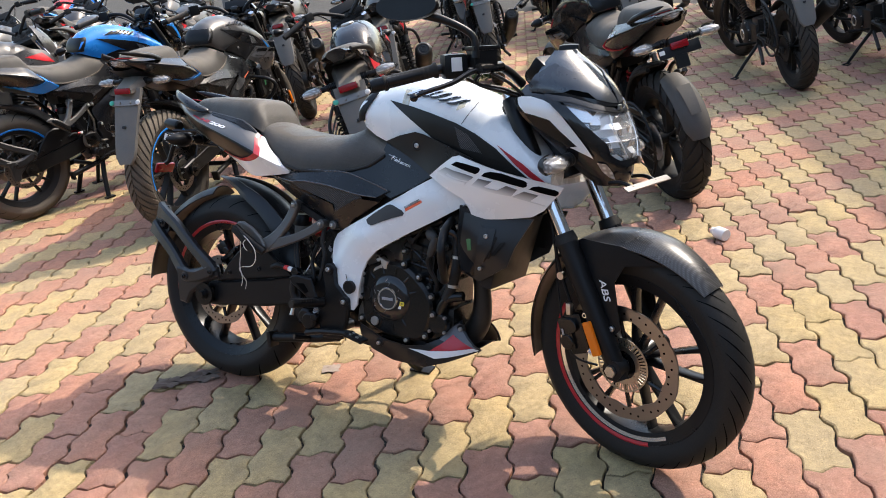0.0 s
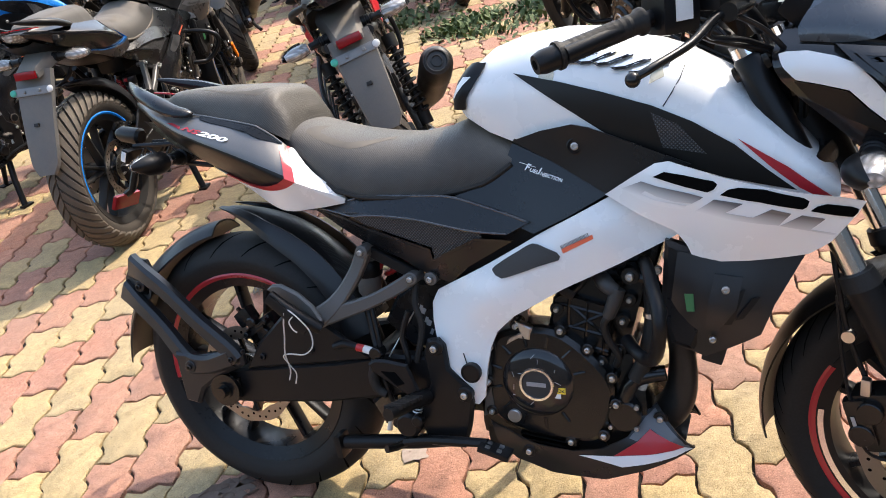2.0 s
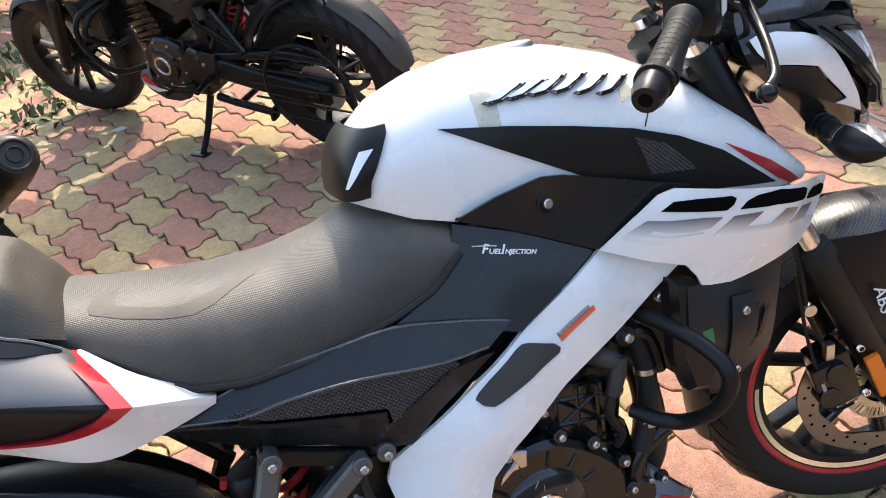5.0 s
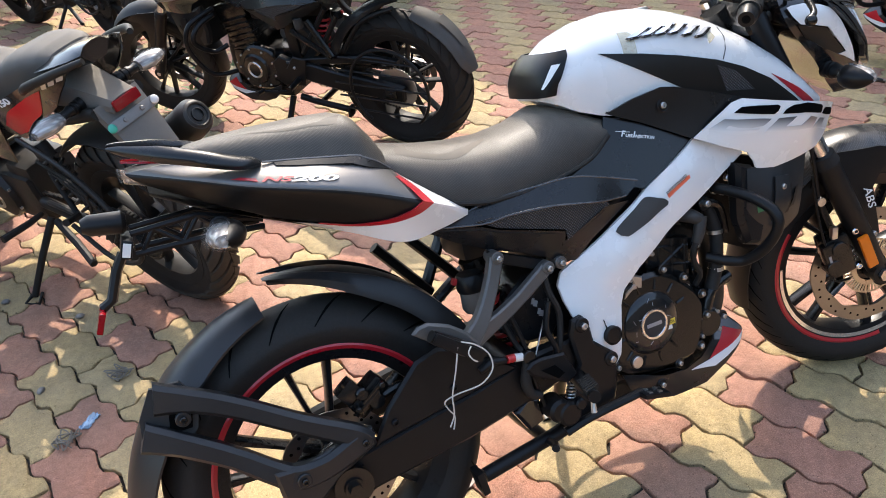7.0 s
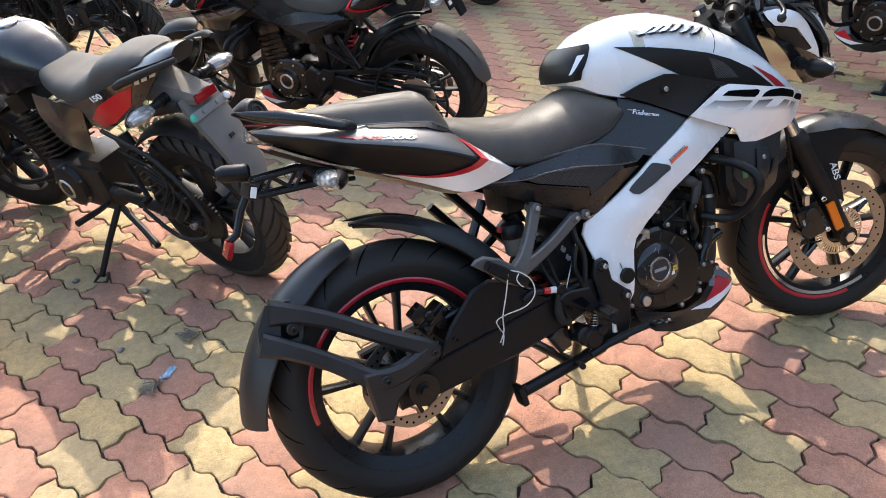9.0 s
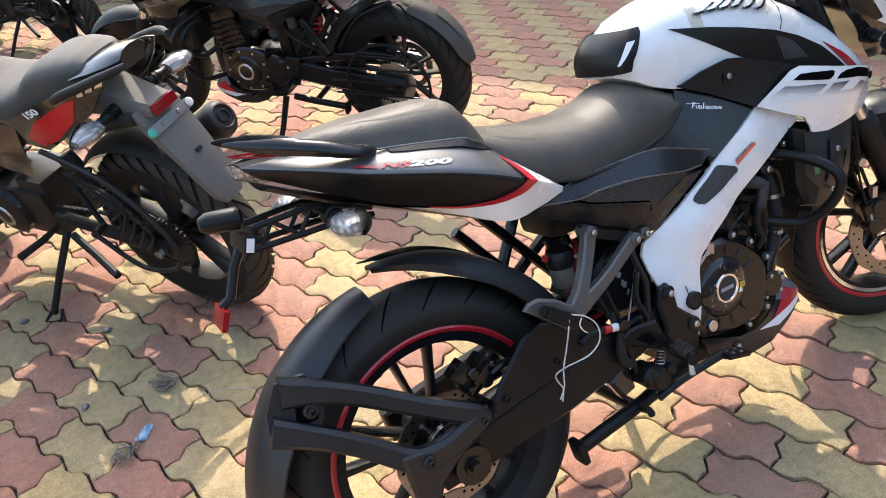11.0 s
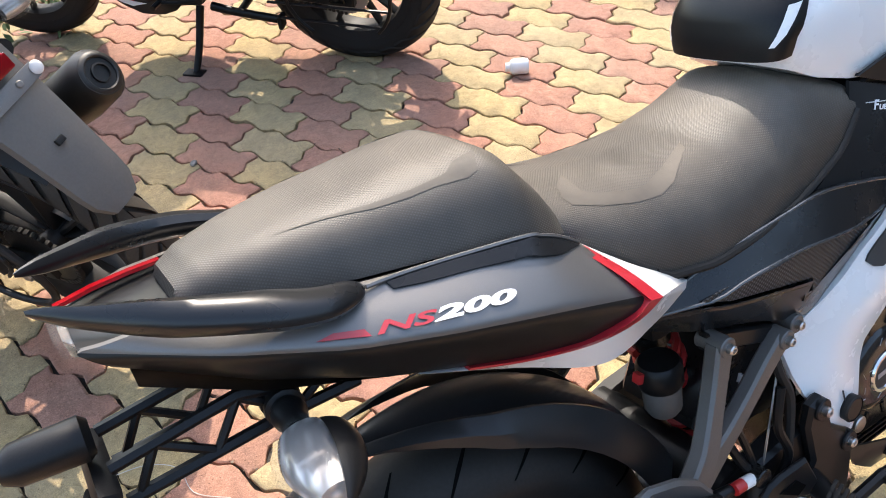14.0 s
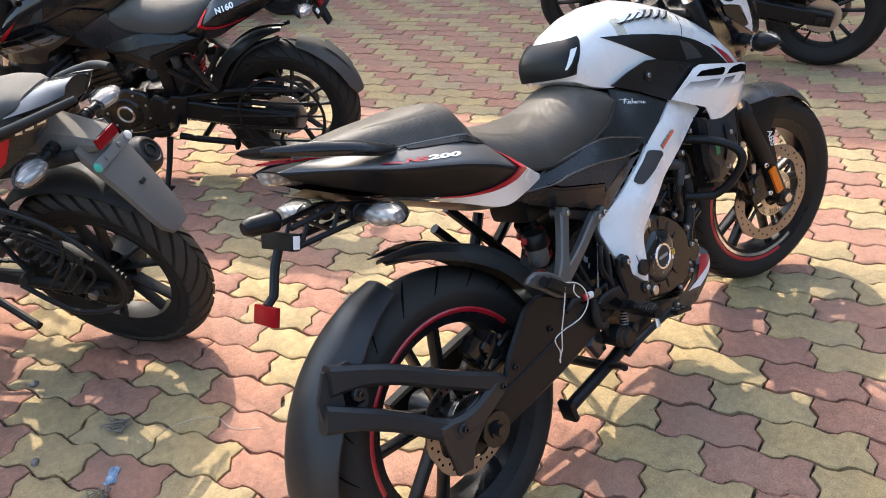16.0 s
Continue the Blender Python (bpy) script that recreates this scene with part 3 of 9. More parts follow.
        tagged(part("tread_groove_pattern", join(*gs), groove_m, w, "", xf), kind="stuff")
    part("hub", lathe([(0.012, -hub_w), (0.034, -hub_w), (0.036, -hub_w * 0.7), (0.028, -hub_w * 0.4), (0.028, hub_w * 0.4), (0.036, hub_w * 0.7), (0.034, hub_w), (0.012, hub_w)], 24, c), rim_m, w, "", xf)
    for k in range(spokes):
        for s in (-1, 1):
            a = 2 * math.pi * k / spokes + radians(spoke_turn)
            rings = []
            for t in np.linspace(0, 1, 6):
                r = 0.026 + (rim_r - 0.056) * t
                b = a + s * (0.30 * (1 - t) * 0.6 + 0.05 + 0.16 * t)
                half = 0.0085 - 0.0030 * math.sin(math.pi * t)
                dep = 0.016 + 0.004 * (1 - t)
                ra, ta = np.array([math.cos(b), 0, math.sin(b)]), np.array([-math.sin(b), 0, math.cos(b)])
                o = np.array(c) + ra * r
                yv = np.array([0, 1.0, 0])
                rings.append([o - ta * half - yv * dep * 0.7, o - ta * half * 0.6 - yv * dep, o + ta * half * 0.6 - yv * dep, o + ta * half - yv * dep * 0.7,
                              o + ta * half + yv * dep * 0.7, o + ta * half * 0.6 + yv * dep, o - ta * half * 0.6 + yv * dep, o - ta * half + yv * dep * 0.7])
            part("spoke", loft(rings), rim_m, w, "", xf)
    for a0, a1 in arcs:
        part("rim_stripe", lathe([(rim_r - 0.008, -rw * 0.945 - 0.0008), (rim_r - 0.001, -rw * 1.005 - 0.0010), (rim_r + 0.0035, -rw * 0.97 - 0.0010)], 40, c, (a0, a1)), stripe_m, w, stripe_label, xf)
    for a0, a1 in lips:
        part("machined_lip", lathe([(rim_r - 0.020, -rw * 0.86 - 0.0008), (rim_r - 0.011, -rw * 0.925 - 0.0010)], 40, c, (a0, a1)), CHROME, w, "bright machined rim lip", xf)
    if disc_r:
        v0 = disc_v
        th = 0.0022
        n = 72
        vv, ff = [], []
        for i in range(n):
            a = 2 * math.pi * i / n
            ro = disc_r - 0.003 * (0.5 + 0.5 * math.cos(9 * a))
            ri = disc_r * 0.755 + 0.003 * math.cos(9 * a)
            for r, y in ((ri, v0 - th), (ro, v0 - th), (ro, v0 + th), (ri, v0 + th)):
                vv.append((c[0] + r * math.cos(a), c[1] + y, c[2] + r * math.sin(a)))
        for i in range(n):
            j = (i + 1) % n
            for q in range(4):
                ff.append((i * 4 + q, i * 4 + (q + 1) % 4, j * 4 + (q + 1) % 4, j * 4 + q))
        d = part("brake_disc", (np.array(vv), ff), DISCSTEEL, w, "drilled steel brake disc", xf)
        # dark discs on the steel paint the shade in the holes
        holes = []
        for i in range(40):
            a = 2 * math.pi * i / 40
            r = disc_r * (0.82, 0.88, 0.94)[i % 3] - (0.004 if i % 3 == 2 else 0)
            q = disc(0.0032, v0 - th + 0.001, v0 - th - 0.0004, (c[0] + r * math.cos(a), c[1], c[2] + r * math.sin(a)), 8, 0.0002)
            holes.append(q)
        tagged(part("drilled_hole_pattern", join(*holes), GROOVE, d, "", xf), kind="stuff")
        arms = []
        for i in range(6):
            a = 2 * math.pi * i / 6 + 0.3
            p0 = np.array(c) + np.array([math.cos(a) * 0.03, v0 + 0.004, math.sin(a) * 0.03])
            p1 = np.array(c) + np.array([math.cos(a + 0.35) * disc_r * 0.76, v0 + 0.003, math.sin(a + 0.35) * disc_r * 0.76])
            arms.append(tube([p0, (p0 + p1) / 2, p1], [0.008, 0.005, 0.006], 6))
        part("disc_carrier", lathe([(0.02, v0 + 0.010), (0.05, v0 + 0.010), (0.05, v0 - 0.004), (0.02, v0 - 0.004)], 24, c), ENGINE, w, "", xf)
        for q in arms:
            part("carrier_arm", q, ENGINE, w, "", xf)
        if tone:
            teeth = []
            r0, r1, yt = disc_r * 0.33, disc_r * 0.45, v0 - 0.010
            teeth.append(lathe([(r0 - 0.012, yt), (r0, yt), (r0, yt + 0.002), (r0 - 0.012, yt + 0.002)], 36, c, closed=True))
            teeth.append(lathe([(r1, yt), (r1 + 0.004, yt), (r1 + 0.004, yt + 0.002), (r1, yt + 0.002)], 36, c, closed=True))
            for i in range(46):
                a0 = 2 * math.pi * i / 46
                a1 = a0 + 2 * math.pi / 46 * 0.52
                q = []
                for y in (yt, yt + 0.002):
                    q += [(c[0] + r * math.cos(a), c[1] + y, c[2] + r * math.sin(a)) for r, a in ((r0, a0), (r1 + 0.001, a0), (r1 + 0.001, a1), (r0, a1))]
                teeth.append((np.array(q), [(0, 1, 2, 3), (7, 6, 5, 4), (0, 4, 5, 1), (1, 5, 6, 2), (2, 6, 7, 3), (3, 7, 4, 0)]))
            part("tone_ring", join(*teeth), GOLD, w, "slotted speed sensor ring", xf)
    return w


def steering(pivot, rake, degrees):
    """Turns places round the steering axis."""
    d = np.array([-math.sin(radians(rake)), 0, math.cos(radians(rake))])
    th = radians(degrees)
    o = np.asarray(pivot, float)

    def xf(v):
        q = np.asarray(v, float) - o
        return o + q * math.cos(th) + np.cross(d, q) * math.sin(th) + np.outer(q @ d, d) * (1 - math.cos(th))

    return xf


def arc_guard(c, a0, a1, r, half, n=20, dip=0.012, thick=0.003, taper=(1.0, 1.0), flat=0.0):
    """A mudguard that runs round a wheel: its section is an arch."""
    rings = []
    for i in range(n + 1):
        t = i / n
        a = radians(a0 + (a1 - a0) * t)
        rr = np.interp(t, np.linspace(0, 1, len(r)), r) if isinstance(r, (list, tuple)) else r
        h = np.interp(t, np.linspace(0, 1, len(half)), half) if isinstance(half, (list, tuple)) else half
        sec = []
        for k in range(9):
            s = -1 + 2 * k / 8
            sec.append((rr - dip * abs(s) ** 2.5 * (h / 0.07), h * s))
        for k in range(8, -1, -1):
            s = -1 + 2 * k / 8
            sec.append((rr - thick - dip * abs(s) ** 2.5 * (h / 0.07), (h - 0.001) * s))
        rings.append([(c[0] + q * math.cos(a), c[1] + y, c[2] + q * math.sin(a)) for q, y in sec])
    return loft(rings)


def coil(p0, p1, r, wire, turns, n=14):
    p0, p1 = np.asarray(p0, float), np.asarray(p1, float)
    d = (p1 - p0) / np.linalg.norm(p1 - p0)
    s = np.cross(d, [0, 1, 0])
    s /= np.linalg.norm(s)
    u = np.cross(d, s)
    k = int(turns * n)
    pts = [p0 + (p1 - p0) * i / k + r * (s * math.cos(2 * math.pi * i / n) + u * math.sin(2 * math.pi * i / n)) for i in range(k + 1)]
    return tube(pts, wire, 6)


def blinker(parent, base, tip, name="indicator", xf=None, scale=1.0, back=0.0):
    """A turn signal on a rubber stalk: dark shell, clear lens, amber bulb."""
    b, t = np.asarray(base, float), np.asarray(tip, float)
    d = (t - b) / np.linalg.norm(t - b)
    L = np.linalg.norm(t - b)
    stalk = part(name, tube([b + d * L * x for x in (0, 0.08, 0.09, 0.12, 0.13, 0.17, 0.18, 0.21, 0.22, 0.26, 0.30, 0.42)], [0.018, 0.018, 0.015, 0.015, 0.0175, 0.0175, 0.0135, 0.0135, 0.016, 0.015, 0.012, 0.013], 14), BLACK, parent, "turn signal on a black rubber stalk", xf)
    a = b + d * L * 0.36
    rings, lens = [], []
    side = np.array([1.0, 0, 0]) - d * d[0]
    side /= np.linalg.norm(side)
    up = np.cross(d, side)
    for i in range(9):
        q = i / 8
        r = 0.026 * scale * math.sin(math.pi * (0.12 + 0.86 * q)) ** 0.7
        o = a + d * L * 0.66 * q
        ring = [o + (side * math.cos(k) * 1.32 + up * math.sin(k) * 0.92) * r for k in np.linspace(0, 2 * math.pi, 16, endpoint=False)]
        rings.append(ring)
    part("lens", loft(rings), CLEAR, stalk, "clear ribbed lens", xf)
    inner = [[o + (np.asarray(q) - o) * 0.80 for q in ring] for ring, o in ((r, sum(np.asarray(q) for q in r) / len(r)) for r in rings[1:-1])]
    part("reflector", loft(inner), RIBBED, stalk, "ribbed silver reflector", xf)
    shell = []
    for i in range(9):
        q = 0.30 + 0.70 * i / 8
        r = 0.0275 * scale * math.sin(math.pi * (0.12 + 0.86 * q)) ** 0.7
        o = a + d * L * 0.66 * q
        shell.append([o + (side * math.cos(k) * 1.32 + up * math.sin(k) * 0.92) * r for k in np.linspace(back - 0.36 * math.pi, back + 0.36 * math.pi, 12)])
    part("shell", loft(shell, closed=False), BLACK, stalk, "smoked dark shell", xf)
    m = a + d * L * 0.40 - side * 0.009 * scale
    part("bulb", ball(m, (0.0150 * scale, 0.0190, 0.0135 * scale)), BULB, stalk, "amber bulb", xf)
    return stalk


def tail_flap(bike, a, b, wide=0.085, block=(0.06, 0.50)):
    """A plastic rear flap under a wedge with a red reflector, with a bolted plate strip."""
    au, aw = a
    bu, bw = b
    nu, nw = (bw - aw), -(bu - au)
    k = math.hypot(nu, nw)
    nu, nw = nu / k, nw / k
    rings = []
    for t in np.linspace(0, 1, 12):
        u, w = au + (bu - au) * t, aw + (bw - aw) * t + 0.012 * math.sin(math.pi * t)
        h = np.interp(t, [0, 0.2, 0.85, 0.95, 1.0], [0.9, 0.86, 0.68, 0.60, 0.38]) * wide
        sec = [(-h, 0.016), (-h * 0.93, 0.002), (-h * 0.5, -0.003), (0, -0.005), (h * 0.5, -0.003), (h * 0.93, 0.002), (h, 0.016), (h - 0.004, 0.018), (h * 0.90, 0.006), (0, -0.001), (-h * 0.90, 0.006), (-h + 0.004, 0.018)]
        rings.append([(u - nu * d, y, w - nw * d) for y, d in sec])
    fl = part("rear_flap", loft(rings), DUSTY_GREY, bike, "dusty dark grey rear mud flap")
    ang = -math.degrees(math.atan2(bw - aw, bu - au))

    def on(t, d):
        u, w = au + (bu - au) * t, aw + (bw - aw) * t + 0.012 * math.sin(math.pi * t)
        return u + nu * d, w + nw * d

    end = (au - 0.040, aw - 0.010)
    wedge = []
    for t in np.linspace(0, 1, 6):
        u, w = block[0] + (end[0] - block[0]) * t, block[1] + (end[1] - block[1]) * t
        h, d = 0.085 - 0.040 * t, 0.045 - 0.027 * t
        wedge.append([(u, y * h, w + z * d) for y, z in ((-1, -0.6), (-1, 0.3), (-0.75, 1), (0, 1.15), (0.75, 1), (1, 0.3), (1, -0.6))])
    part("flap_wedge", loft(wedge), DUSTY_GREY, fl, "moulded wedge over the flap")
    part("red_reflector", rbox((end[0] - 0.004, 0, end[1] + 0.004), (0.012, 0.082, 0.028), 0.004, (0, 12, 0)), REDLENS, fl, "red reflector")
    u, w = on(0.22, 0.009)
    part("plate_strip", rbox((u, 0, w), (0.028, wide * 1.7, 0.004), 0.001, (0, ang, 0)), ALU, fl, "steel plate strip")
    for q in (-1, 1):
        u, w = on(0.22, 0.013)
        part("plate_bolt", disc(0.0065, -0.004, 0.003, (0, 0, 0), 12), ALU, fl, "", lambda v, q=q, u=u, w=w: np.c_[u + v[:, 1] * nu + v[:, 0] * nw, q * wide * 0.34 + v[:, 2], w + v[:, 1] * nw - v[:, 0] * nu])
        part("round_tab", ball((u, q * wide * 0.86, w), (0.0125, 0.0125, 0.005), (0, ang, 0)), (PAPER if q < 0 else GREEN), fl)
    u, w = on(0.55, 0.008)
    part("flap_clip", rbox((u, 0.0, w), (0.012, 0.018, 0.010), 0.002, (0, ang, 0)), DUSTY_BLACK, fl)
    return fl


# ---- the white motorcycle ----
HERO = pose(0, 0.171, 0.306, 0, 0, -0.6) @ pose(0, 0, 0, -16.0, 0, 0)
FRONT = (1.363, 0.0, -0.006)
RAKE = 26.0


def along_fork(s, v=0.0, ahead=0.0):
    """A place on the fork leg, s metres up from the axle."""
    k = radians(RAKE)
    return (FRONT[0] - math.sin(k) * s + math.cos(k) * ahead, v, FRONT[2] + math.cos(k) * s + math.sin(k) * ahead)


TANK_U = [0.540, 0.554, 0.570, 0.60, 0.66, 0.73, 0.80, 0.86, 0.93, 1.00, 1.06, 1.11, 1.15]
TANK_TOP = [0.590, 0.618, 0.640, 0.664, 0.683, 0.690, 0.686, 0.671, 0.645, 0.606, 0.560, 0.505, 0.455]
TANK_LOW = [0.555, 0.548, 0.540, 0.522, 0.500, 0.500, 0.490, 0.475, 0.455, 0.440, 0.430, 0.420, 0.415]
TANK_HALF = [0.052, 0.072, 0.080, 0.087, 0.096, 0.112, 0.126, 0.134, 0.141, 0.146, 0.147, 0.142, 0.132]


def tank_v(u, w):
    t, b, h = (np.interp(u, TANK_U, q) for q in (TANK_TOP, TANK_LOW, TANK_HALF))
    x = min(max((t - w) / (t - b), 0.0), 1.3)
    s = min(x / 0.60, 1.0)
    v = h * (1 - (1 - s) ** 2.3) ** (1 / 2.0)
    if x > 0.6:
        v -= 0.010 * ((x - 0.6) / 0.4) ** 2
    return -max(v, 0.0)


def tank_body():
    us = np.linspace(TANK_U[0], TANK_U[-1], 40)
    rings = []
    for u in us:
        t, b = np.interp(u, TANK_U, TANK_TOP), np.interp(u, TANK_U, TANK_LOW)
        right = []
        for x in (0.0, 0.01, 0.03, 0.07, 0.13, 0.21, 0.31, 0.42, 0.54, 0.66, 0.78, 0.9, 1.0):
            w = t - x * (t - b)
            right.append((u, tank_v(u, w), w))
        left = [(a, -v, w) for a, v, w in reversed(right[1:])]
        rings.append(right + [(u, 0, b)] + left)
    return loft(rings)


def seat_loft(us, tops, lows, halves, n=36, power=2.6, taper=0.0):
    """A padded seat: rounded section between its lower edges."""
    uu = np.linspace(us[0], us[-1], n)
    rings = []
    for i, u in enumerate(uu):
        t, b, h = np.interp(u, us, tops), np.interp(u, us, lows), np.interp(u, us, halves)
        right = []
        for k in range(15):
            a = math.pi / 2 * k / 14
            y = h * math.sin(a) ** (2 / power) * (1 - taper * math.cos(a) ** (2 / power))
            z = b + (t - b) * math.cos(a) ** (2 / power)
            right.append((u, -y, z))
        ring = right + [(u, 0, b - 0.004)] + [(a, -y, z) for a, y, z in reversed(right[1:])]
        rings.append(ring)
    return loft(rings)


def left_side(bike):
    """Engine cover, chain drive, pedal and footrest on the left of a naked motorcycle."""
    cc = part("crank_cover", prism([(0.585, 0.120), (0.640, 0.160), (0.720, 0.166), (0.790, 0.110), (0.805, 0.040), (0.770, -0.036), (0.660, -0.044), (0.590, -0.010)], 0.118, 0.082, 0.008, 3), ENGINE, bike, "black crankcase cover")
    part("round_cover", lathe([(0.0001, 0.134), (0.040, 0.133), (0.064, 0.128), (0.074, 0.116)], 32, (0.705, 0, 0.058)), ENGINE, cc, "round generator cover")
    part("cover_ring", lathe([(0.030, 0.1335), (0.032, 0.137), (0.038, 0.137), (0.041, 0.1325)], 28, (0.705, 0, 0.058)), STEEL, cc)
    for q in range(9):
        a = 2 * math.pi * q / 9
        part("cover_screw", bolt((0.700 + 0.098 * math.cos(a), 0.118, 0.060 + 0.092 * math.sin(a)), 0.007, 1), STEEL, cc)
    part("sprocket_cover", prism([(0.500, 0.110), (0.560, 0.130), (0.600, 0.100), (0.605, 0.010), (0.560, -0.020), (0.505, 0.010)], 0.122, 0.090, 0.006), BLACK, bike, "black sprocket cover")
    teeth = [(0.092 + (0.004 if i % 2 else 0.0), 2 * math.pi * i / 84) for i in range(84)]
    part("sprocket", prism([(r * math.cos(a), r * math.sin(a)) for r, a in teeth], 0.080, 0.086, 0.001), STEEL, bike, "chain sprocket")
    links = []
    for a0, b0 in (((0.0, 0.094), (0.54, 0.078)), ((0.0, -0.094), (0.54, 0.022))):
        for i in range(38):
            t = (i + 0.5) / 38
            links.append(rbox((a0[0] + (b0[0] - a0[0]) * t, 0.083, a0[1] + (b0[1] - a0[1]) * t), (0.011, 0.014 if i % 2 else 0.010, 0.010), 0.002))
    tagged(part("chain", join(*links), DUSTY_METAL, bike, "oily drive chain"), kind="stuff")
    part("chain_guard", swept_bar([(-0.04, 0.100, 0.130), (0.10, 0.102, 0.138), (0.30, 0.104, 0.122), (0.44, 0.104, 0.112)], [0.020, 0.034, 0.030, 0.020], 0.030, 5, 0.3), BLACK, bike, "black chain guard")
    part("gear_pedal", join(tube([(0.50, 0.150, -0.020), (0.60, 0.160, -0.030), (0.660, 0.175, -0.020)], 0.007, 8, 3), tube([(0.655, 0.170, -0.020), (0.660, 0.215, -0.018)], 0.010, 8)), BLACK, bike, "black gear pedal")
    peg = part("footrest", tube([(0.470, 0.120, 0.030), (0.455, 0.180, 0.036), (0.440, 0.250, 0.040)], [0.014, 0.013, 0.012], 10), BLACK, bike, "black rubber footrest")
    part("heel_plate", prism([(0.400, 0.130), (0.470, 0.140), (0.520, 0.080), (0.500, 0.000), (0.440, 0.000)], 0.140, 0.128, 0.004), BLACK, bike, "black heel plate")
    part("bright_screw", bolt((0.470, 0.142, 0.090), 0.009, 1), STEEL, peg)
    part("reservoir", tube([(0.400, 0.120, 0.270), (0.402, 0.120, 0.312)], 0.020, 14), PADGREY, bike, "dark fluid reservoir")
    for i in range(6):
        part("cylinder_fin", rbox((0.760 + 0.006 * i, 0, 0.150 + 0.024 * i), (0.15, 0.175, 0.007), 0.002, (0, 14, 0)), ENGINE, bike)
    part("crash_guard", tube([(0.87, 0.10, 0.33), (0.92, 0.22, 0.30), (0.94, 0.25, 0.20), (0.90, 0.20, 0.06), (0.84, 0.10, 0.03)], 0.011, 10, 5), BLACK, bike, "black tube crash guard")


def naked_bike(place, label, turned=-18.5, lean=16.0, hugger=True, guard_flap=False, fender=False, saree_guard=False, letters=True, arcs=True, lugs=0, mark="",
               WHITE=WHITE, RED=RED, SEAT=SEAT, RUBBER=RUBBER, TAILTONE=TAILTONE, SATIN=SATIN, BLACK=BLACK, CARBON=CARBON, SMOKE=SMOKE, SPAR=WHITE, spars=True, group=""):
    """A naked sports motorcycle; its origin is the middle of the rear axle."""
    bike = thing("motorcycle", label, "motorcycle", place, group)
    steer = steering((1.3315, 0, -0.015), RAKE, turned)

    # wheels
    rear = wheel(bike, (0, 0, 0), 0.309, 0.134, 0.226, (RUBBER, SATIN, RED, GROOVE), arcs=((35, 190),) if arcs else (), disc_r=0.115, disc_v=-0.075, treads=20, lugs=lugs, hub_w=0.08, spoke_turn=20, tone=True)
    front = wheel(bike, FRONT, 0.297, 0.104, 0.224, (RUBBER, SATIN, RED, GROOVE), steer, arcs=((150, 285),) if arcs else (), disc_r=0.150, disc_v=-0.062, treads=38, spoke_turn=8, groove_w=0.0036, slant=0.42, lips=((175, 300),) if arcs else ())

    # fork
    for s in (-1, 1):
        v = 0.096 * s
        leg = part("fork_leg", tube([along_fork(-0.03, v), along_fork(0.02, v), along_fork(0.10, v), along_fork(0.31, v), along_fork(0.335, v)], [0.020, 0.024, 0.026, 0.027, 0.028], 18), BLACK, bike, "black fork leg", steer)
        part("dust_seal", tube([along_fork(0.330, v), along_fork(0.355, v)], [0.030, 0.026], 18), RUBBER, leg, "", steer)
        part("fork_tube", tube([along_fork(0.34, v), along_fork(0.735, v)], 0.0185, 18), CHROME, bike, "polished fork tube", steer)
        part("fork_sleeve", tube([along_fork(0.50, v), along_fork(0.51, v), along_fork(0.715, v), along_fork(0.72, v)], [0.020, 0.023, 0.023, 0.020], 18), BLACK, bike, "black sleeve over the fork tube", steer)
        part("axle_clamp", disc(0.026, v - 0.022, v + 0.022, (FRONT[0], 0, FRONT[2]), 20, 0.004), BLACK, leg, "", steer)
    part("front_axle", join(disc(0.010, -0.125, 0.12, (FRONT[0], 0, FRONT[2]), 14), disc(0.015, -0.128, -0.118, (FRONT[0], 0, FRONT[2]), 6)), STEEL, bike, "", steer)
    for s, th in ((0.53, 0.040), (0.70, 0.034)):
        a = along_fork(s)
        part("fork_clamp", rbox(a, (0.062, 0.215, th * 0.8), 0.014, (0, -RAKE, 0)), ENGINE, bike, "black triple clamp", steer)
    part("steering_stem", tube([along_fork(0.50, 0, -0.032), along_fork(0.74, 0, -0.032)], 0.026, 16), ENGINE, bike, "", steer)

    # front mudguard
    guard = part("front_mudguard", arc_guard(FRONT, 47, 128, [0.305, 0.326, 0.332, 0.330], [0.045, 0.070, 0.074, 0.070], 22, 0.030), CARBON, bike, "black mudguard with carbon-look top", steer)
    part("rear_section", arc_guard(FRONT, 126, 192, [0.330, 0.322, 0.318], [0.066, 0.060, 0.052], 18, 0.020), BLACK, guard, "", steer)
    stay_v = plate_surface([(1.2, 0.3, -0.075), (1.35, 0.28, -0.078), (1.34, 0.08, -0.090), (1.45, 0.25, -0.06), (1.27, 0.2, -0.088)])
    for k, s in enumerate((-1, 1)):
        vf = panel([(1.195, 0.270), (1.25, 0.302), (1.36, 0.298), (1.46, 0.262), (1.37, 0.250), (1.345, 0.205), (1.366, 0.09), (1.350, 0.072), (1.330, 0.090), (1.288, 0.205)], stay_v, 0.006, 0.03, 0.005)
        st = part("guard_stay", vf if s < 0 else mirror(vf), BLACK, guard, "black mudguard side stay", steer)
        if s < 0:
            part("lettering", lettering("ABS", 0.026, (1.312, -0.0965, 0.212), (0.30, 0, -0.95), (0.95, 0, 0.30), 0.0008, 0.15, 1.25), WHITEDECAL, st, "white letters ABS", steer)
            part("screw", bolt((1.347, -0.094, 0.092), 0.009), STEEL, st, "", steer)
    ref = part("reflector", rbox((1.312, -0.127, 0.068), (0.024, 0.010, 0.088), 0.004, (0, -RAKE + 4, 0)), ORANGE, bike, "orange side reflector", steer)

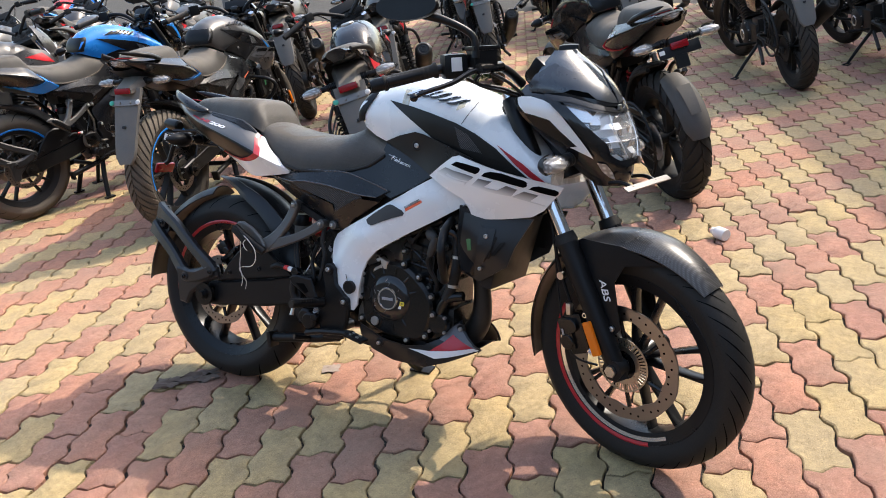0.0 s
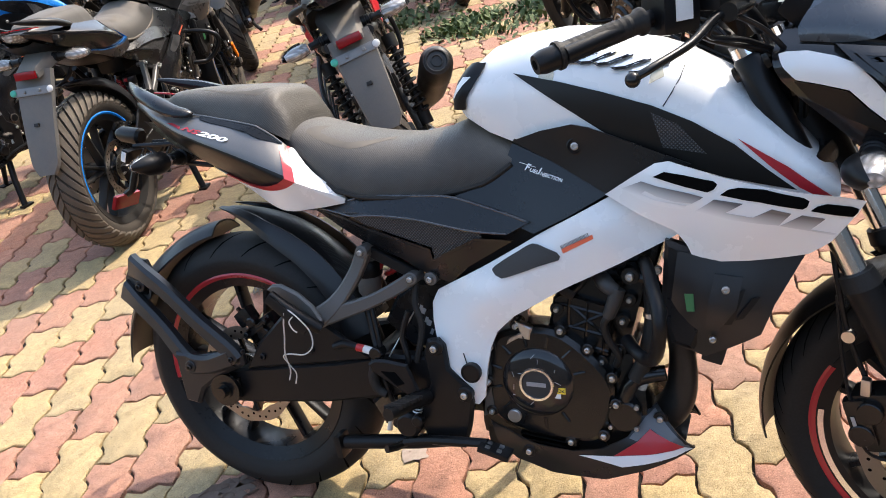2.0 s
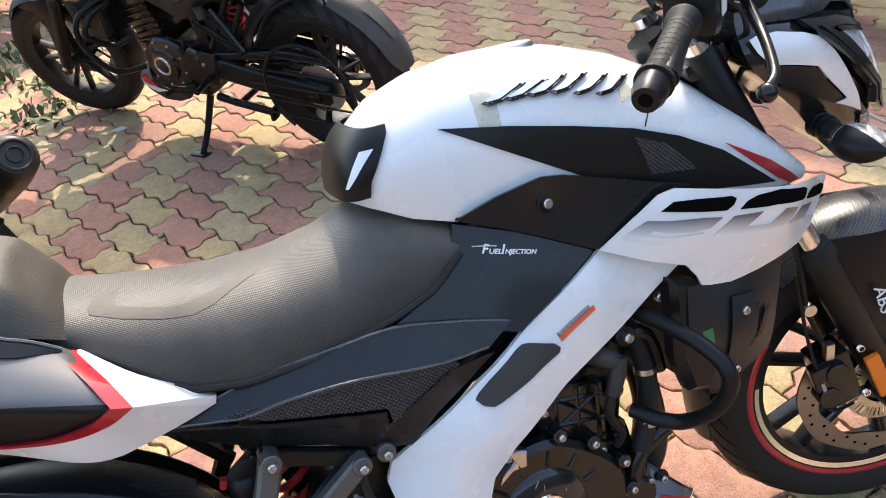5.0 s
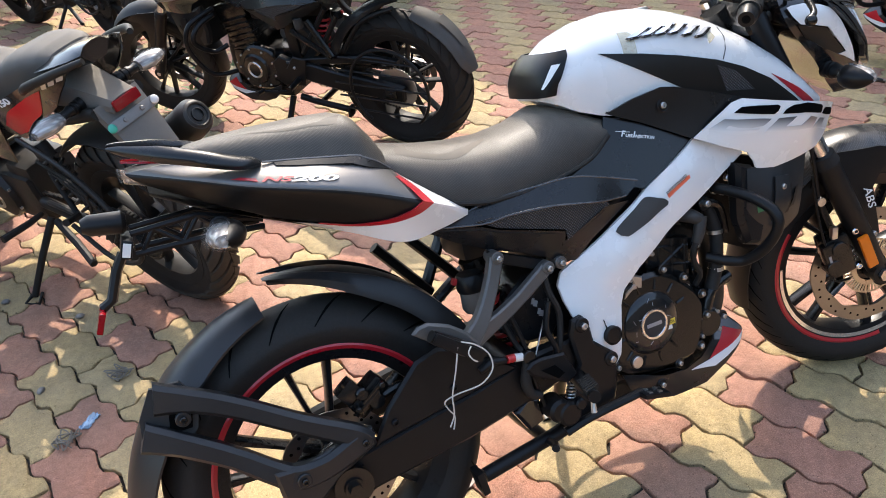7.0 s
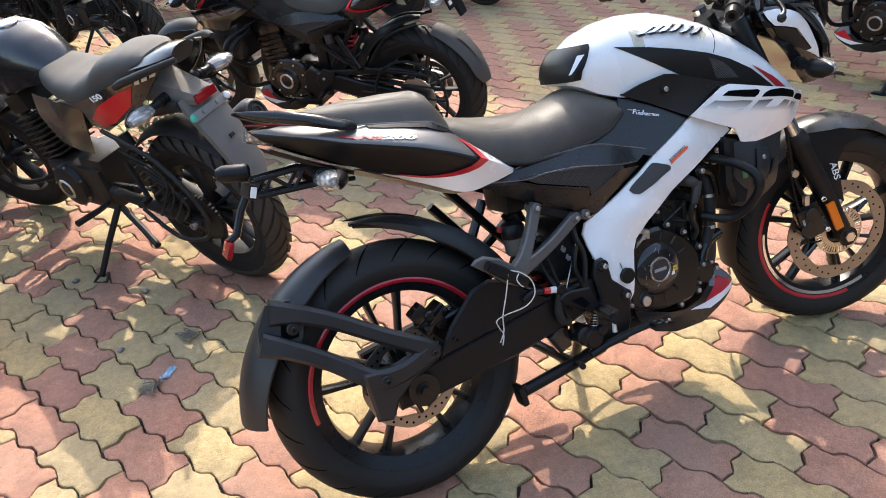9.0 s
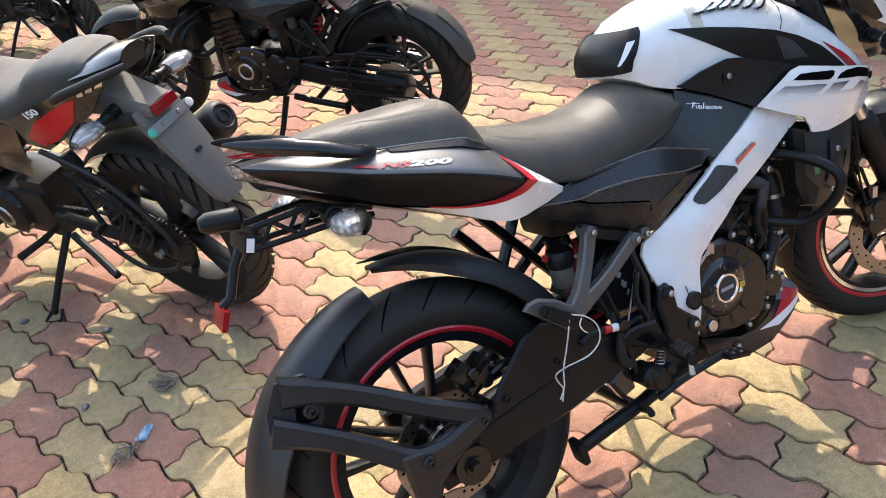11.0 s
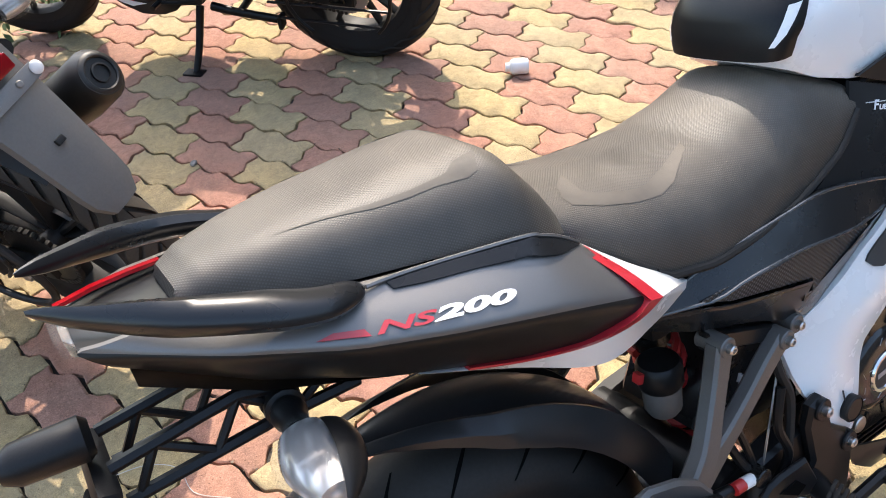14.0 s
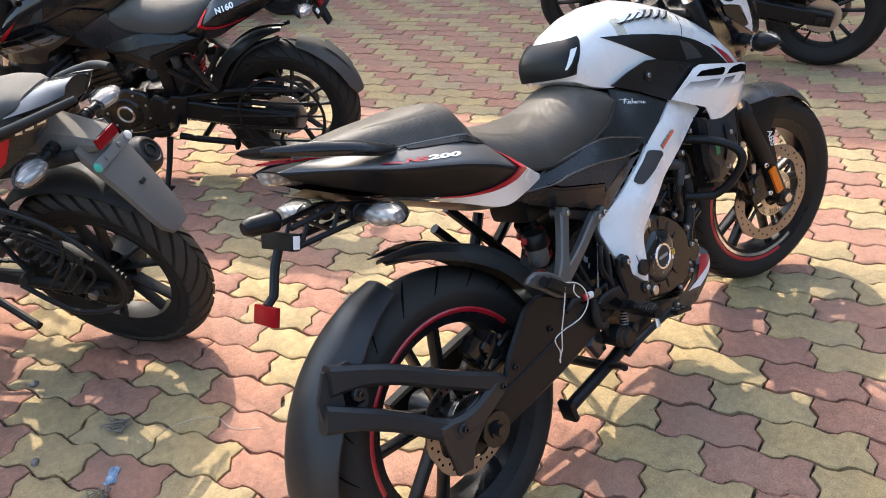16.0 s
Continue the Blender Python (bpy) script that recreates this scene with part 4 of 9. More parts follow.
    # front brake
    cal = part("brake_caliper", join(rbox((1.255, -0.090, 0.062), (0.058, 0.052, 0.105), 0.010, (0, -18, 0)), rbox((1.232, -0.112, 0.060), (0.036, 0.024, 0.085), 0.008, (0, -18, 0)), disc(0.019, -0.10, -0.128, (1.245, 0, 0.085)), disc(0.019, -0.10, -0.128, (1.235, 0, 0.040))), ENGINE, bike, "black brake caliper", steer)
    for q in ((1.285, -0.112, 0.120), (1.300, -0.112, 0.028)):
        part("bolt", bolt(q, 0.011, -1, 0.010), CHROME, cal, "", steer)
    part("name_bar", rbox((1.226, -0.1255, 0.055), (0.006, 0.0012, 0.036), 0.0004, (0, -18, 0)), GREYDECAL, cal, "", steer)
    part("brake_hose", tube([(1.24, -0.10, 0.115), (1.205, -0.100, 0.20), (1.185, -0.105, 0.30), (1.165, -0.09, 0.40), (1.14, -0.04, 0.50)], 0.0045, 8, 8), BLACK, bike, "", steer)
    part("hose_joint", rbox((1.235, -0.112, 0.125), (0.014, 0.014, 0.03), 0.003), STEEL, bike, "", steer)
    part("hose_clip", disc(0.010, -0.11, -0.095, (1.205, 0, 0.205)), STEEL, bike, "", steer)
    part("sensor_cable", tube([(1.30, -0.085, -0.02), (1.245, -0.11, 0.0), (1.222, -0.118, 0.07), (1.20, -0.11, 0.16), (1.185, -0.10, 0.27)], 0.003, 6, 8), BLACK, bike, "", steer)

    # headlight fairing
    rows = [(0.430, 1.322, 0.036, 1.270), (0.450, 1.332, 0.052, 1.245), (0.48, 1.336, 0.070, 1.220), (0.53, 1.328, 0.096, 1.180), (0.58, 1.308, 0.118, 1.130), (0.615, 1.285, 0.130, 1.100), (0.640, 1.262, 0.128, 1.090), (0.660, 1.235, 0.110, 1.090), (0.675, 1.205, 0.085, 1.100)]
    rw = [r[0] for r in rows]

    def nose(w, phi, lift=0.0):
        n_, h, b = (eased(w, rw, [r[k] for r in rows]) for k in (1, 2, 3))
        a = radians(phi)
        return (b + (n_ - b + lift) * math.copysign(abs(math.cos(a)) ** 0.75, math.cos(a)), (h + lift) * math.sin(a), w)

    def cut_from(at, outline, lift, thick, m, name, parent, label="", edge=0.002, step=0.012, smooth=0):
        """A pair of panels cut from a wrapped sheet; the outline gives degrees round the sheet and heights."""
        v, f = panel([(p * 0.0017, w) for p, w in outline], lambda u, w: 0.0, thick, step, edge, 0.0, smooth)
        vf = (np.array([at(w, -u / 0.0017, lift - d) for u, d, w in v]), f)
        a = part(name, vf, m, parent, label, steer)
        return a, part(name, mirror(vf), m, parent, label, steer)

    fairing = part("headlight_fairing", loft([[nose(w, p) for p in np.linspace(-90, 90, 37)] for w in np.linspace(rw[0], rw[-1], 26)]), GLOSS, bike, "gloss black headlight fairing", steer)
    lens = [(58, 0.641), (45, 0.6355), (28, 0.618), (10, 0.606), (0, 0.603), (0, 0.497), (12, 0.493), (28, 0.491), (36, 0.500), (42, 0.512), (40, 0.535), (45, 0.557), (49, 0.578), (53, 0.616)]
    lamp = part("headlight", loft([[nose(w, p, 0.0015) for p in np.linspace(-h, h, 17)] for w, h in ((0.492, 26), (0.510, 40), (0.535, 38), (0.557, 43), (0.578, 47), (0.600, 46), (0.612, 30))], closed=False), LAMPGREY, bike, "angular clear headlight with faceted reflector", steer)
    cut_from(nose, lens, 0.016, 0.002, CLEAR, "lens", lamp, "clear lens", 0.0)
    cut_from(nose, [(60.5, 0.646), (45, 0.640), (27, 0.6235), (10, 0.612), (0, 0.609), (0, 0.603), (10, 0.606), (28, 0.618), (45, 0.6355), (57, 0.6405), (53, 0.616), (49, 0.578), (45, 0.557), (40, 0.535), (42, 0.512), (35, 0.499), (28, 0.491), (12, 0.493), (0, 0.497), (0, 0.490), (12, 0.486), (30, 0.484), (38, 0.494), (45, 0.510), (43, 0.534), (48, 0.555), (52, 0.576), (56, 0.614)], 0.018, 0.012, GLOSS, "lens_rim", fairing, "gloss black lens surround")
    # bright strip in the upper corner, then plane facets whose mixed greys paint varied reflections
    cut_from(nose, [(56, 0.6375), (45, 0.632), (36, 0.622), (33, 0.600), (37, 0.586), (48, 0.590), (51, 0.612)], 0.010, 0.003, SILVER, "side_reflector", lamp, "smooth silver reflector")
    rnd = random.Random(5)
    wide = [(0.494, 24), (0.512, 40), (0.535, 38), (0.557, 43), (0.580, 42), (0.600, 33), (0.612, 24)]
    ws = list(np.linspace(0.495, 0.611, 9 if letters else 4))
    across = (0.0, 0.16, 0.34, 0.52, 0.76, 1.0) if letters else (0.0, 0.5, 1.0)
    for s in (-1, 1):
        grid = [[nose(w + (rnd.uniform(-0.003, 0.003) if 0 < f < 1 else 0), s * np.interp(w, [k[0] for k in wide], [k[1] for k in wide]) * min(1.0, max(0.0, f + (rnd.uniform(-0.05, 0.05) if 0.1 < f < 0.9 else 0))), 0.004 + 0.007 * (1 - f) * (q % 2) + rnd.uniform(0, 0.004)) for f in across] for q, w in enumerate(ws)]
        for r in range(len(ws) - 1):
            for q in range(len(across) - 1):
                quad = [grid[r][q], grid[r][q + 1], grid[r + 1][q + 1], grid[r + 1][q]]
                part("facet", (np.array(quad), [(0, 1, 2), (0, 2, 3)] if (r + q) % 2 else [(0, 1, 3), (1, 2, 3)]), (LAMPGREY, CHROME, SILVER, LAMPGREY)[rnd.randrange(4)], lamp, "", steer)
        part("lamp_divider", tube([nose(w, s * p, 0.0125) for w, p in ((0.606, 14), (0.57, 19), (0.53, 17), (0.500, 13))], 0.0018, 6, 4), SILVER, lamp, "", steer)
        part("lamp_shelf", tube([nose(0.540, s * p, 0.0125) for p in (4, 14, 26, 36)], 0.0016, 6, 4), SILVER, lamp, "", steer)
    cut_from(nose, [(88.6, 0.6475), (86.5, 0.6502), (79, 0.6502), (68.5, 0.642), (62, 0.631), (60, 0.606), (60, 0.573), (60, 0.540), (60, 0.501), (76, 0.529), (68.5, 0.532), (71.7, 0.5676), (72.7, 0.595), (81, 0.606), (86.5, 0.612), (88, 0.631)], 0.008, 0.007, WHITE, "side_cover", fairing, "white fairing stripe")
    cut_from(nose, [(87.5, 0.610), (81, 0.6035), (73.5, 0.592), (72.7, 0.567), (69.5, 0.531), (76, 0.528), (83.5, 0.551), (88, 0.579)], 0.006, 0.005, SCOOPBLACK, "side_inlay", fairing, "black inlay in the white stripe")
    cut_from(nose, [(59, 0.491), (48, 0.488), (43, 0.4685), (41, 0.4465), (52.6, 0.455), (59, 0.471)], 0.006, 0.004, RIBBED, "pilot_lamp", fairing, "small clear ribbed pilot lamp")
    # visor: a smoked screen over the lamp
    vis = [(0.618, 1.296, 0.060, 1.235), (0.645, 1.285, 0.098, 1.125), (0.675, 1.258, 0.104, 1.105), (0.705, 1.225, 0.080, 1.125), (0.735, 1.190, 0.056, 1.135), (0.752, 1.165, 0.030, 1.145)]

    def screen(w, phi, lift):
        n_, h, b = (eased(w, [r[0] for r in vis], [r[k] for r in vis]) for k in (1, 2, 3))
        a = radians(phi)
        return (b + (n_ - b + lift) * abs(math.cos(a)) ** 0.8, (h + lift) * math.sin(a), w)

    ws = np.linspace(0.618, 0.752, 24)
    ph = np.linspace(-88, 88, 36)
    visor = part("visor", loft([[screen(w, p, 0.003) for p in ph] + [screen(w, p, 0.0) for p in reversed(ph)] for w in ws]), SMOKE, fairing, "smoked dark wind visor", steer)
    part("inner_cowl", loft([[screen(w, p, -0.012) for p in ph] for w in np.linspace(0.622, 0.665, 8)]), BLACK, fairing, "", steer)
    if letters:
        cut_from(screen, [(88, 0.700), (78, 0.716), (66, 0.7236), (54, 0.714), (41, 0.703), (27, 0.696), (14, 0.689), (7, 0.673), (3.5, 0.652), (1.5, 0.634), (1.5, 0.625), (16, 0.628), (33, 0.637), (35, 0.654), (50, 0.6635), (60, 0.657), (75, 0.656), (88, 0.661)], 0.0095, 0.008, COWLGREY, "visor_cowl", visor, "satin grey cowl wrapped round the visor", 0.004)
        # the slot's shade is laid on as a black panel
        cut_from(screen, [(60, 0.657), (50, 0.6635), (35, 0.654), (33, 0.637), (50, 0.648)], 0.0055, 0.003, PIT, "cowl_slot", visor, "flat black panel painted as the shade in an air slot", 0.0)
        cut_from(screen, [(88, 0.660), (75, 0.655), (60, 0.656), (50, 0.648), (33, 0.637), (16, 0.6275), (1.5, 0.6245), (1.5, 0.619), (30, 0.621), (60, 0.634), (88, 0.646)], 0.0075, 0.006, GLOSS, "brow", visor, "gloss black brow over the headlight", 0.002)
    part("emblem", rbox((1.306, 0.0, 0.616), (0.006, 0.012, 0.012), 0.002), STEEL, fairing, "", steer)
    for s in (-1, 1):
        blinker(bike, (1.218, s * 0.080, 0.498), (1.242, s * 0.206, 0.494), xf=steer, scale=1.08, back=math.pi)
    bar = part("plate_bracket", rbox((1.378, 0.010, 0.437), (0.017, 0.190, 0.004), 0.0015, (0, 30, 0)), ALU, bike, "bare steel number plate bracket", steer)
    for y in (-0.05, 0.05):
        part("bracket_rod", tube([(1.31, y, 0.442), (1.345, y, 0.446), (1.376, y, 0.436)], 0.005, 6, 4), BLACK, bar, "black bracket rod", steer)

    # handlebar
    for s in (-1, 1):
        bar = part("handlebar", tube([(1.052, s * 0.05, 0.672), (1.040, s * 0.10, 0.712), (1.020, s * 0.17, 0.733), (0.975, s * 0.25, 0.726), (0.905, s * 0.375, 0.702)], 0.0115, 12, 6), BLACK, bike, "black handlebar", steer)
        g0, g1 = np.array((0.965, s * 0.266, 0.7235)), np.array((0.886, s * 0.385, 0.6985))
        d = g1 - g0
        part("grip", tube([g0, g0 + d * 0.04, g0 + d * 0.08, g0 + d * 0.84, g0 + d * 0.88, g0 + d * 0.92], [0.0195, 0.0195, 0.0152, 0.0152, 0.0195, 0.0195], 18), RUBBER, bar, "ribbed rubber grip", steer)
        for q in range(9):
            a = g0 + d * (0.14 + 0.075 * q)
            part("grip_rib", tube([a, a + d * 0.035], 0.0155, 16), RUBBER, bar, "", steer)
        part("bar_end", tube([g0 + d * 0.92, g0 + d * 1.06, g0 + d * 1.14], [0.0165, 0.0165, 0.0130], 16), BLACK, bar, "", steer)
        part("bar_end_hole", tube([g0 + d * 1.141, g0 + d * 1.143], 0.007, 12), GROOVE, bar, "", steer)
        sw = part("switch_box", rbox((0.990, s * 0.232, 0.730), (0.058, 0.060, 0.060), 0.014, (0, 0, s * 32)), BLACK, bar, "black switch housing", steer)
        if s < 0:
            part("sticker", rbox((1.0165, -0.2485, 0.735), (0.002, 0.026, 0.032), 0.0006, (0, 0, -32)), PAPER, sw, "white sticker", steer)
            part("kill_switch", rbox((0.994, -0.232, 0.758), (0.016, 0.014, 0.008), 0.002, (0, 0, -32)), RED, sw, "", steer)
            mc = part("master_cylinder", join(rbox((1.045, -0.190, 0.745), (0.045, 0.062, 0.042), 0.006, (0, 0, -20)), rbox((1.045, -0.190, 0.769), (0.050, 0.068, 0.010), 0.003, (0, 0, -20))), BLACK, bike, "square brake fluid reservoir", steer)
            part("cylinder_body", tube([(1.065, -0.225, 0.722), (1.060, -0.14, 0.722)], 0.013, 12), ENGINE, mc, "", steer)
        lv = part("lever", tube([(1.062, s * 0.205, 0.720), (1.050, s * 0.235, 0.716), (1.040, s * 0.29, 0.695), (1.018, s * 0.355, 0.680), (1.004, s * 0.372, 0.672)], [0.008, 0.0075, 0.006, 0.0055, 0.0055], 10, 6), ENGINE, bike, "dark metal hand lever", steer)
        part("lever_ball", ball((1.000, s * 0.378, 0.669), (0.010, 0.010, 0.010)), ENGINE, lv, "", steer)
    mir = part("mirror", loft([[np.array((0.842, -0.315, 0.828)) + np.array((q * 0.086 * math.cos(a), x + 0.0 * q, q * 0.034 * math.sin(a))) for a in np.linspace(0, 2 * math.pi, 22, endpoint=False)] for q, x in ((0.25, 0.030), (0.70, 0.022), (0.95, 0.008), (1.0, -0.004), (0.96, -0.010))]), BLACK, bike, "black rear-view mirror", None)
    part("mirror_stalk", tube([(0.985, -0.235, 0.715), (0.985, -0.238, 0.745), (0.972, -0.245, 0.772), (0.925, -0.275, 0.797), (0.870, -0.300, 0.812)], [0.011, 0.009, 0.0085, 0.0095, 0.012], 12, 6), BLACK, mir, "")
    for k, pts in enumerate((
            [(1.055, -0.17, 0.725), (1.03, -0.20, 0.69), (1.06, -0.12, 0.665), (1.10, -0.06, 0.62), (1.10, -0.03, 0.54)],
            [(0.99, -0.215, 0.71), (1.02, -0.16, 0.675), (1.08, -0.09, 0.64), (1.10, -0.05, 0.57)],
            [(1.04, -0.20, 0.725), (1.09, -0.14, 0.68), (1.12, -0.07, 0.60), (1.11, -0.02, 0.52)],
            [(1.04, 0.20, 0.725), (1.09, 0.14, 0.68), (1.12, 0.07, 0.60), (1.11, 0.02, 0.52)])):
        part("cable", tube(pts, 0.0042, 8, 8), BLACK, bike, "", steer)
    part("ignition_lock", join(disc(0.020, -0.02, 0.02, (1.055, 0, 0.690)), rbox((1.07, 0, 0.69), (0.05, 0.05, 0.03), 0.006)), ENGINE, bike, "", steer)
    part("instrument_pod", rbox((1.115, 0.0, 0.705), (0.05, 0.15, 0.06), 0.015, (0, 38, 0)), BLACK, bike, "", steer)

    # tank
    tank = part("fuel_tank", tank_body(), WHITE, bike, "pearl white fuel tank")
    part("filler_cap", lathe([(0.001, 0.0), (0.033, 0.0), (0.036, -0.004), (0.036, -0.008)], 28, (0, 0, 0)), STEEL, tank, "", lambda v: np.c_[v[:, 0] + 0.80, v[:, 2], 0.688 + 0.0 * v[:, 0] + v[:, 1] - 0.004])

    def on_tank(lift):
        return lambda u, w: tank_v(u, w)

    # black scoop on the tank flank
    scoop = [(0.654, 0.620), (0.735, 0.604), (0.81, 0.585), (0.886, 0.562), (0.945, 0.537), (1.005, 0.502), (1.05, 0.465), (1.092, 0.432), (1.04, 0.442), (0.99, 0.452), (0.93, 0.470), (0.886, 0.485), (0.818, 0.517), (0.73, 0.572)]
    for s in (-1, 1):
        vf = panel(scoop, on_tank(0), 0.004, 0.018, 0.004, 0.0025)
        sc = part("tank_scoop", vf if s < 0 else mirror(vf), SCOOPBLACK if letters else TAILTONE, tank, "satin dark scoop panel on the tank")
        vf = panel([(0.884, 0.552), (0.925, 0.533), (0.966, 0.488), (0.902, 0.498)], on_tank(0), 0.002, 0.02, 0.002, 0.0035)
        part("grille", vf if s < 0 else mirror(vf), GRILLE, sc, "fine black grille")
        vf = panel([(1.010, 0.510), (1.078, 0.468), (1.140, 0.420), (1.125, 0.418), (1.095, 0.436), (1.058, 0.466)], on_tank(0), 0.0015, 0.02, 0.0, 0.0022)
        part("spear_decal", vf if s < 0 else mirror(vf), RED, tank, "red spear-shaped decal")
        # tank name: plain slanted strokes over a thin bar
        def badge_at(u, w, d):
            return (u, s * (abs(tank_v(u, w)) + d), w)

        base, face = [], []
        for q in range(6):
            u0 = 0.722 + 0.0275 * q
            b = np.interp(u0, TANK_U, TANK_TOP) - 0.0525 - 0.0008 * q
            tall = (0.0145, 0.012, 0.016, 0.013, 0.012, 0.012)[q]
            shape = np.array([(u0 - 0.012, b - 0.001), (u0 - 0.004, b - 0.005), (u0 + 0.012, b - 0.0045), (u0 + 0.050, b + tall * 0.60), (u0 + 0.048, b + tall * 0.78), (u0 + 0.029, b + tall * 0.8)])
            mid = shape.mean(0)
            base.append(panel([tuple(x) for x in shape], on_tank(0), 0.005, 0.02, 0.001, 0.0045))
            face.append(panel([tuple(mid + (x - mid) * 0.90 + (0.0015, 0.0022)) for x in shape], on_tank(0), 0.001, 0.02, 0.0004, 0.0054))
        if letters:
            for b, f in zip(base, face):
                stroke = part("badge_stroke", b if s < 0 else mirror(b), GLOSS, tank, "raised slanted stroke of the name badge")
                part("badge_face", f if s < 0 else mirror(f), SILVER, stroke, "silvered face")
        else:
            b = join(*base)
            part("tank_badge", b if s < 0 else mirror(b), GLOSS, tank, "raised name badge drawn as plain slanted strokes")
        if letters and s < 0:
            for shape in ([(0.700, 0.610), (0.726, 0.606), (0.729, 0.640), (0.722, 0.648), (0.703, 0.650)], [(0.800, 0.640), (0.806, 0.652), (0.846, 0.640), (0.842, 0.632)], [(0.880, 0.594), (0.902, 0.604), (0.898, 0.622), (0.884, 0.620)]):
                part("tape", panel(shape, on_tank(0), 0.0006, 0.02, 0.0, 0.0012), TAPE, tank, "torn piece of yellowed clear tape")
    # cover that wraps the rear of the tank
    def wrap(w, a, lift):
        r = np.interp(w, [0.550, 0.58, 0.61, 0.630, 0.645], [0.531, 0.533, 0.541, 0.556, 0.575]) - lift
        f = np.interp(w, [0.550, 0.58, 0.632, 0.645], [0.556, 0.562, 0.597, 0.600])
        h = abs(tank_v(f, w)) + lift
        c = abs(math.cos(a)) ** 0.55
        return (f - (f - r) * c, h * math.copysign(abs(math.sin(a)) ** 0.75, math.sin(a)), w)

    ws, an = np.linspace(0.562, 0.640, 9), np.linspace(-math.pi / 2, math.pi / 2, 31)
    cp = part("tank_end_cover", loft([[wrap(w, a, 0.006) for a in an] + [wrap(w, a, 0.001) for a in reversed(an)] for w in ws]), BLACK, tank, "black plastic cover wrapped round the tank's rear")
    for s in (-1, 1):
        rows = []
        for w, a0, a1 in ((0.578, 50, 58), (0.590, 55, 69), (0.604, 61, 78), (0.618, 66, 85)):
            k = [wrap(w, s * radians(a), 0.0075) for a in np.linspace(a0, a1, 5)]
            rows.append(k)
        part("cover_window", loft(rows, closed=False), WHITE, cp, "white window in the black cover")
    tape = part("tape", panel([(0.700, 0.645), (0.722, 0.640), (0.726, 0.600), (0.706, 0.603)], on_tank(0), 0.0006, 0.015, 0.0, 0.0012), CLEAR, tank, "strip of clear tape")
    part("seam", tube([(u, tank_v(u, w) - 0.0004, w) for u, w in ((0.93, 0.618), (0.925, 0.60), (0.913, 0.578), (0.902, 0.560))], 0.0010, 5), DARKINK, tank)

    # upper side cover with its screw
    cover_v = plate_surface([(0.65, 0.50, -0.094), (0.76, 0.50, -0.116), (0.76, 0.53, -0.122), (0.81, 0.425, -0.128), (0.94, 0.47, -0.150), (0.88, 0.50, -0.142), (0.80, 0.46, -0.124), (0.70, 0.48, -0.104)])
    upper = [(0.648, 0.508), (0.70, 0.525), (0.757, 0.536), (0.785, 0.531), (0.86, 0.505), (0.945, 0.474), (0.90, 0.458), (0.816, 0.422), (0.795, 0.433), (0.72, 0.474)]
    for s in (-1, 1):
        vf = panel(upper, cover_v, 0.004, 0.016, 0.007, 0.004)
        up = part("upper_side_cover", vf if s < 0 else mirror(vf), SIDEBLACK, bike, "satin black upper side cover")
        if s < 0:
            part("screw_recess", lathe([(0.0145, -0.1212), (0.012, -0.1225), (0.009, -0.1195), (0.0001, -0.1195)], 20, (0.761, 0, 0.500)), BLACK, up)
            part("screw", bolt((0.761, -0.1205, 0.500), 0.0085), STEEL, up, "bare steel screw")

    part("inner_frame", prism([(0.26, 0.40), (0.40, 0.425), (0.55, 0.430), (0.655, 0.495), (0.76, 0.50), (0.93, 0.46), (0.92, 0.38), (0.80, 0.36), (0.66, 0.33), (0.50, 0.28), (0.36, 0.34)], -0.090, 0.090, 0.004), BLACK, bike, "black inner frame and air box")
    # lower injection panel
    low_v = plate_surface([(0.65, 0.50, -0.090), (0.80, 0.424, -0.122), (0.68, 0.368, -0.128), (0.54, 0.414, -0.118), (0.63, 0.447, -0.104), (0.70, 0.44, -0.112)])
    fi = [(0.645, 0.503), (0.720, 0.472), (0.812, 0.421), (0.750, 0.385), (0.688, 0.354), (0.610, 0.385), (0.530, 0.412), (0.570, 0.424), (0.614, 0.446), (0.632, 0.468)]
    for s in (-1, 1):
        vf = panel(fi, low_v, 0.004, 0.016, 0.006, 0.0)
        p = part("injection_cover", vf if s < 0 else mirror(vf), SIDEBLACK, bike, "satin black centre side cover")
        if s < 0:
            def word(text, size, u, w, wide=1.0):
                return letters_on(text, size, (u, w), -0.30, low_v, 0.0012, 0.25, wide, size * 0.022)
            part("lettering", join(word("F", 0.0160, 0.6690, 0.4600), word("UEL", 0.0085, 0.6775, 0.4572, 1.15), word("I", 0.0160, 0.6925, 0.4530), word("NJECTION", 0.0080, 0.6970, 0.4515, 1.08)), WHITEDECAL, p, "white words Fuel Injection")
            part("letter_bar", tube([(0.660, low_v(0.660, 0.472) - 0.0015, 0.4715), (0.690, low_v(0.690, 0.464) - 0.0015, 0.4635)], 0.0006, 4), WHITEDECAL, p)
    # mesh side cover below the seat
    side_v = plate_surface([(0.20, 0.394, -0.095), (0.33, 0.41, -0.112), (0.33, 0.347, -0.100), (0.43, 0.415, -0.135), (0.55, 0.41, -0.140), (0.50, 0.305, -0.134), (0.52, 0.265, -0.118), (0.42, 0.305, -0.112), (0.68, 0.37, -0.131), (0.60, 0.31, -0.128), (0.42, 0.36, -0.128)])
    lower = [(0.215, 0.394), (0.300, 0.398), (0.340, 0.408), (0.420, 0.418), (0.535, 0.418), (0.600, 0.400), (0.682, 0.374), (0.605, 0.315), (0.520, 0.264), (0.423, 0.300), (0.335, 0.345)]
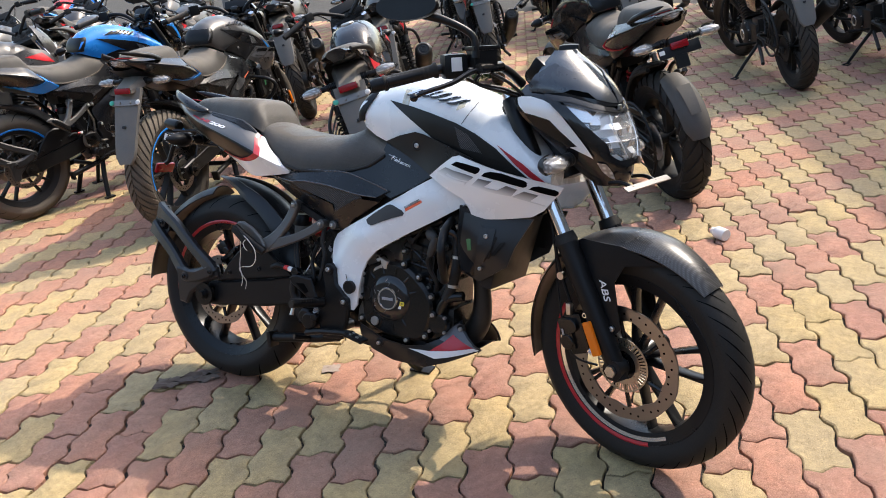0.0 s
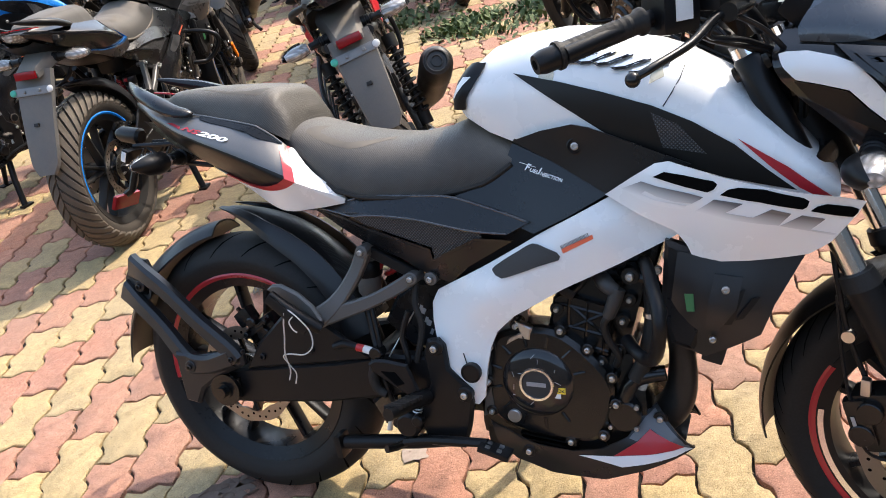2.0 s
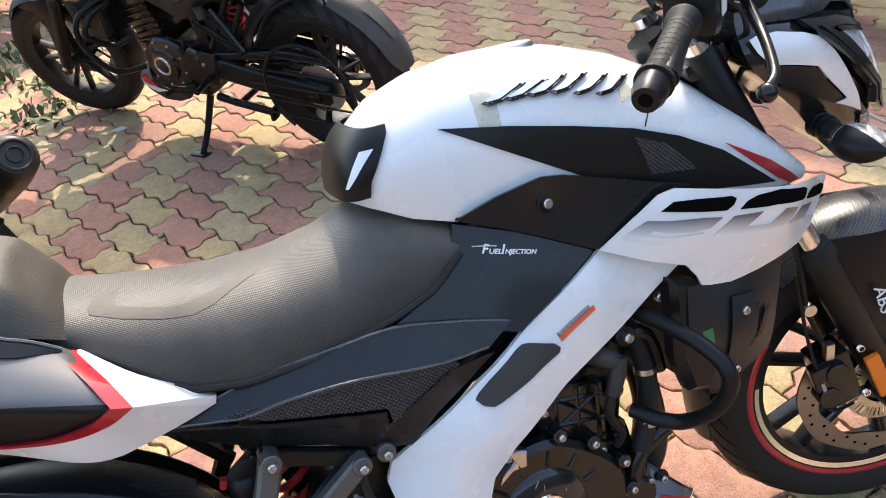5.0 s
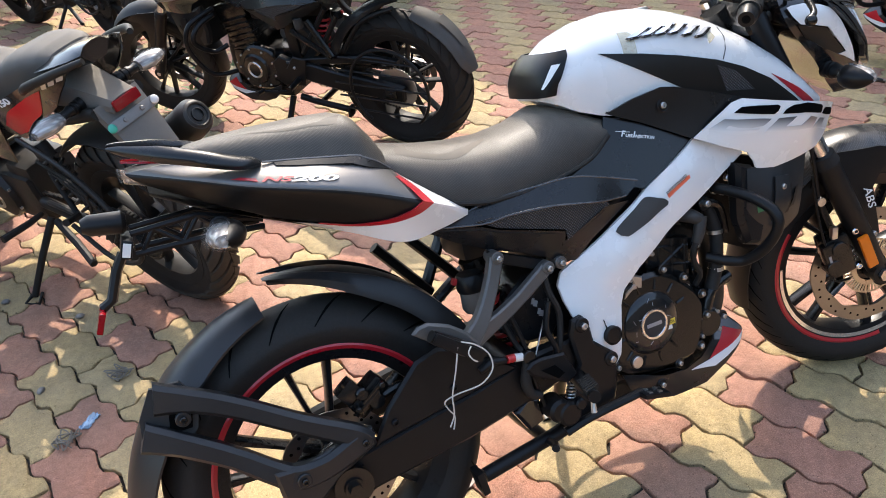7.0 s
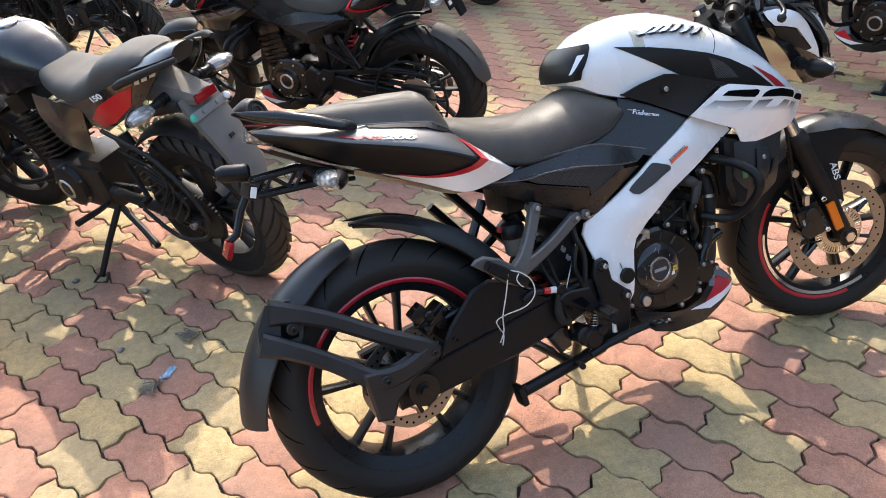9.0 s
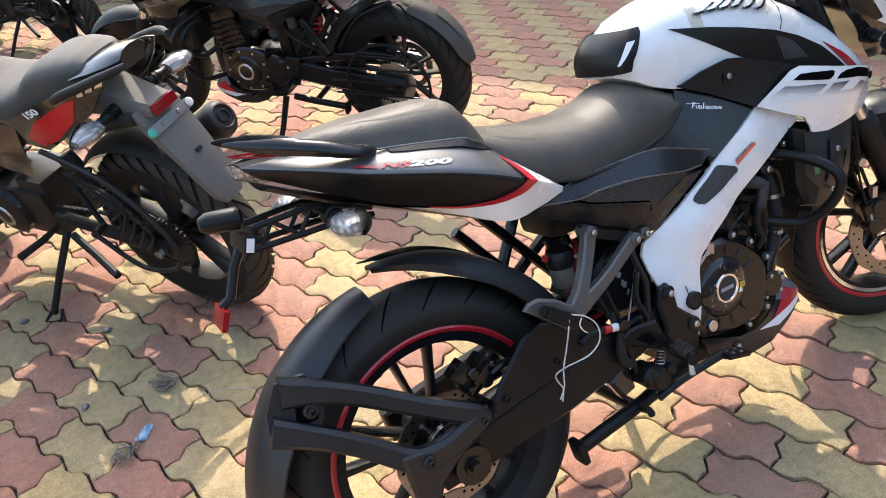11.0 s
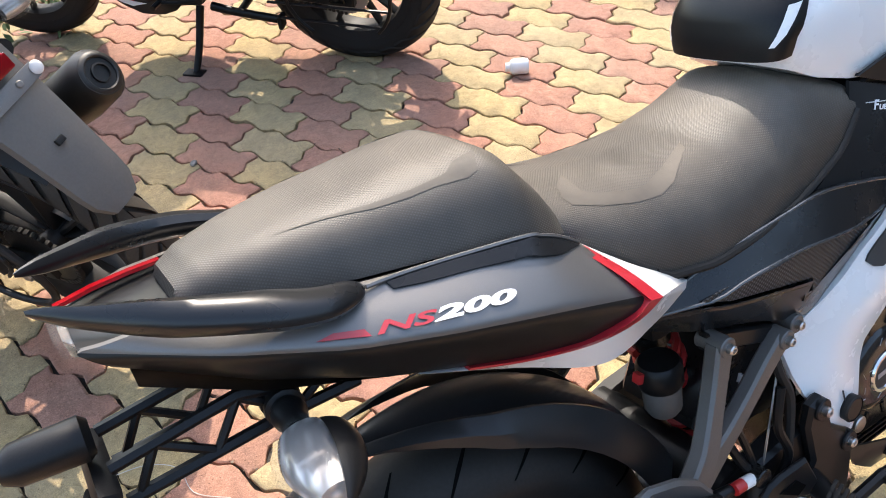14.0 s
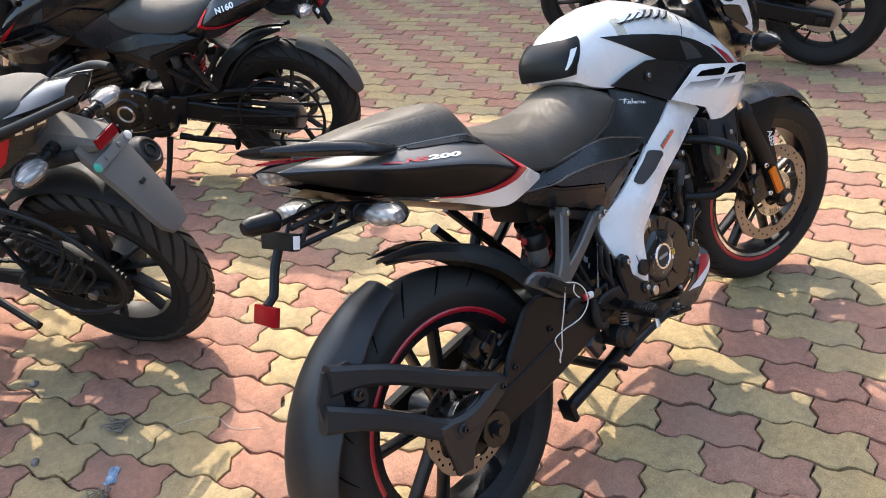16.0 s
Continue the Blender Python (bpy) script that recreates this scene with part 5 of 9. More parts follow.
    grille = [(0.325, 0.388), (0.392, 0.388), (0.478, 0.383), (0.590, 0.364), (0.598, 0.348), (0.503, 0.303), (0.500, 0.326), (0.42, 0.350), (0.367, 0.366)]
    band = [(0.235, 0.392), (0.259, 0.391), (0.335, 0.377), (0.367, 0.363), (0.497, 0.324), (0.498, 0.303), (0.586, 0.347), (0.650, 0.340), (0.562, 0.288), (0.524, 0.253), (0.488, 0.264), (0.423, 0.298), (0.350, 0.325), (0.293, 0.354)]
    band_v = plate_surface([(0.259, 0.391, -0.112), (0.335, 0.377, -0.138), (0.42, 0.347, -0.141), (0.497, 0.322, -0.141), (0.586, 0.345, -0.145), (0.634, 0.349, -0.135), (0.293, 0.354, -0.104), (0.35, 0.325, -0.110), (0.42, 0.299, -0.116), (0.49, 0.272, -0.120), (0.52, 0.264, -0.120), (0.555, 0.30, -0.130)])
    blade = [(0.235, 0.394), (0.313, 0.405), (0.374, 0.418), (0.466, 0.4195), (0.535, 0.4185), (0.600, 0.401), (0.682, 0.374), (0.640, 0.352), (0.580, 0.358), (0.478, 0.377), (0.392, 0.383), (0.338, 0.380)]
    blade_v = plate_surface([(0.313, 0.405, -0.114), (0.374, 0.418, -0.122), (0.466, 0.419, -0.126), (0.535, 0.418, -0.128), (0.60, 0.401, -0.128), (0.682, 0.374, -0.131), (0.338, 0.381, -0.138), (0.392, 0.384, -0.144), (0.478, 0.378, -0.148), (0.58, 0.358, -0.147), (0.64, 0.352, -0.138), (0.235, 0.394, -0.110)])
    grille_v = plate_surface([(0.331, 0.385, -0.137), (0.392, 0.384, -0.140), (0.478, 0.379, -0.144), (0.583, 0.360, -0.143), (0.592, 0.346, -0.142), (0.50, 0.299, -0.135), (0.367, 0.362, -0.136), (0.495, 0.322, -0.138)])
    for s in (-1, 1):
        vf = panel(lower, side_v, 0.004, 0.018, 0.004, -0.016)
        p = part("lower_side_cover", vf if s < 0 else mirror(vf), SATIN, bike, "satin black lower side cover")
        vf = panel(grille, grille_v, 0.002, 0.02, 0.0, 0.0)
        part("grille", vf if s < 0 else mirror(vf), GRILLE, p, "honeycomb black grille")
        vf = panel(band, band_v, 0.006, 0.016, 0.003, 0.0)
        part("lower_band", vf if s < 0 else mirror(vf), SIDEBLACK, p, "satin lower band")
        vf = panel(blade, blade_v, 0.006, 0.012, 0.006, 0.0)
        bl = part("blade", vf if s < 0 else mirror(vf), SIDEBLACK, p, "raised satin blade")
        if letters and s < 0:
            # paler grey beads paint the light line along the blade's edges
            for edge in ([(0.250, 0.3945), (0.313, 0.4035), (0.374, 0.4160), (0.466, 0.4175), (0.535, 0.4165), (0.600, 0.3995), (0.675, 0.3745)], [(0.250, 0.3925), (0.338, 0.3815), (0.392, 0.3845), (0.478, 0.3785), (0.580, 0.3595), (0.640, 0.3535)]):
                part("rolled_edge", tube([(u, blade_v(u, w) + 0.0010, w) for u, _, w in spline([(u, 0, w) for u, w in edge], 4)], 0.0022, 8), COWLGREY, bl, "pale grey bead painted as the blade's edge highlight")

        vf = prism([(0.500, 0.245), (0.545, 0.330), (0.650, 0.385), (0.720, 0.400), (0.700, 0.335), (0.630, 0.295), (0.560, 0.250)], -0.098, -0.088, 0.004)
        part("inner_cover", vf if s < 0 else mirror(vf), BLACK, p, "black inner cover beside the frame")

    # perimeter frame
    spar_v = plate_surface([(0.93, 0.36, -0.125), (0.83, 0.425, -0.118), (0.80, 0.36, -0.136), (0.70, 0.354, -0.122), (0.68, 0.30, -0.140), (0.60, 0.24, -0.142), (0.61, 0.298, -0.124), (0.485, 0.22, -0.105), (0.52, 0.25, -0.112), (0.53, 0.17, -0.132), (0.56, 0.09, -0.138), (0.566, 0.022, -0.130), (0.61, 0.163, -0.128), (0.73, 0.254, -0.126), (0.83, 0.303, -0.124), (0.90, 0.343, -0.122)])
    spar = [(0.935, 0.365), (0.90, 0.400), (0.835, 0.426), (0.815, 0.417), (0.699, 0.354), (0.605, 0.298), (0.520, 0.252), (0.492, 0.236), (0.480, 0.212), (0.483, 0.180), (0.491, 0.150), (0.508, 0.116), (0.547, 0.034), (0.557, 0.024), (0.569, 0.023), (0.582, 0.040), (0.592, 0.107), (0.599, 0.140), (0.612, 0.170), (0.648, 0.205), (0.734, 0.256), (0.830, 0.305), (0.902, 0.345)]
    if not letters:
        left_side(bike)
    for s in (-1, 1) if spars else ():
        vf = panel(spar, spar_v, 0.045, 0.018, 0.010, 0.004)
        p = part("frame_spar", vf if s < 0 else mirror(vf), SPAR, bike, "painted perimeter frame spar")
        pad = [(0.610, 0.2887), (0.6156, 0.2948), (0.6336, 0.3074), (0.6762, 0.3338), (0.6859, 0.3375), (0.6949, 0.3363), (0.7279, 0.3239), (0.7342, 0.317), (0.7314, 0.3106), (0.6976, 0.3004), (0.6393, 0.2777), (0.6296, 0.2753), (0.6169, 0.2798)]
        vf = panel(pad, spar_v, 0.004, 0.012, 0.0035, 0.0072)
        part("frame_pad", vf if s < 0 else mirror(vf), PADGREY, p, "dark grey rubber pad")
        if s < 0:
            part("barcode_label", panel([(0.7361, 0.3296), (0.7895, 0.3570), (0.7915, 0.3500), (0.739, 0.3220)], spar_v, 0.0008, 0.02, 0.0, 0.0045), LABEL_ORANGE, p, "orange label under a black barcode")
            bars = []
            for q in range(22):
                a = np.array((0.7340 + 0.0485 * q / 22, 0.3350 + 0.0250 * q / 22))
                b = a + np.array((0.0030, -0.0062))
                d = np.array((0.0013, 0.0007)) * (0.55 + 0.45 * (q * 7 % 3 == 0))
                bars.append(panel([a, a + d, b + d, b], spar_v, 0.0003, 0.05, 0.0, 0.0046))
            part("barcode_print", join(*bars), DARKINK, p)
            part("pivot_cap", disc(0.0185, -0.140, -0.151, (0.562, 0, 0.092), 24, 0.003), BLACK, p, "black rubber pivot cap")
            part("pivot_cap_rim", lathe([(0.0185, -0.145), (0.0195, -0.150), (0.017, -0.152)], 24, (0.562, 0, 0.092)), RUBBER, p)
            part("scratch", tube([(0.548, -0.1435, 0.128), (0.553, -0.1435, 0.108)], 0.0011, 5), DARKINK, p)

    # tank shroud; flat black panels paint the shade of its cut-outs
    shroud_v = plate_surface([(0.812, 0.424, -0.138), (0.907, 0.482, -0.164), (0.912, 0.460, -0.172), (0.974, 0.450, -0.186), (1.07, 0.430, -0.192), (1.05, 0.385, -0.184), (0.99, 0.400, -0.184), (0.87, 0.405, -0.156), (1.18, 0.410, -0.135), (0.953, 0.322, -0.150), (1.04, 0.335, -0.160), (1.13, 0.345, -0.145), (0.935, 0.360, -0.156)])
    shroud = [(0.812, 0.424), (0.854, 0.453), (0.892, 0.477), (0.913, 0.481), (0.995, 0.459), (1.078, 0.440), (1.150, 0.424), (1.184, 0.414), (1.174, 0.397), (1.140, 0.355), (1.112, 0.338), (1.035, 0.327), (0.952, 0.320), (0.939, 0.349), (0.922, 0.371), (0.870, 0.394)]
    holes = ([(0.890, 0.457), (0.907, 0.4654), (0.9366, 0.4618), (0.9644, 0.4566), (0.979, 0.4545), (0.9845, 0.450), (0.9801, 0.4425), (0.9704, 0.4375), (0.9408, 0.4438)],
             [(0.9886, 0.4342), (0.999, 0.4425), (1.014, 0.4462), (1.047, 0.4440), (1.100, 0.4285), (1.1075, 0.423), (1.105, 0.4145), (1.0987, 0.4114), (1.0403, 0.4256), (1.0256, 0.4274)],
             [(1.1097, 0.4077), (1.1184, 0.4138), (1.131, 0.4160), (1.1650, 0.4080), (1.1740, 0.4036), (1.1735, 0.3975), (1.1670, 0.3920), (1.1395, 0.3982)])
    marks = ([(0.8399, 0.4361), (0.8715, 0.4492), (0.8953, 0.4431), (0.9408, 0.4353), (0.9646, 0.4297), (0.9607, 0.4265), (0.9487, 0.4192), (0.9243, 0.420), (0.8951, 0.427), (0.878, 0.4345), (0.8713, 0.4296), (0.895, 0.4203), (0.9406, 0.4152), (0.9343, 0.4084), (0.899, 0.4116), (0.8733, 0.4187), (0.855, 0.428)],
             [(0.9802, 0.4271), (1.0202, 0.4223), (0.9958, 0.407), (1.0335, 0.4012), (1.0588, 0.4142), (1.0844, 0.4059), (1.0688, 0.3884), (1.0035, 0.3964), (0.9525, 0.4061)],
             [(1.0991, 0.402), (1.1306, 0.3933), (1.1114, 0.3783), (1.1471, 0.3679), (1.1416, 0.3662), (1.1003, 0.3793), (1.0707, 0.3874)])
    for s in (-1, 1):
        vf = panel(shroud, shroud_v, 0.005, 0.018, 0.005, 0.0)
        p = part("tank_shroud", vf if s < 0 else mirror(vf), WHITE, bike, "white tank shroud with slots painted black")
        for h in holes:
            vf = panel(h, shroud_v, 0.002, 0.02, 0.002, 0.0014)
            part("slot", vf if s < 0 else mirror(vf), PIT, p, "flat black panel painted as the shade in a slot")
        for h in marks:
            vf = panel(h, shroud_v, 0.0008, 0.02, 0.0, 0.0012)
            part("mark", vf if s < 0 else mirror(vf), FADEDECAL if letters else DARKDECAL, p, "fading grey lower half of the number 200")

    # seats
    rider = ([0.165, 0.20, 0.25, 0.30, 0.36, 0.43, 0.50, 0.55, 0.60, 0.655], [0.556, 0.552, 0.540, 0.529, 0.520, 0.516, 0.526, 0.545, 0.530, 0.500], [0.520, 0.505, 0.460, 0.424, 0.411, 0.410, 0.413, 0.420, 0.434, 0.472], [0.080, 0.098, 0.112, 0.120, 0.126, 0.125, 0.119, 0.112, 0.107, 0.096])
    pillion = ([-0.130, -0.126, -0.105, -0.06, 0.0, 0.10, 0.150, 0.166, 0.192, 0.208, 0.216], [0.602, 0.612, 0.621, 0.625, 0.626, 0.624, 0.620, 0.611, 0.572, 0.540, 0.520], [0.602, 0.599, 0.595, 0.586, 0.574, 0.557, 0.545, 0.538, 0.524, 0.514, 0.508], [0.034, 0.044, 0.056, 0.074, 0.091, 0.107, 0.109, 0.108, 0.101, 0.092, 0.084])

    def seat_z(spec, power, u, y):
        t, b, h = (np.interp(u, spec[0], q) for q in spec[1:])
        a = np.linspace(0, math.pi / 2, 60)
        zz = np.cos(a) ** (2 / power)
        yy = h * np.sin(a) ** (2 / power) * (1 - (0.20 if power > 3 else 0.0) * zz)
        return b + (t - b) * np.interp(abs(y), yy, zz)

    rs = part("rider_seat", seat_loft(*rider, n=48), SEAT, bike, "black textured rider seat")
    for s in (-1, 1):
        part("seat_piping", tube([(u, s * (np.interp(u, rider[0], rider[3]) + 0.001), np.interp(u, rider[0], rider[2]) + 0.003) for u in np.linspace(0.285, 0.645, 22)], 0.0048, 8), RUBBER, rs, "black piping along the seat edge")
    ps = part("passenger_seat", seat_loft(*pillion, n=72, power=4.4, taper=0.20), SEAT, bike, "black textured pillion seat")
    # smooth strips pressed into the woven covers
    for seat, spec, power, shape in (
            (rs, rider, 2.6, [(0.2594, 0.029), (0.2523, 0.063), (0.256, 0.0695), (0.2734, 0.075), (0.3089, 0.0805), (0.3238, 0.0800), (0.3592, 0.0675), (0.4088, 0.0464), (0.4050, 0.0576), (0.3520, 0.0885), (0.3279, 0.0945), (0.2927, 0.0918), (0.2569, 0.0875), (0.2280, 0.0796), (0.2255, 0.0699), (0.2355, 0.0497)]),
            (ps, pillion, 4.4, [(0.1486, 0.0584), (0.1337, 0.0604), (0.123, 0.0634), (0.1105, 0.0720), (0.1033, 0.0740), (0.0696, 0.0725), (0.0386, 0.0681), (-0.0471, 0.0474), (0.0362, 0.0721), (0.0663, 0.0773), (0.0911, 0.0795), (0.1026, 0.0813), (0.1245, 0.0829), (0.1360, 0.0800)])):
        v, f = panel(shape, lambda u, y: 0.0, 0.0, 0.008, 0.0)
        for k in (-1, 1):
            part("smooth_strip", (np.array([(u, k * y, seat_z(spec, power, u, y) + 0.0006) for u, _, y in v]), f), SEATTOP, seat, "smooth pressed strip")

    # tail
    ridge = [(-0.208, 0.604, -0.046), (-0.120, 0.578, -0.110), (-0.038, 0.549, -0.142), (0.039, 0.528, -0.162), (0.094, 0.512, -0.170), (0.165, 0.486, -0.170), (0.228, 0.458, -0.162)]
    top_line = [(0.203, 0.512, -0.117), (0.175, 0.535, -0.122), (0.144, 0.552, -0.124), (0.085, 0.562, -0.118), (0.020, 0.573, -0.112), (-0.060, 0.588, -0.101), (-0.150, 0.606, -0.068)]
    low_line = [(0.215, 0.444, -0.158), (0.165, 0.440, -0.148), (0.115, 0.443, -0.127), (0.050, 0.463, -0.112), (-0.012, 0.487, -0.102), (-0.100, 0.533, -0.088), (-0.190, 0.584, -0.052)]
    tail_v = plate_surface(ridge + top_line)
    # the red stripe and the white corner share their edge and fold along one line to the tip
    edge_a = [[(0.190, -0.117, 0.517), (0.211, -0.143, 0.488), (0.227, -0.1655, 0.4585)], [(0.227, -0.1655, 0.4585), (0.204, -0.162, 0.4470), (0.165, -0.150, 0.4410), (0.112, -0.128, 0.4445), (0.060, -0.115, 0.4600)]]
    edge_b = [[(0.208, -0.109, 0.507), (0.230, -0.140, 0.478), (0.246, -0.1610, 0.4500)], [(0.246, -0.1610, 0.4500), (0.217, -0.156, 0.4370), (0.172, -0.144, 0.4320), (0.114, -0.126, 0.4400), (0.058, -0.114, 0.4580)]]
    edge_c = [[(0.211, -0.104, 0.505), (0.256, -0.123, 0.464), (0.323, -0.117, 0.4110)], [(0.320, -0.117, 0.402), (0.262, -0.126, 0.3935), (0.190, -0.130, 0.3910), (0.105, -0.112, 0.4300), (0.020, -0.100, 0.4700)]]

    def tail_sections(t):
        """Upper and lower half of the tail's section: a soft ridge between the top edge and the lower edge."""
        def on(line):
            p = np.array([(a, c, b) for a, b, c in line])
            k = np.r_[0, np.cumsum(np.linalg.norm(np.diff(p, axis=0), axis=1))]
            return np.array([np.interp(t * k[-1], k, p[:, i]) for i in range(3)])

        a, b, c = on(top_line[::-1]), on(ridge), on(low_line[::-1])
        soft = 0.25 * (a + c) * 0.16 + b * (1 - 0.08)
        out = np.array((0, -0.0035, 0))
        upper = [a, a + (b - a) * 0.22 + out * 0.4, a + (b - a) * 0.50 + out, a + (b - a) * 0.74 + out * 0.8, a + (b - a) * 0.89 + out * 0.2, soft]
        lower = [soft, b + (c - b) * 0.10 + out * 0.2, b + (c - b) * 0.26 + out * 0.8, b + (c - b) * 0.52 + out, b + (c - b) * 0.80 + out * 0.6, c]
        return upper, lower

    def tail_shell(which):
        rings = []
        for t in np.linspace(0, 1, 26):
            r = spline(tail_sections(t)[which], 3)
            rings.append(list(r) + [q + (0, 0.006, 0) for q in r[::-1]])
        return loft(rings)

    def fold(inner, outer, lift):
        rings = []
        for a, b in zip(inner, outer):
            for q, r in zip(spline(a, 6), spline(b, 6)):
                rings.append([q + (0, -lift, 0), r + (0, -lift, 0), r + (0, 0.005, 0), q + (0, 0.005, 0)])
        return loft(rings)

    for s in (-1, 1):
        # white motorcycle: upper half carries the painted sheen, lower half stays dark
        vf = tail_shell(0)
        p = part("tail_cover", vf if s < 0 else mirror(vf), TAILTONE, bike, "satin black tail cover with red stripe")
        vf = tail_shell(1)
        part("lower_flank", vf if s < 0 else mirror(vf), SCOOPBLACK if letters else TAILTONE, p, "lower half of the tail cover")
        vf = fold(edge_a, edge_b, 0.0045)
        part("red_stripe", vf if s < 0 else mirror(vf), RED, p, "red chevron stripe")
        vf = fold(edge_b, edge_c, 0.0035)
        part("white_corner", vf if s < 0 else mirror(vf), WHITE, bike, "white tail corner panel")
        if letters:
            vf = panel([(0.012, 0.574), (0.060, 0.567), (0.100, 0.560), (0.144, 0.5525), (0.170, 0.538), (0.196, 0.517), (0.160, 0.531), (0.130, 0.545), (0.085, 0.554), (0.040, 0.563), (0.014, 0.569)], tail_v, 0.004, 0.012, 0.0, 0.0040)
            part("upper_edge", vf if s < 0 else mirror(vf), SATIN, p, "black upper edge strip")
            lip = spline([(-0.005, -0.1145, 0.5780), (0.030, -0.1135, 0.5725), (0.085, -0.1185, 0.5635), (0.142, -0.1245, 0.5535), (0.156, -0.1245, 0.5470), (0.176, -0.1225, 0.5355), (0.198, -0.1185, 0.5175)], 4)
            vf = tube(lip, 0.0021, 6)
            part("edge_lip", vf if s < 0 else mirror(vf), TAILTONE, p, "thin bright lip along the upper edge")
        # flat letters on the flank
        if s < 0 and letters:
            part("lettering", letters_on("NS", 0.0095, (-0.0190, 0.5530), -0.220, tail_v, 0.0052, 0.35, 3.85, 0.0002), RED, p, "red letters")
            part("lettering", letters_on("200", 0.0100, (0.0270, 0.5430), -0.220, tail_v, 0.0052, 0.28, 4.60, 0.0004), WHITEDECAL, p, "white number 200")
            part("letter_stripe", panel([(-0.060, 0.5655), (-0.042, 0.5600), (-0.022, 0.5535), (-0.024, 0.5585), (-0.046, 0.5650)], tail_v, 0.0006, 0.03, 0.0, 0.0050), RED, p)
        if s > 0 and mark:
            part("lettering", letters_on(mark, 0.026, (0.150, 0.500), -0.30, lambda u, w: -tail_v(u, w) + 0.003, 0.0, -0.2, -1.4, 0.0008), WHITEDECAL, p, "white model number")
            part("letter_stripe", mirror(panel([(0.010, 0.545), (0.040, 0.535), (0.052, 0.552), (0.022, 0.560)], tail_v, 0.0006, 0.03, 0.0, 0.0015)), RED, p)
        # grab rail
        rr = spline([(-0.006, -0.113, 0.578), (-0.016, -0.118, 0.581), (-0.045, -0.124, 0.588), (-0.090, -0.120, 0.605), (-0.140, -0.102, 0.621), (-0.185, -0.073, 0.634), (-0.222, -0.043, 0.646)], 5)
        rings = []
        for i, q in enumerate(rr):
            t = i / (len(rr) - 1)
            a = np.interp(t, [0, 0.06, 0.22, 0.45, 0.7, 0.9, 1], [0.0015, 0.0048, 0.0120, 0.0180, 0.0140, 0.007, 0.002])
            b = np.interp(t, [0, 0.06, 0.22, 0.45, 0.7, 0.9, 1], [0.0015, 0.0045, 0.0095, 0.0140, 0.0140, 0.008, 0.002])
            rings.append([q + np.array((0, math.cos(x) * a, math.sin(x) * b + 0.22 * a * math.cos(x))) for x in np.radians((-14, 10, 48, 90, 132, 170, 194, 236, 270, 304))])
        vf = loft(rings)
        part("grab_rail", vf if s < 0 else mirror(vf), SIDEBLACK if letters else BLACK, bike, "satin black grab rail")
    # tail top and lamp
    top = [[(u, -h * x, w + 0.004 * (1 - x * x)) for x in np.linspace(-1, 1, 9)] for u, h, w in ((0.205, 0.104, 0.500), (0.16, 0.116, 0.536), (0.09, 0.114, 0.555), (0.02, 0.108, 0.566), (-0.05, 0.100, 0.579), (-0.10, 0.088, 0.590), (-0.16, 0.066, 0.599), (-0.205, 0.048, 0.603))]
    part("tail_top", loft(top, closed=False), SATIN, bike, "black tail top")
    lampr = [[(u, v * h, w + z) for v, z in ((-1, 0.0), (-0.5, 0.001), (0, 0.002), (0.5, 0.001), (1, 0.0), (0.6, -0.018), (0, -0.022), (-0.6, -0.018))] for u, h, w in ((-0.140, 0.074, 0.584), (-0.160, 0.068, 0.589), (-0.184, 0.057, 0.596), (-0.204, 0.044, 0.603), (-0.218, 0.022, 0.608))]
    tl = part("tail_lamp", loft(lampr), CLEAR, bike, "clear and red tail lamp")
    part("lamp_reflector", loft([[np.array(q) * (1, 0.90, 1) + (0.006, 0, -0.003) for q in r] for r in lampr]), RIBBED, tl, "silvered lamp reflector")
    for s in (-1, 1):
        part("red_strip", loft([[(u, s * (y - 0.005), w), (u, s * (y - 0.004), w + 0.003), (u, s * (y + 0.004), w + 0.003), (u, s * (y + 0.005), w)] for u, y, w in ((-0.118, 0.060, 0.600), (-0.145, 0.050, 0.606), (-0.178, 0.036, 0.612), (-0.208, 0.014, 0.618))]), REDLENS, tl, "red lamp strip")
    under = [[(u, -h * x, w - 0.010 * (1 - x * x)) for x in np.linspace(-1, 1, 9)] for u, h, w in ((0.33, 0.100, 0.380), (0.20, 0.104, 0.385), (0.10, 0.100, 0.432), (0.0, 0.094, 0.476), (-0.10, 0.088, 0.522), (-0.18, 0.066, 0.566))]
    part("under_tail", loft(under, closed=False), BLACK, bike, "black under-tail tray")

    if fender:
        br = part("plate_bracket", join(rbox((-0.185, 0, 0.478), (0.085, 0.085, 0.038), 0.012, (0, 18, 0)), rbox((-0.226, 0, 0.452), (0.010, 0.190, 0.050), 0.004, (0, 24, 0)), prism([(-0.205, 0.452), (-0.232, 0.452), (-0.258, 0.380), (-0.246, 0.374)], -0.030, 0.030, 0.004)), BLACK, bike, "black plate bracket behind the tail")
        part("red_reflector", rbox((-0.232, 0, 0.474), (0.012, 0.078, 0.030), 0.004, (0, 20, 0)), REDLENS, br, "red reflector")
        part("white_tab", rbox((-0.234, 0.082, 0.458), (0.004, 0.024, 0.018), 0.001, (0, 24, 0)), PAPER, br)
    elif not guard_flap:
        # licence plate carrier
        for s in (-1, 1):
            y = 0.030 * s - 0.030
            car = part("plate_carrier", tube([(-0.02, y, 0.480), (-0.12, y, 0.515), (-0.225, y, 0.512)], 0.0055, 6), BLACK, bike, "black lattice plate carrier")
            part("carrier_rail", tube([(-0.02, y, 0.468), (-0.10, y, 0.475), (-0.225, y, 0.478)], 0.0055, 6), BLACK, car)
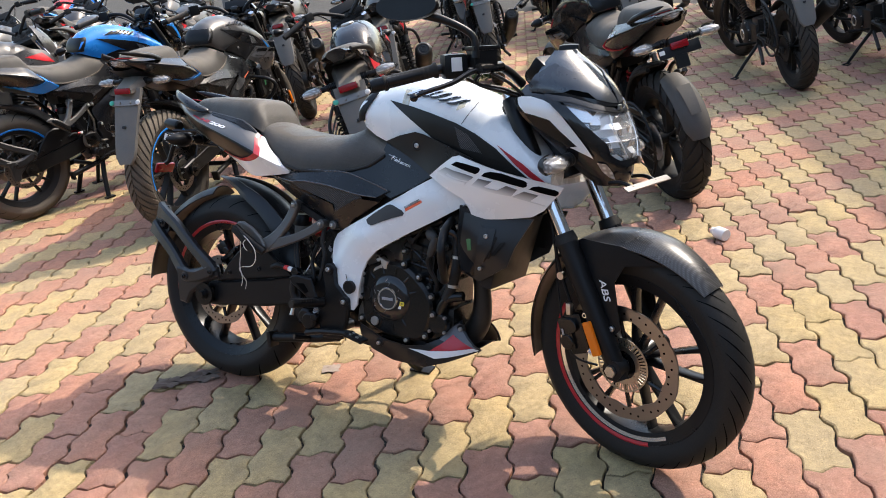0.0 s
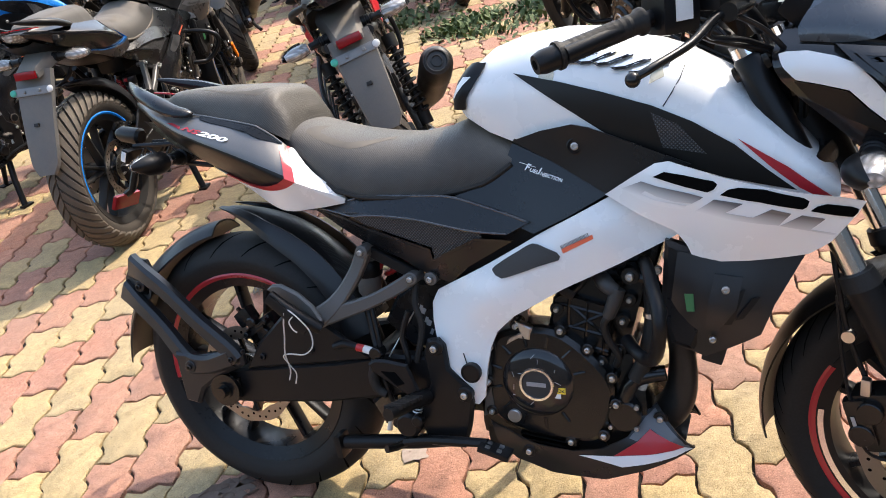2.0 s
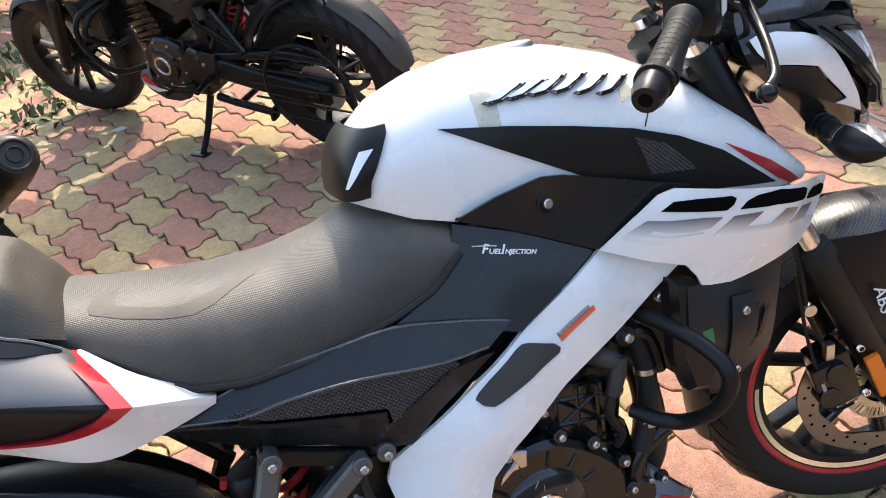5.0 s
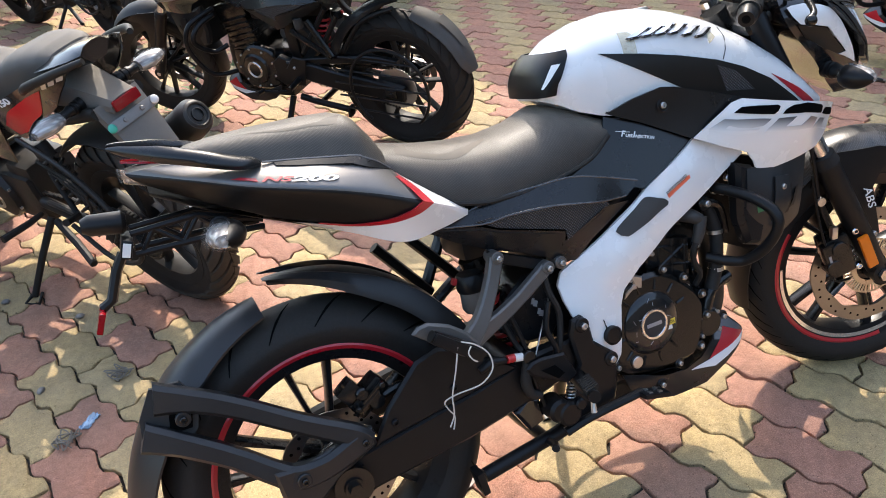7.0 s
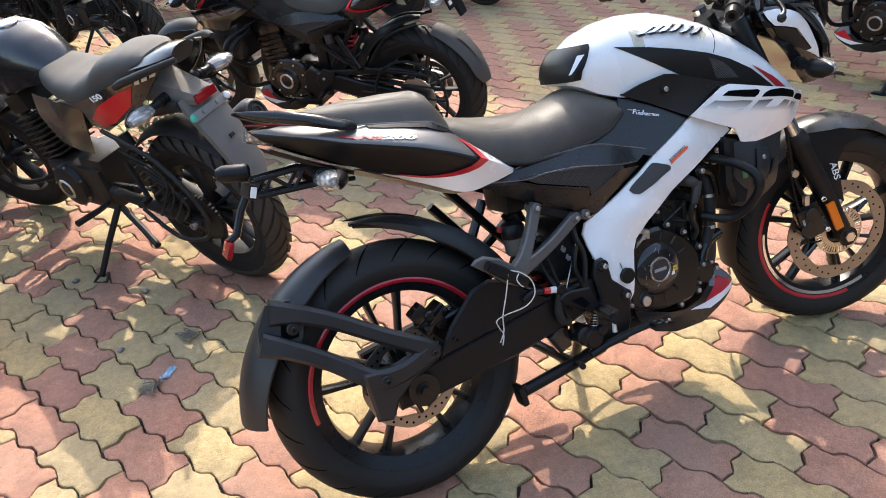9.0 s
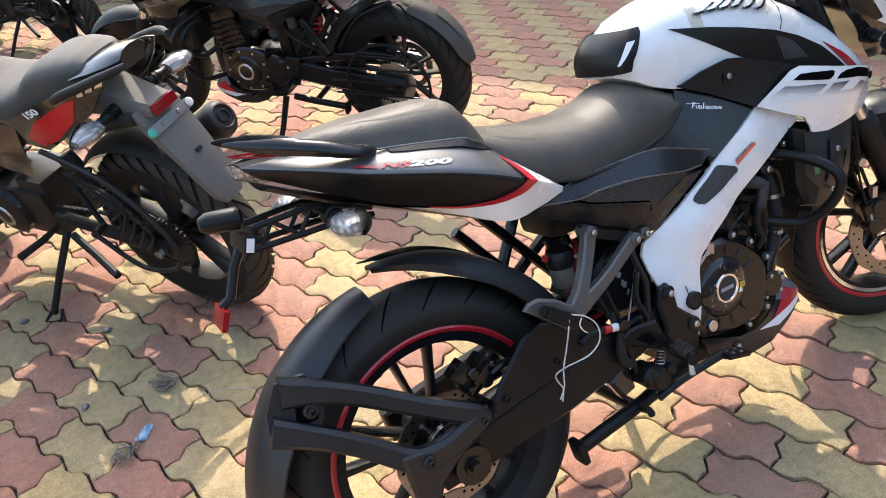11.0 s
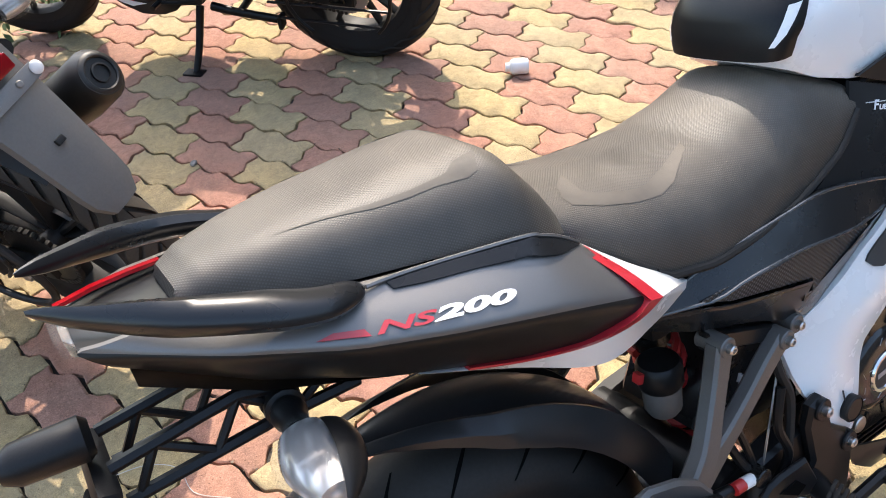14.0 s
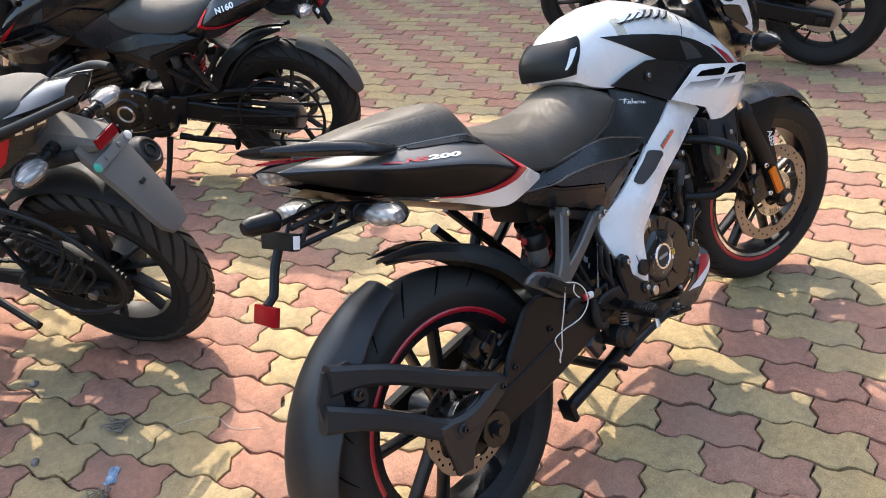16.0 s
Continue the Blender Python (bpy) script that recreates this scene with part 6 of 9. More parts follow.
            zig = [(-0.05, y, 0.490), (-0.08, y, 0.474), (-0.12, y, 0.513), (-0.15, y, 0.477), (-0.19, y, 0.512), (-0.215, y, 0.478)]
            for a, b in zip(zig, zig[1:]):
                part("lattice_bar", tube([a, b], 0.004, 6), BLACK, car)
        part("plate_mount", join(rbox((-0.236, -0.030, 0.492), (0.018, 0.105, 0.030), 0.004, (0, 20, 0)), tube([(-0.245, -0.030, 0.480), (-0.262, -0.030, 0.455), (-0.282, -0.030, 0.410), (-0.300, -0.030, 0.400)], 0.0085, 8)), BLACK, bike, "black plate mount")
        part("plate_lamp", tube([(-0.226, -0.030, 0.528), (-0.232, -0.030, 0.529), (-0.280, -0.030, 0.536), (-0.292, -0.030, 0.537)], [0.014, 0.019, 0.0175, 0.011], 16), BLACK, bike, "black plate lamp")
        part("sticker", rbox((-0.236, -0.084, 0.492), (0.012, 0.0016, 0.022), 0.0005, (0, 20, 0)), PAPER, bike, "small white sticker")
        part("rear_reflector", rbox((-0.306, -0.030, 0.385), (0.010, 0.075, 0.034), 0.003, (0, 24, 0)), REDLENS, bike, "red rear reflector")
    for s in (-1, 1):
        blinker(bike, (-0.190 if fender else -0.088, s * 0.045, 0.488), (-0.205 if fender else -0.100, s * 0.205, 0.488), scale=1.1 if fender else 1.0)

    # swingarm
    arm = [(-0.058, 0.026), (-0.050, -0.040), (0.050, -0.034), (0.240, -0.012), (0.40, 0.020), (0.52, 0.050), (0.52, 0.110), (0.385, 0.106), (0.262, 0.078), (0.050, 0.046)]
    for s in (-1, 1):
        vf = prism(arm, -0.135, -0.100, 0.006)
        p = part("swingarm", vf if s < 0 else mirror(vf), BLACK, bike, "black box swingarm")
        vf = prism([(-0.025, 0.020), (-0.025, -0.020), (0.028, -0.020), (0.028, 0.024)], -0.146, -0.132, 0.004)
        part("axle_block", vf if s < 0 else mirror(vf), ENGINE, p)
    part("rear_axle", join(disc(0.010, -0.172, 0.150, (0, 0, 0), 14), disc(0.036, -0.158, -0.146, (0, 0, 0), 28, 0.003), disc(0.018, -0.163, -0.156, (0, 0, 0), 20), disc(0.0125, -0.174, -0.160, (0, 0, 0), 6)), ENGINE, bike, "dark axle nut")
    part("chain_adjuster", tube([(-0.075, -0.118, 0.0), (-0.04, -0.118, 0.0)], 0.005, 8), STEEL, bike)
    part("cross_tube", tube([(0.36, -0.12, 0.075), (0.36, 0.12, 0.075)], 0.034, 16), BLACK, bike)
    gus = [(0.052, 0.046), (0.092, 0.110), (0.160, 0.176), (0.205, 0.188), (0.240, 0.176), (0.300, 0.135), (0.352, 0.098), (0.262, 0.080), (0.070, 0.050)]
    g = part("swingarm_guard", prism(gus, -0.142, -0.130, 0.005), BLACK, bike, "black swingarm guard plate")
    for q in ((0.220, -0.143, 0.105), (0.100, -0.143, 0.081)):
        part("screw", bolt(q, 0.009), BLACK, g)
    if fender:
        rf = part("rear_mudguard", arc_guard((0, 0, 0), 108, 168, [0.345, 0.352, 0.356, 0.354], [0.054, 0.062, 0.066, 0.067, 0.067, 0.066, 0.063, 0.040], 24, 0.034, 0.004), FENDERGREY, bike, "dusty grey rear mudguard")
        inset = []
        for r_ in np.linspace(0, 1, 6):
            a = radians(126 + 24 * r_)
            inset.append([(0.3595 * math.cos(a), y, 0.3595 * math.sin(a)) for y in np.linspace(-0.032 + 0.008 * r_, 0.032 - 0.008 * r_, 5)])
        part("fender_inset", loft(inset, closed=False), FENDERGREY, rf, "raised grey panel on the mudguard")
        part("mudguard_arm", join(tube([(-0.05, -0.08, 0.355), (0.10, -0.10, 0.30), (0.22, -0.10, 0.16)], 0.010, 8, 4), tube([(-0.05, 0.08, 0.355), (0.10, 0.10, 0.30), (0.22, 0.10, 0.16)], 0.010, 8, 4)), BLACK, rf)
    if saree_guard:
        ring = [(0.185 * math.cos(a) - 0.01, 0.165, 0.185 * math.sin(a) + 0.03) for a in np.linspace(-0.9, 4.0, 26)]
        sg = part("leg_guard", tube(ring, 0.007, 8), BLACK, bike, "black tube guard beside the rear wheel")
        for q in range(5):
            w = -0.09 + 0.06 * q
            h = math.sqrt(max(0.0, 0.185 ** 2 - (w - 0.03) ** 2))
            part("guard_rod", tube([(-0.01 - h, 0.165, w), (-0.01 + h + 0.08, 0.160, w + 0.02)], 0.0045, 6), BLACK, sg)
    if guard_flap:
        tail_flap(bike, (-0.165, 0.47), (-0.335, 0.135), 0.085, (0.06, 0.52))
    # rear tyre hugger on its arms
    if hugger:
        hug = part("tyre_hugger", arc_guard((0, 0, 0), 101, 180, [0.342, 0.346, 0.356, 0.371], [0.050, 0.080, 0.088, 0.080], 24, 0.034, 0.004), HUGGER, bike, "black tyre hugger")
        hv = plate_surface([(-0.30, 0.19, -0.086), (-0.22, 0.25, -0.094), (-0.12, 0.12, -0.122), (-0.05, 0.03, -0.142), (0.05, 0.05, -0.142), (-0.10, 0.02, -0.138), (-0.2, 0.15, -0.110)])
        part("hugger_arm", swept_bar([(-0.268, -0.084, 0.246), (-0.215, -0.104, 0.232), (-0.150, -0.118, 0.200), (-0.060, -0.136, 0.142), (0.020, -0.150, 0.094), (0.040, -0.152, 0.072)], [0.056, 0.040, 0.036, 0.035, 0.040, 0.044], 0.030, 6, 0.5), HUGGER, hug, "black hugger arm")
        part("hugger_arm", swept_bar([(-0.300, -0.084, 0.188), (-0.245, -0.104, 0.162), (-0.175, -0.120, 0.116), (-0.118, -0.136, 0.070), (-0.085, -0.145, 0.052), (-0.030, -0.150, 0.056), (0.030, -0.152, 0.078)], [0.052, 0.040, 0.037, 0.040, 0.048, 0.042, 0.044], 0.030, 6, 0.5), HUGGER, hug, "black hugger arm")
        part("hugger_foot", prism([(-0.122, 0.076), (-0.060, 0.074), (0.010, 0.090), (0.056, 0.094), (0.058, 0.062), (-0.016, 0.026), (-0.058, -0.004), (-0.078, -0.042), (-0.112, -0.036), (-0.120, 0.036)], -0.158, -0.138, 0.006), HUGGER, hug, "moulded plate of the hugger over the axle block")
        part("hugger_bridge", panel([(-0.305, 0.160), (-0.298, 0.215), (-0.270, 0.262), (-0.222, 0.262), (-0.200, 0.232), (-0.214, 0.180), (-0.250, 0.146)], hv, 0.034, 0.03, 0.012, -0.002), HUGGER, hug, "moulded bridge between the arms")
        # no hollow here: a black panel paints its shade
        part("bridge_recess", panel([(-0.258, 0.182), (-0.250, 0.224), (-0.226, 0.232), (-0.214, 0.216), (-0.222, 0.184)], hv, 0.003, 0.03, 0.003, 0.0), PIT, hug, "flat black panel painted as the shade between the arms")
        for q in ((-0.078, -0.166, 0.050), (0.036, -0.167, 0.078), (-0.232, -0.114, 0.206)):
            part("screw_boss", disc(0.013, q[1] + 0.010, q[1] + 0.001, (q[0], 0, q[2])), HUGGER, hug)
            part("screw", bolt(q, 0.008), ENGINE, hug)
    inner = part("inner_hugger", arc_guard((0, 0, 0), 96, 24, [0.369, 0.360, 0.352, 0.345], [0.016, 0.066, 0.076, 0.074], 22, 0.036, 0.004), HUGGER, bike, "black inner mudguard")
    part("carbon_patch", arc_guard((0, 0, 0), 66, 26, [0.3575, 0.3535, 0.3475], [0.050, 0.066, 0.068], 16, 0.034, 0.002), CARBON, inner, "carbon-look patch")
    for s in (-1, 1):
        rings = []
        for t in np.linspace(0, 1, 18):
            a = radians(97 - 76 * t)
            ro = np.interp(t, [0, 0.3, 0.7, 1], [0.374, 0.360, 0.350, 0.343])
            ri = ro - np.interp(t, [0, 0.15, 0.4, 1], [0.003, 0.020, 0.040, 0.052])
            vo, vi = np.interp(t, [0, 0.3, 1], [0.022, 0.062, 0.066]), np.interp(t, [0, 0.3, 1], [0.030, 0.078, 0.088])
            rings.append([(r * math.cos(a), s * v, r * math.sin(a)) for r, v in ((ro, vo), ((ro + ri) / 2, (vo + vi) / 2 + 0.007), (ri, vi), (ri, vi - 0.004), ((ro + ri) / 2, (vo + vi) / 2 + 0.002), (ro, vo - 0.004))])
        part("hugger_side", loft(rings), HUGGER, inner, "curved skirt of the inner mudguard")

    # rear caliper
    part("rear_caliper", join(rbox((0.075, -0.085, 0.125), (0.078, 0.044, 0.040), 0.012, (0, -35, 0)), rbox((0.040, -0.100, 0.150), (0.040, 0.030, 0.035), 0.008, (0, -35, 0)), disc(0.015, -0.08, -0.115, (0.085, 0, 0.118)), disc(0.012, -0.10, -0.121, (0.060, 0, 0.142), 14, 0.003), disc(0.006, -0.10, -0.124, (0.048, 0, 0.116), 6), disc(0.006, -0.10, -0.124, (0.098, 0, 0.148), 6), rbox((0.066, -0.113, 0.122), (0.060, 0.010, 0.008), 0.002, (0, -35, 0)), rbox((0.078, -0.113, 0.138), (0.050, 0.010, 0.007), 0.002, (0, -35, 0)), tube([(0.035, -0.108, 0.160), (0.028, -0.112, 0.172)], 0.005, 8), tube([(0.10, -0.10, 0.12), (0.14, -0.105, 0.13), (0.17, -0.10, 0.11)], 0.008, 8, 4)), ENGINE, bike, "dark rear brake caliper")

    # grey footrest bracket and pillion peg
    pb = part("pillion_bracket", join(swept_bar([(0.354, -0.126, 0.312), (0.338, -0.130, 0.276), (0.316, -0.138, 0.240), (0.292, -0.148, 0.210), (0.262, -0.156, 0.186)], [0.028, 0.026, 0.027, 0.032, 0.040], 0.022, 5, 0.35), swept_bar([(0.452, -0.126, 0.264), (0.420, -0.128, 0.244), (0.378, -0.134, 0.222), (0.332, -0.142, 0.204), (0.290, -0.150, 0.192), (0.258, -0.156, 0.182)], [0.026, 0.026, 0.025, 0.027, 0.034, 0.040], 0.020, 5, 0.35)), CASTGREY, bike, "grey cast pillion footrest bracket")
    part("bracket_bridge", prism([(0.346, 0.326), (0.460, 0.274), (0.452, 0.254), (0.342, 0.304)], -0.120, -0.104, 0.003), BLACK, pb, "black bridge")
    part("heel_plate", prism([(0.156, 0.240), (0.168, 0.250), (0.188, 0.252), (0.226, 0.236), (0.256, 0.212), (0.274, 0.184), (0.264, 0.160), (0.236, 0.172), (0.196, 0.208)], -0.176, -0.164, 0.004), CASTGREY, bike, "grey heel plate")
    part("pillion_footrest", join(tube([(0.180, -0.198, 0.238), (0.222, -0.196, 0.206), (0.272, -0.178, 0.168)], [0.011, 0.014, 0.012], 10, 4), rbox((0.222, -0.212, 0.206), (0.10, 0.006, 0.020), 0.002, (0, 38, 0))), BLACK, bike, "folded black pillion footrest")
    for q in ((0.354, -0.142, 0.312), (0.452, -0.142, 0.264), (0.486, -0.130, 0.262)):
        part("screw", bolt(q, 0.0075, -1, 0.006), STEEL, bike, "bare steel screw")
        part("screw_boss", disc(0.0125, q[1] + 0.04, q[1] + 0.003, (q[0], 0, q[2])), CASTGREY, bike)
    # pillion footrest bracket of the other side
    part("pillion_bracket", join(tube([(0.350, 0.128, 0.308), (0.262, 0.128, 0.150)], 0.013, 8), tube([(0.443, 0.128, 0.259), (0.265, 0.128, 0.145)], 0.013, 8)), ENGINE, bike, "black pillion footrest bracket")

    # rear shock
    p0, p1 = np.array((0.420, -0.012, 0.075)), np.array((0.352, -0.012, 0.290))
    sh = part("rear_shock", join(tube([p0, p1], 0.014, 14), tube([p0 + (p1 - p0) * 0.88, p1], 0.026, 14), tube([p0, p0 + (p1 - p0) * 0.1], 0.026, 14)), ENGINE, bike, "rear shock absorber with red spring")
    part("spring", coil(p0 + (p1 - p0) * 0.10, p0 + (p1 - p0) * 0.88, 0.028, 0.0058, 7), SPRING, sh, "red coil spring")
    can = part("fluid_reservoir", tube([(0.322, -0.060, 0.200), (0.322, -0.060, 0.208), (0.323, -0.060, 0.238), (0.323, -0.060, 0.244)], [0.018, 0.023, 0.024, 0.024], 18), DUSTY_GREY, bike, "grey fluid reservoir with a black cap")
    part("cap", tube([(0.323, -0.060, 0.242), (0.323, -0.060, 0.246), (0.324, -0.060, 0.270), (0.324, -0.060, 0.276)], [0.026, 0.028, 0.028, 0.024], 20), BLACK, can, "black screw cap")
    for u, w in ((0.292, 0.268), (0.350, 0.262)):
        part("hose_clip", rbox((u, -0.058, w), (0.008, 0.012, 0.013), 0.002, (0, 20, 0)), SPRING, can, "small red clip")
    part("inner_mud_flap", prism([(0.355, 0.150), (0.385, 0.205), (0.430, 0.240), (0.500, 0.240), (0.515, 0.150), (0.470, 0.095), (0.410, 0.100)], -0.075, 0.060, 0.008), SATIN, bike, "black inner splash guard")
    for q in range(5):
        part("worn_mark", rbox((0.438 + 0.005 * q, -0.0757, 0.185 - 0.012 * q + 0.006 * (q % 2)), (0.006 + 0.003 * (q % 2), 0.0008, 0.012), 0.0002, (0, 25, 0)), GREYDECAL, bike)
    part("brake_hose", tube([(0.452, -0.110, 0.262), (0.450, -0.125, 0.215), (0.462, -0.130, 0.165), (0.448, -0.135, 0.098)], 0.0065, 8, 6), RUBBER, bike)
    part("return_wire", tube([(0.455, -0.120, 0.210), (0.425, -0.130, 0.160), (0.393, -0.140, 0.106)], 0.0016, 6), STEEL, bike)
    part("brake_hose", tube([(0.346, -0.120, 0.190), (0.362, -0.135, 0.135), (0.372, -0.145, 0.118)], 0.006, 8, 5), BLACK, bike)
    part("banjo_joint", disc(0.013, -0.135, -0.160, (0.372, 0, 0.116), 16), ENGINE, bike)
    part("master_hose", tube([(0.372, -0.150, 0.110), (0.360, -0.150, 0.068), (0.366, -0.150, 0.040), (0.385, -0.150, 0.030)], [0.010, 0.011, 0.010, 0.008], 10, 5), RUBBER, bike)
    part("tube_brace", join(tube([(0.20, 0.115, 0.33), (0.30, 0.115, 0.20)], 0.012, 8), tube([(0.25, 0.115, 0.36), (0.42, 0.115, 0.15)], 0.012, 8)), BLACK, bike)
    part("brake_hose", tube([(0.44, -0.135, 0.20), (0.425, -0.140, 0.15), (0.435, -0.145, 0.10), (0.40, -0.140, 0.055)], 0.006, 8, 6), BLACK, bike)
    part("brake_hose", tube([(0.36, -0.130, 0.20), (0.375, -0.140, 0.13), (0.380, -0.145, 0.06), (0.395, -0.140, 0.0)], 0.005, 8, 6), BLACK, bike)
    part("brake_switch", tube([(0.275, -0.145, 0.118), (0.300, -0.145, 0.128), (0.345, -0.145, 0.118)], [0.007, 0.009, 0.006], 10), BLACK, bike)
    part("red_connector", tube([(0.330, -0.150, 0.124), (0.345, -0.150, 0.122)], 0.0078, 10), SPRING, bike, "red plastic connector")
    part("white_connector", tube([(0.345, -0.150, 0.122), (0.362, -0.150, 0.118)], 0.0078, 10), PAPER, bike, "white plastic connector")

    # rider footrest plate, pedal and reservoir
    plate = [(0.478, 0.150), (0.500, 0.154), (0.512, 0.140), (0.518, 0.095), (0.556, 0.060), (0.562, 0.030), (0.554, -0.020), (0.540, -0.066), (0.470, -0.070), (0.440, 0.000), (0.478, 0.060), (0.468, 0.120)]
    fp = part("footrest_plate", prism(plate, -0.150, -0.132, 0.005), BLACK, bike, "black footrest plate")
    for q in ((0.495, -0.158, 0.137), (0.548, -0.156, 0.048)):
        part("screw_boss", disc(0.015, -0.140, -0.154, (q[0], 0, q[2])), BLACK, fp)
        part("screw", bolt(q, 0.009), STEEL, fp)
    part("heel_guard", prism([(0.358, 0.098), (0.372, 0.108), (0.393, 0.110), (0.441, 0.104), (0.462, 0.053), (0.439, 0.040), (0.367, 0.082)], -0.168, -0.158, 0.004), BLACK, bike, "black heel guard")
    part("heel_guard_slot", prism([(0.386, 0.087), (0.416, 0.088), (0.434, 0.066), (0.419, 0.059)], -0.1695, -0.166, 0.0008), PIT, bike)
    peg = part("footrest", tube([(0.470, -0.150, 0.036), (0.455, -0.190, 0.040), (0.440, -0.255, 0.046)], [0.016, 0.014, 0.012], 12), BLACK, bike, "black rubber footrest")
    for q in range(7):
        t = 0.35 + 0.085 * q
        a = np.array((0.470, -0.150, 0.036)) * (1 - t) + np.array((0.440, -0.255, 0.046)) * t
        part("footrest_rib", rbox(a + (0, 0, 0.010), (0.034, 0.005, 0.008), 0.0015, (0, 0, 16)), RUBBER, peg)
    part("bank_pin", tube([(0.440, -0.245, 0.034), (0.437, -0.249, 0.014)], [0.0045, 0.006], 8), STEEL, peg, "bright bank angle pin")
    part("brake_pedal", join(tube([(0.420, -0.160, -0.060), (0.480, -0.165, -0.046), (0.595, -0.172, -0.034)], [0.010, 0.009, 0.009], 8, 3), rbox((0.612, -0.182, -0.040), (0.060, 0.036, 0.010), 0.003, (0, 14, 0)), disc(0.026, -0.130, -0.172, (0.432, 0, -0.022), 20, 0.006)), BLACK, bike, "black brake pedal")
    part("pivot_cover", prism([(0.335, -0.002), (0.365, 0.024), (0.392, 0.014), (0.398, -0.040), (0.362, -0.050)], -0.130, -0.100, 0.008), GLOSS, bike, "gloss black pivot cover")
    for i in range(2):
        for j in range(2):
            part("pedal_stud", rbox((0.600 + 0.022 * i, -0.190 + 0.016 * j, -0.032 - 0.005 * i), (0.009, 0.007, 0.006), 0.001, (0, 14, 0)), STEEL, bike)
    part("pedal_spring", coil((0.455, -0.150, 0.030), (0.440, -0.150, -0.020), 0.009, 0.0018, 8), STEEL, bike)
    part("fluid_cap", join(disc(0.024, -0.120, -0.168, (0.415, 0, -0.012), 20, 0.006), disc(0.012, -0.160, -0.176, (0.455, 0, -0.008), 14, 0.003)), BLACK, bike)

    # folded centre stand
    for s in (-1, 1):
        y = s * 0.110
        st = part("centre_stand_leg", join(tube([(0.500, y, -0.070), (0.420, y, -0.088), (0.256, y, -0.112)], [0.016, 0.015, 0.015], 10), rbox((0.245, y, -0.118), (0.016, 0.040, 0.050), 0.006, (0, -8, 0))), BLACK, bike, "folded black centre stand")
    part("centre_stand_bar", tube([(0.400, -0.11, -0.092), (0.400, 0.11, -0.092)], 0.013, 10), BLACK, bike)
    part("stand_tang", tube([(0.400, -0.11, -0.092), (0.395, -0.155, -0.080), (0.385, -0.175, -0.075)], 0.008, 8), BLACK, bike)
    if lean < 2:
        for s in (-1, 1):
            part("centre_stand", join(tube([(0.47, s * 0.10, -0.06), (0.43, s * 0.13, -0.18), (0.40, s * 0.165, -0.300)], 0.015, 10), rbox((0.405, s * 0.17, -0.302), (0.06, 0.035, 0.010), 0.003)), BLACK, bike, "black centre stand on the ground")
    # side stand on the far side, holding the lean
    stand_w = 0.236 * math.tan(radians(lean)) - 0.306 / math.cos(radians(lean)) + 0.001
    part("side_stand", join(tube([(0.560, 0.095, -0.080), (0.575, 0.170, -0.200), (0.585, 0.232, stand_w)], [0.015, 0.013, 0.012], 10, 3), rbox((0.590, 0.236, stand_w + 0.003), (0.075, 0.045, 0.008), 0.003, (lean, 0, 0))), BLACK, bike, "black side stand")

    # engine
    eng = part("engine", join(rbox((0.700, 0, 0.030), (0.30, 0.17, 0.20), 0.03), rbox((0.560, 0, 0.060), (0.12, 0.15, 0.18), 0.03), rbox((0.80, 0, 0.0), (0.14, 0.16, 0.12), 0.03)), ENGINE, bike, "black liquid-cooled engine")
    cover = [(0.592, 0.143), (0.640, 0.168), (0.700, 0.172), (0.745, 0.152), (0.800, 0.100), (0.815, 0.050), (0.790, -0.030), (0.740, -0.044), (0.660, -0.040), (0.593, -0.012), (0.580, 0.060)]
    cc = part("clutch_cover", prism(cover, -0.112, -0.080, 0.008, 3), ENGINE, eng, "black clutch cover")
    part("round_cover", lathe([(0.0001, -0.122), (0.030, -0.122), (0.046, -0.1205), (0.062, -0.117), (0.068, -0.111), (0.070, -0.100)], 48, (0.677, 0, 0.069)), GLOSS, cc, "round gloss cover")
    rnd = random.Random(9)
    for q in range(9 if letters else 0):
        a, r = rnd.uniform(0, 6.28), rnd.uniform(0.038, 0.052)
        b = a + rnd.uniform(-0.25, 0.25)
        r2 = r + rnd.uniform(-0.012, 0.010)
        part("scratch", tube([(0.677 + r * math.cos(a), -0.1213 + (r - 0.04) * 0.15, 0.069 + r * math.sin(a)), (0.677 + r2 * math.cos(b), -0.1213 + (r2 - 0.04) * 0.15, 0.069 + r2 * math.sin(b))], 0.0006, 4), GREYDECAL, cc)
    for q in range(11 if letters else 0):
        a = radians(18 + 29 * q)
        part("cover_fin", tube([(0.677 + r * math.cos(a), -0.112, 0.069 + r * math.sin(a)) for r in (0.071, 0.092)], [0.0035, 0.0025], 6), ENGINE, cc)
    part("badge_ring", lathe([(0.026, -0.1222), (0.0275, -0.1250), (0.0315, -0.1250), (0.033, -0.1222)], 40, (0.677, 0, 0.069)), CHROME, cc, "bright badge ring")
    part("badge_disc", disc(0.0262, -0.121, -0.1232, (0.677, 0, 0.069), 32, 0.001), DARKINK, cc)
    part("badge_bar", rbox((0.677, -0.1236, 0.069), (0.036, 0.001, 0.008), 0.0003), GREYDECAL, cc, "plain grey name bar")
    part("ok_label", rbox((0.722, -0.1205, 0.060), (0.016, 0.001, 0.012), 0.0003), YELLOW, cc, "yellow inspection label")
    part("lettering", lettering("OK", 0.009, (0.7155, -0.1213, 0.057), (1, 0, 0), (0, 0, 1), 0.0002), DARKINK, cc)
    part("white_label", rbox((0.716, -0.1205, 0.049), (0.011, 0.001, 0.009), 0.0003), PAPER, cc)
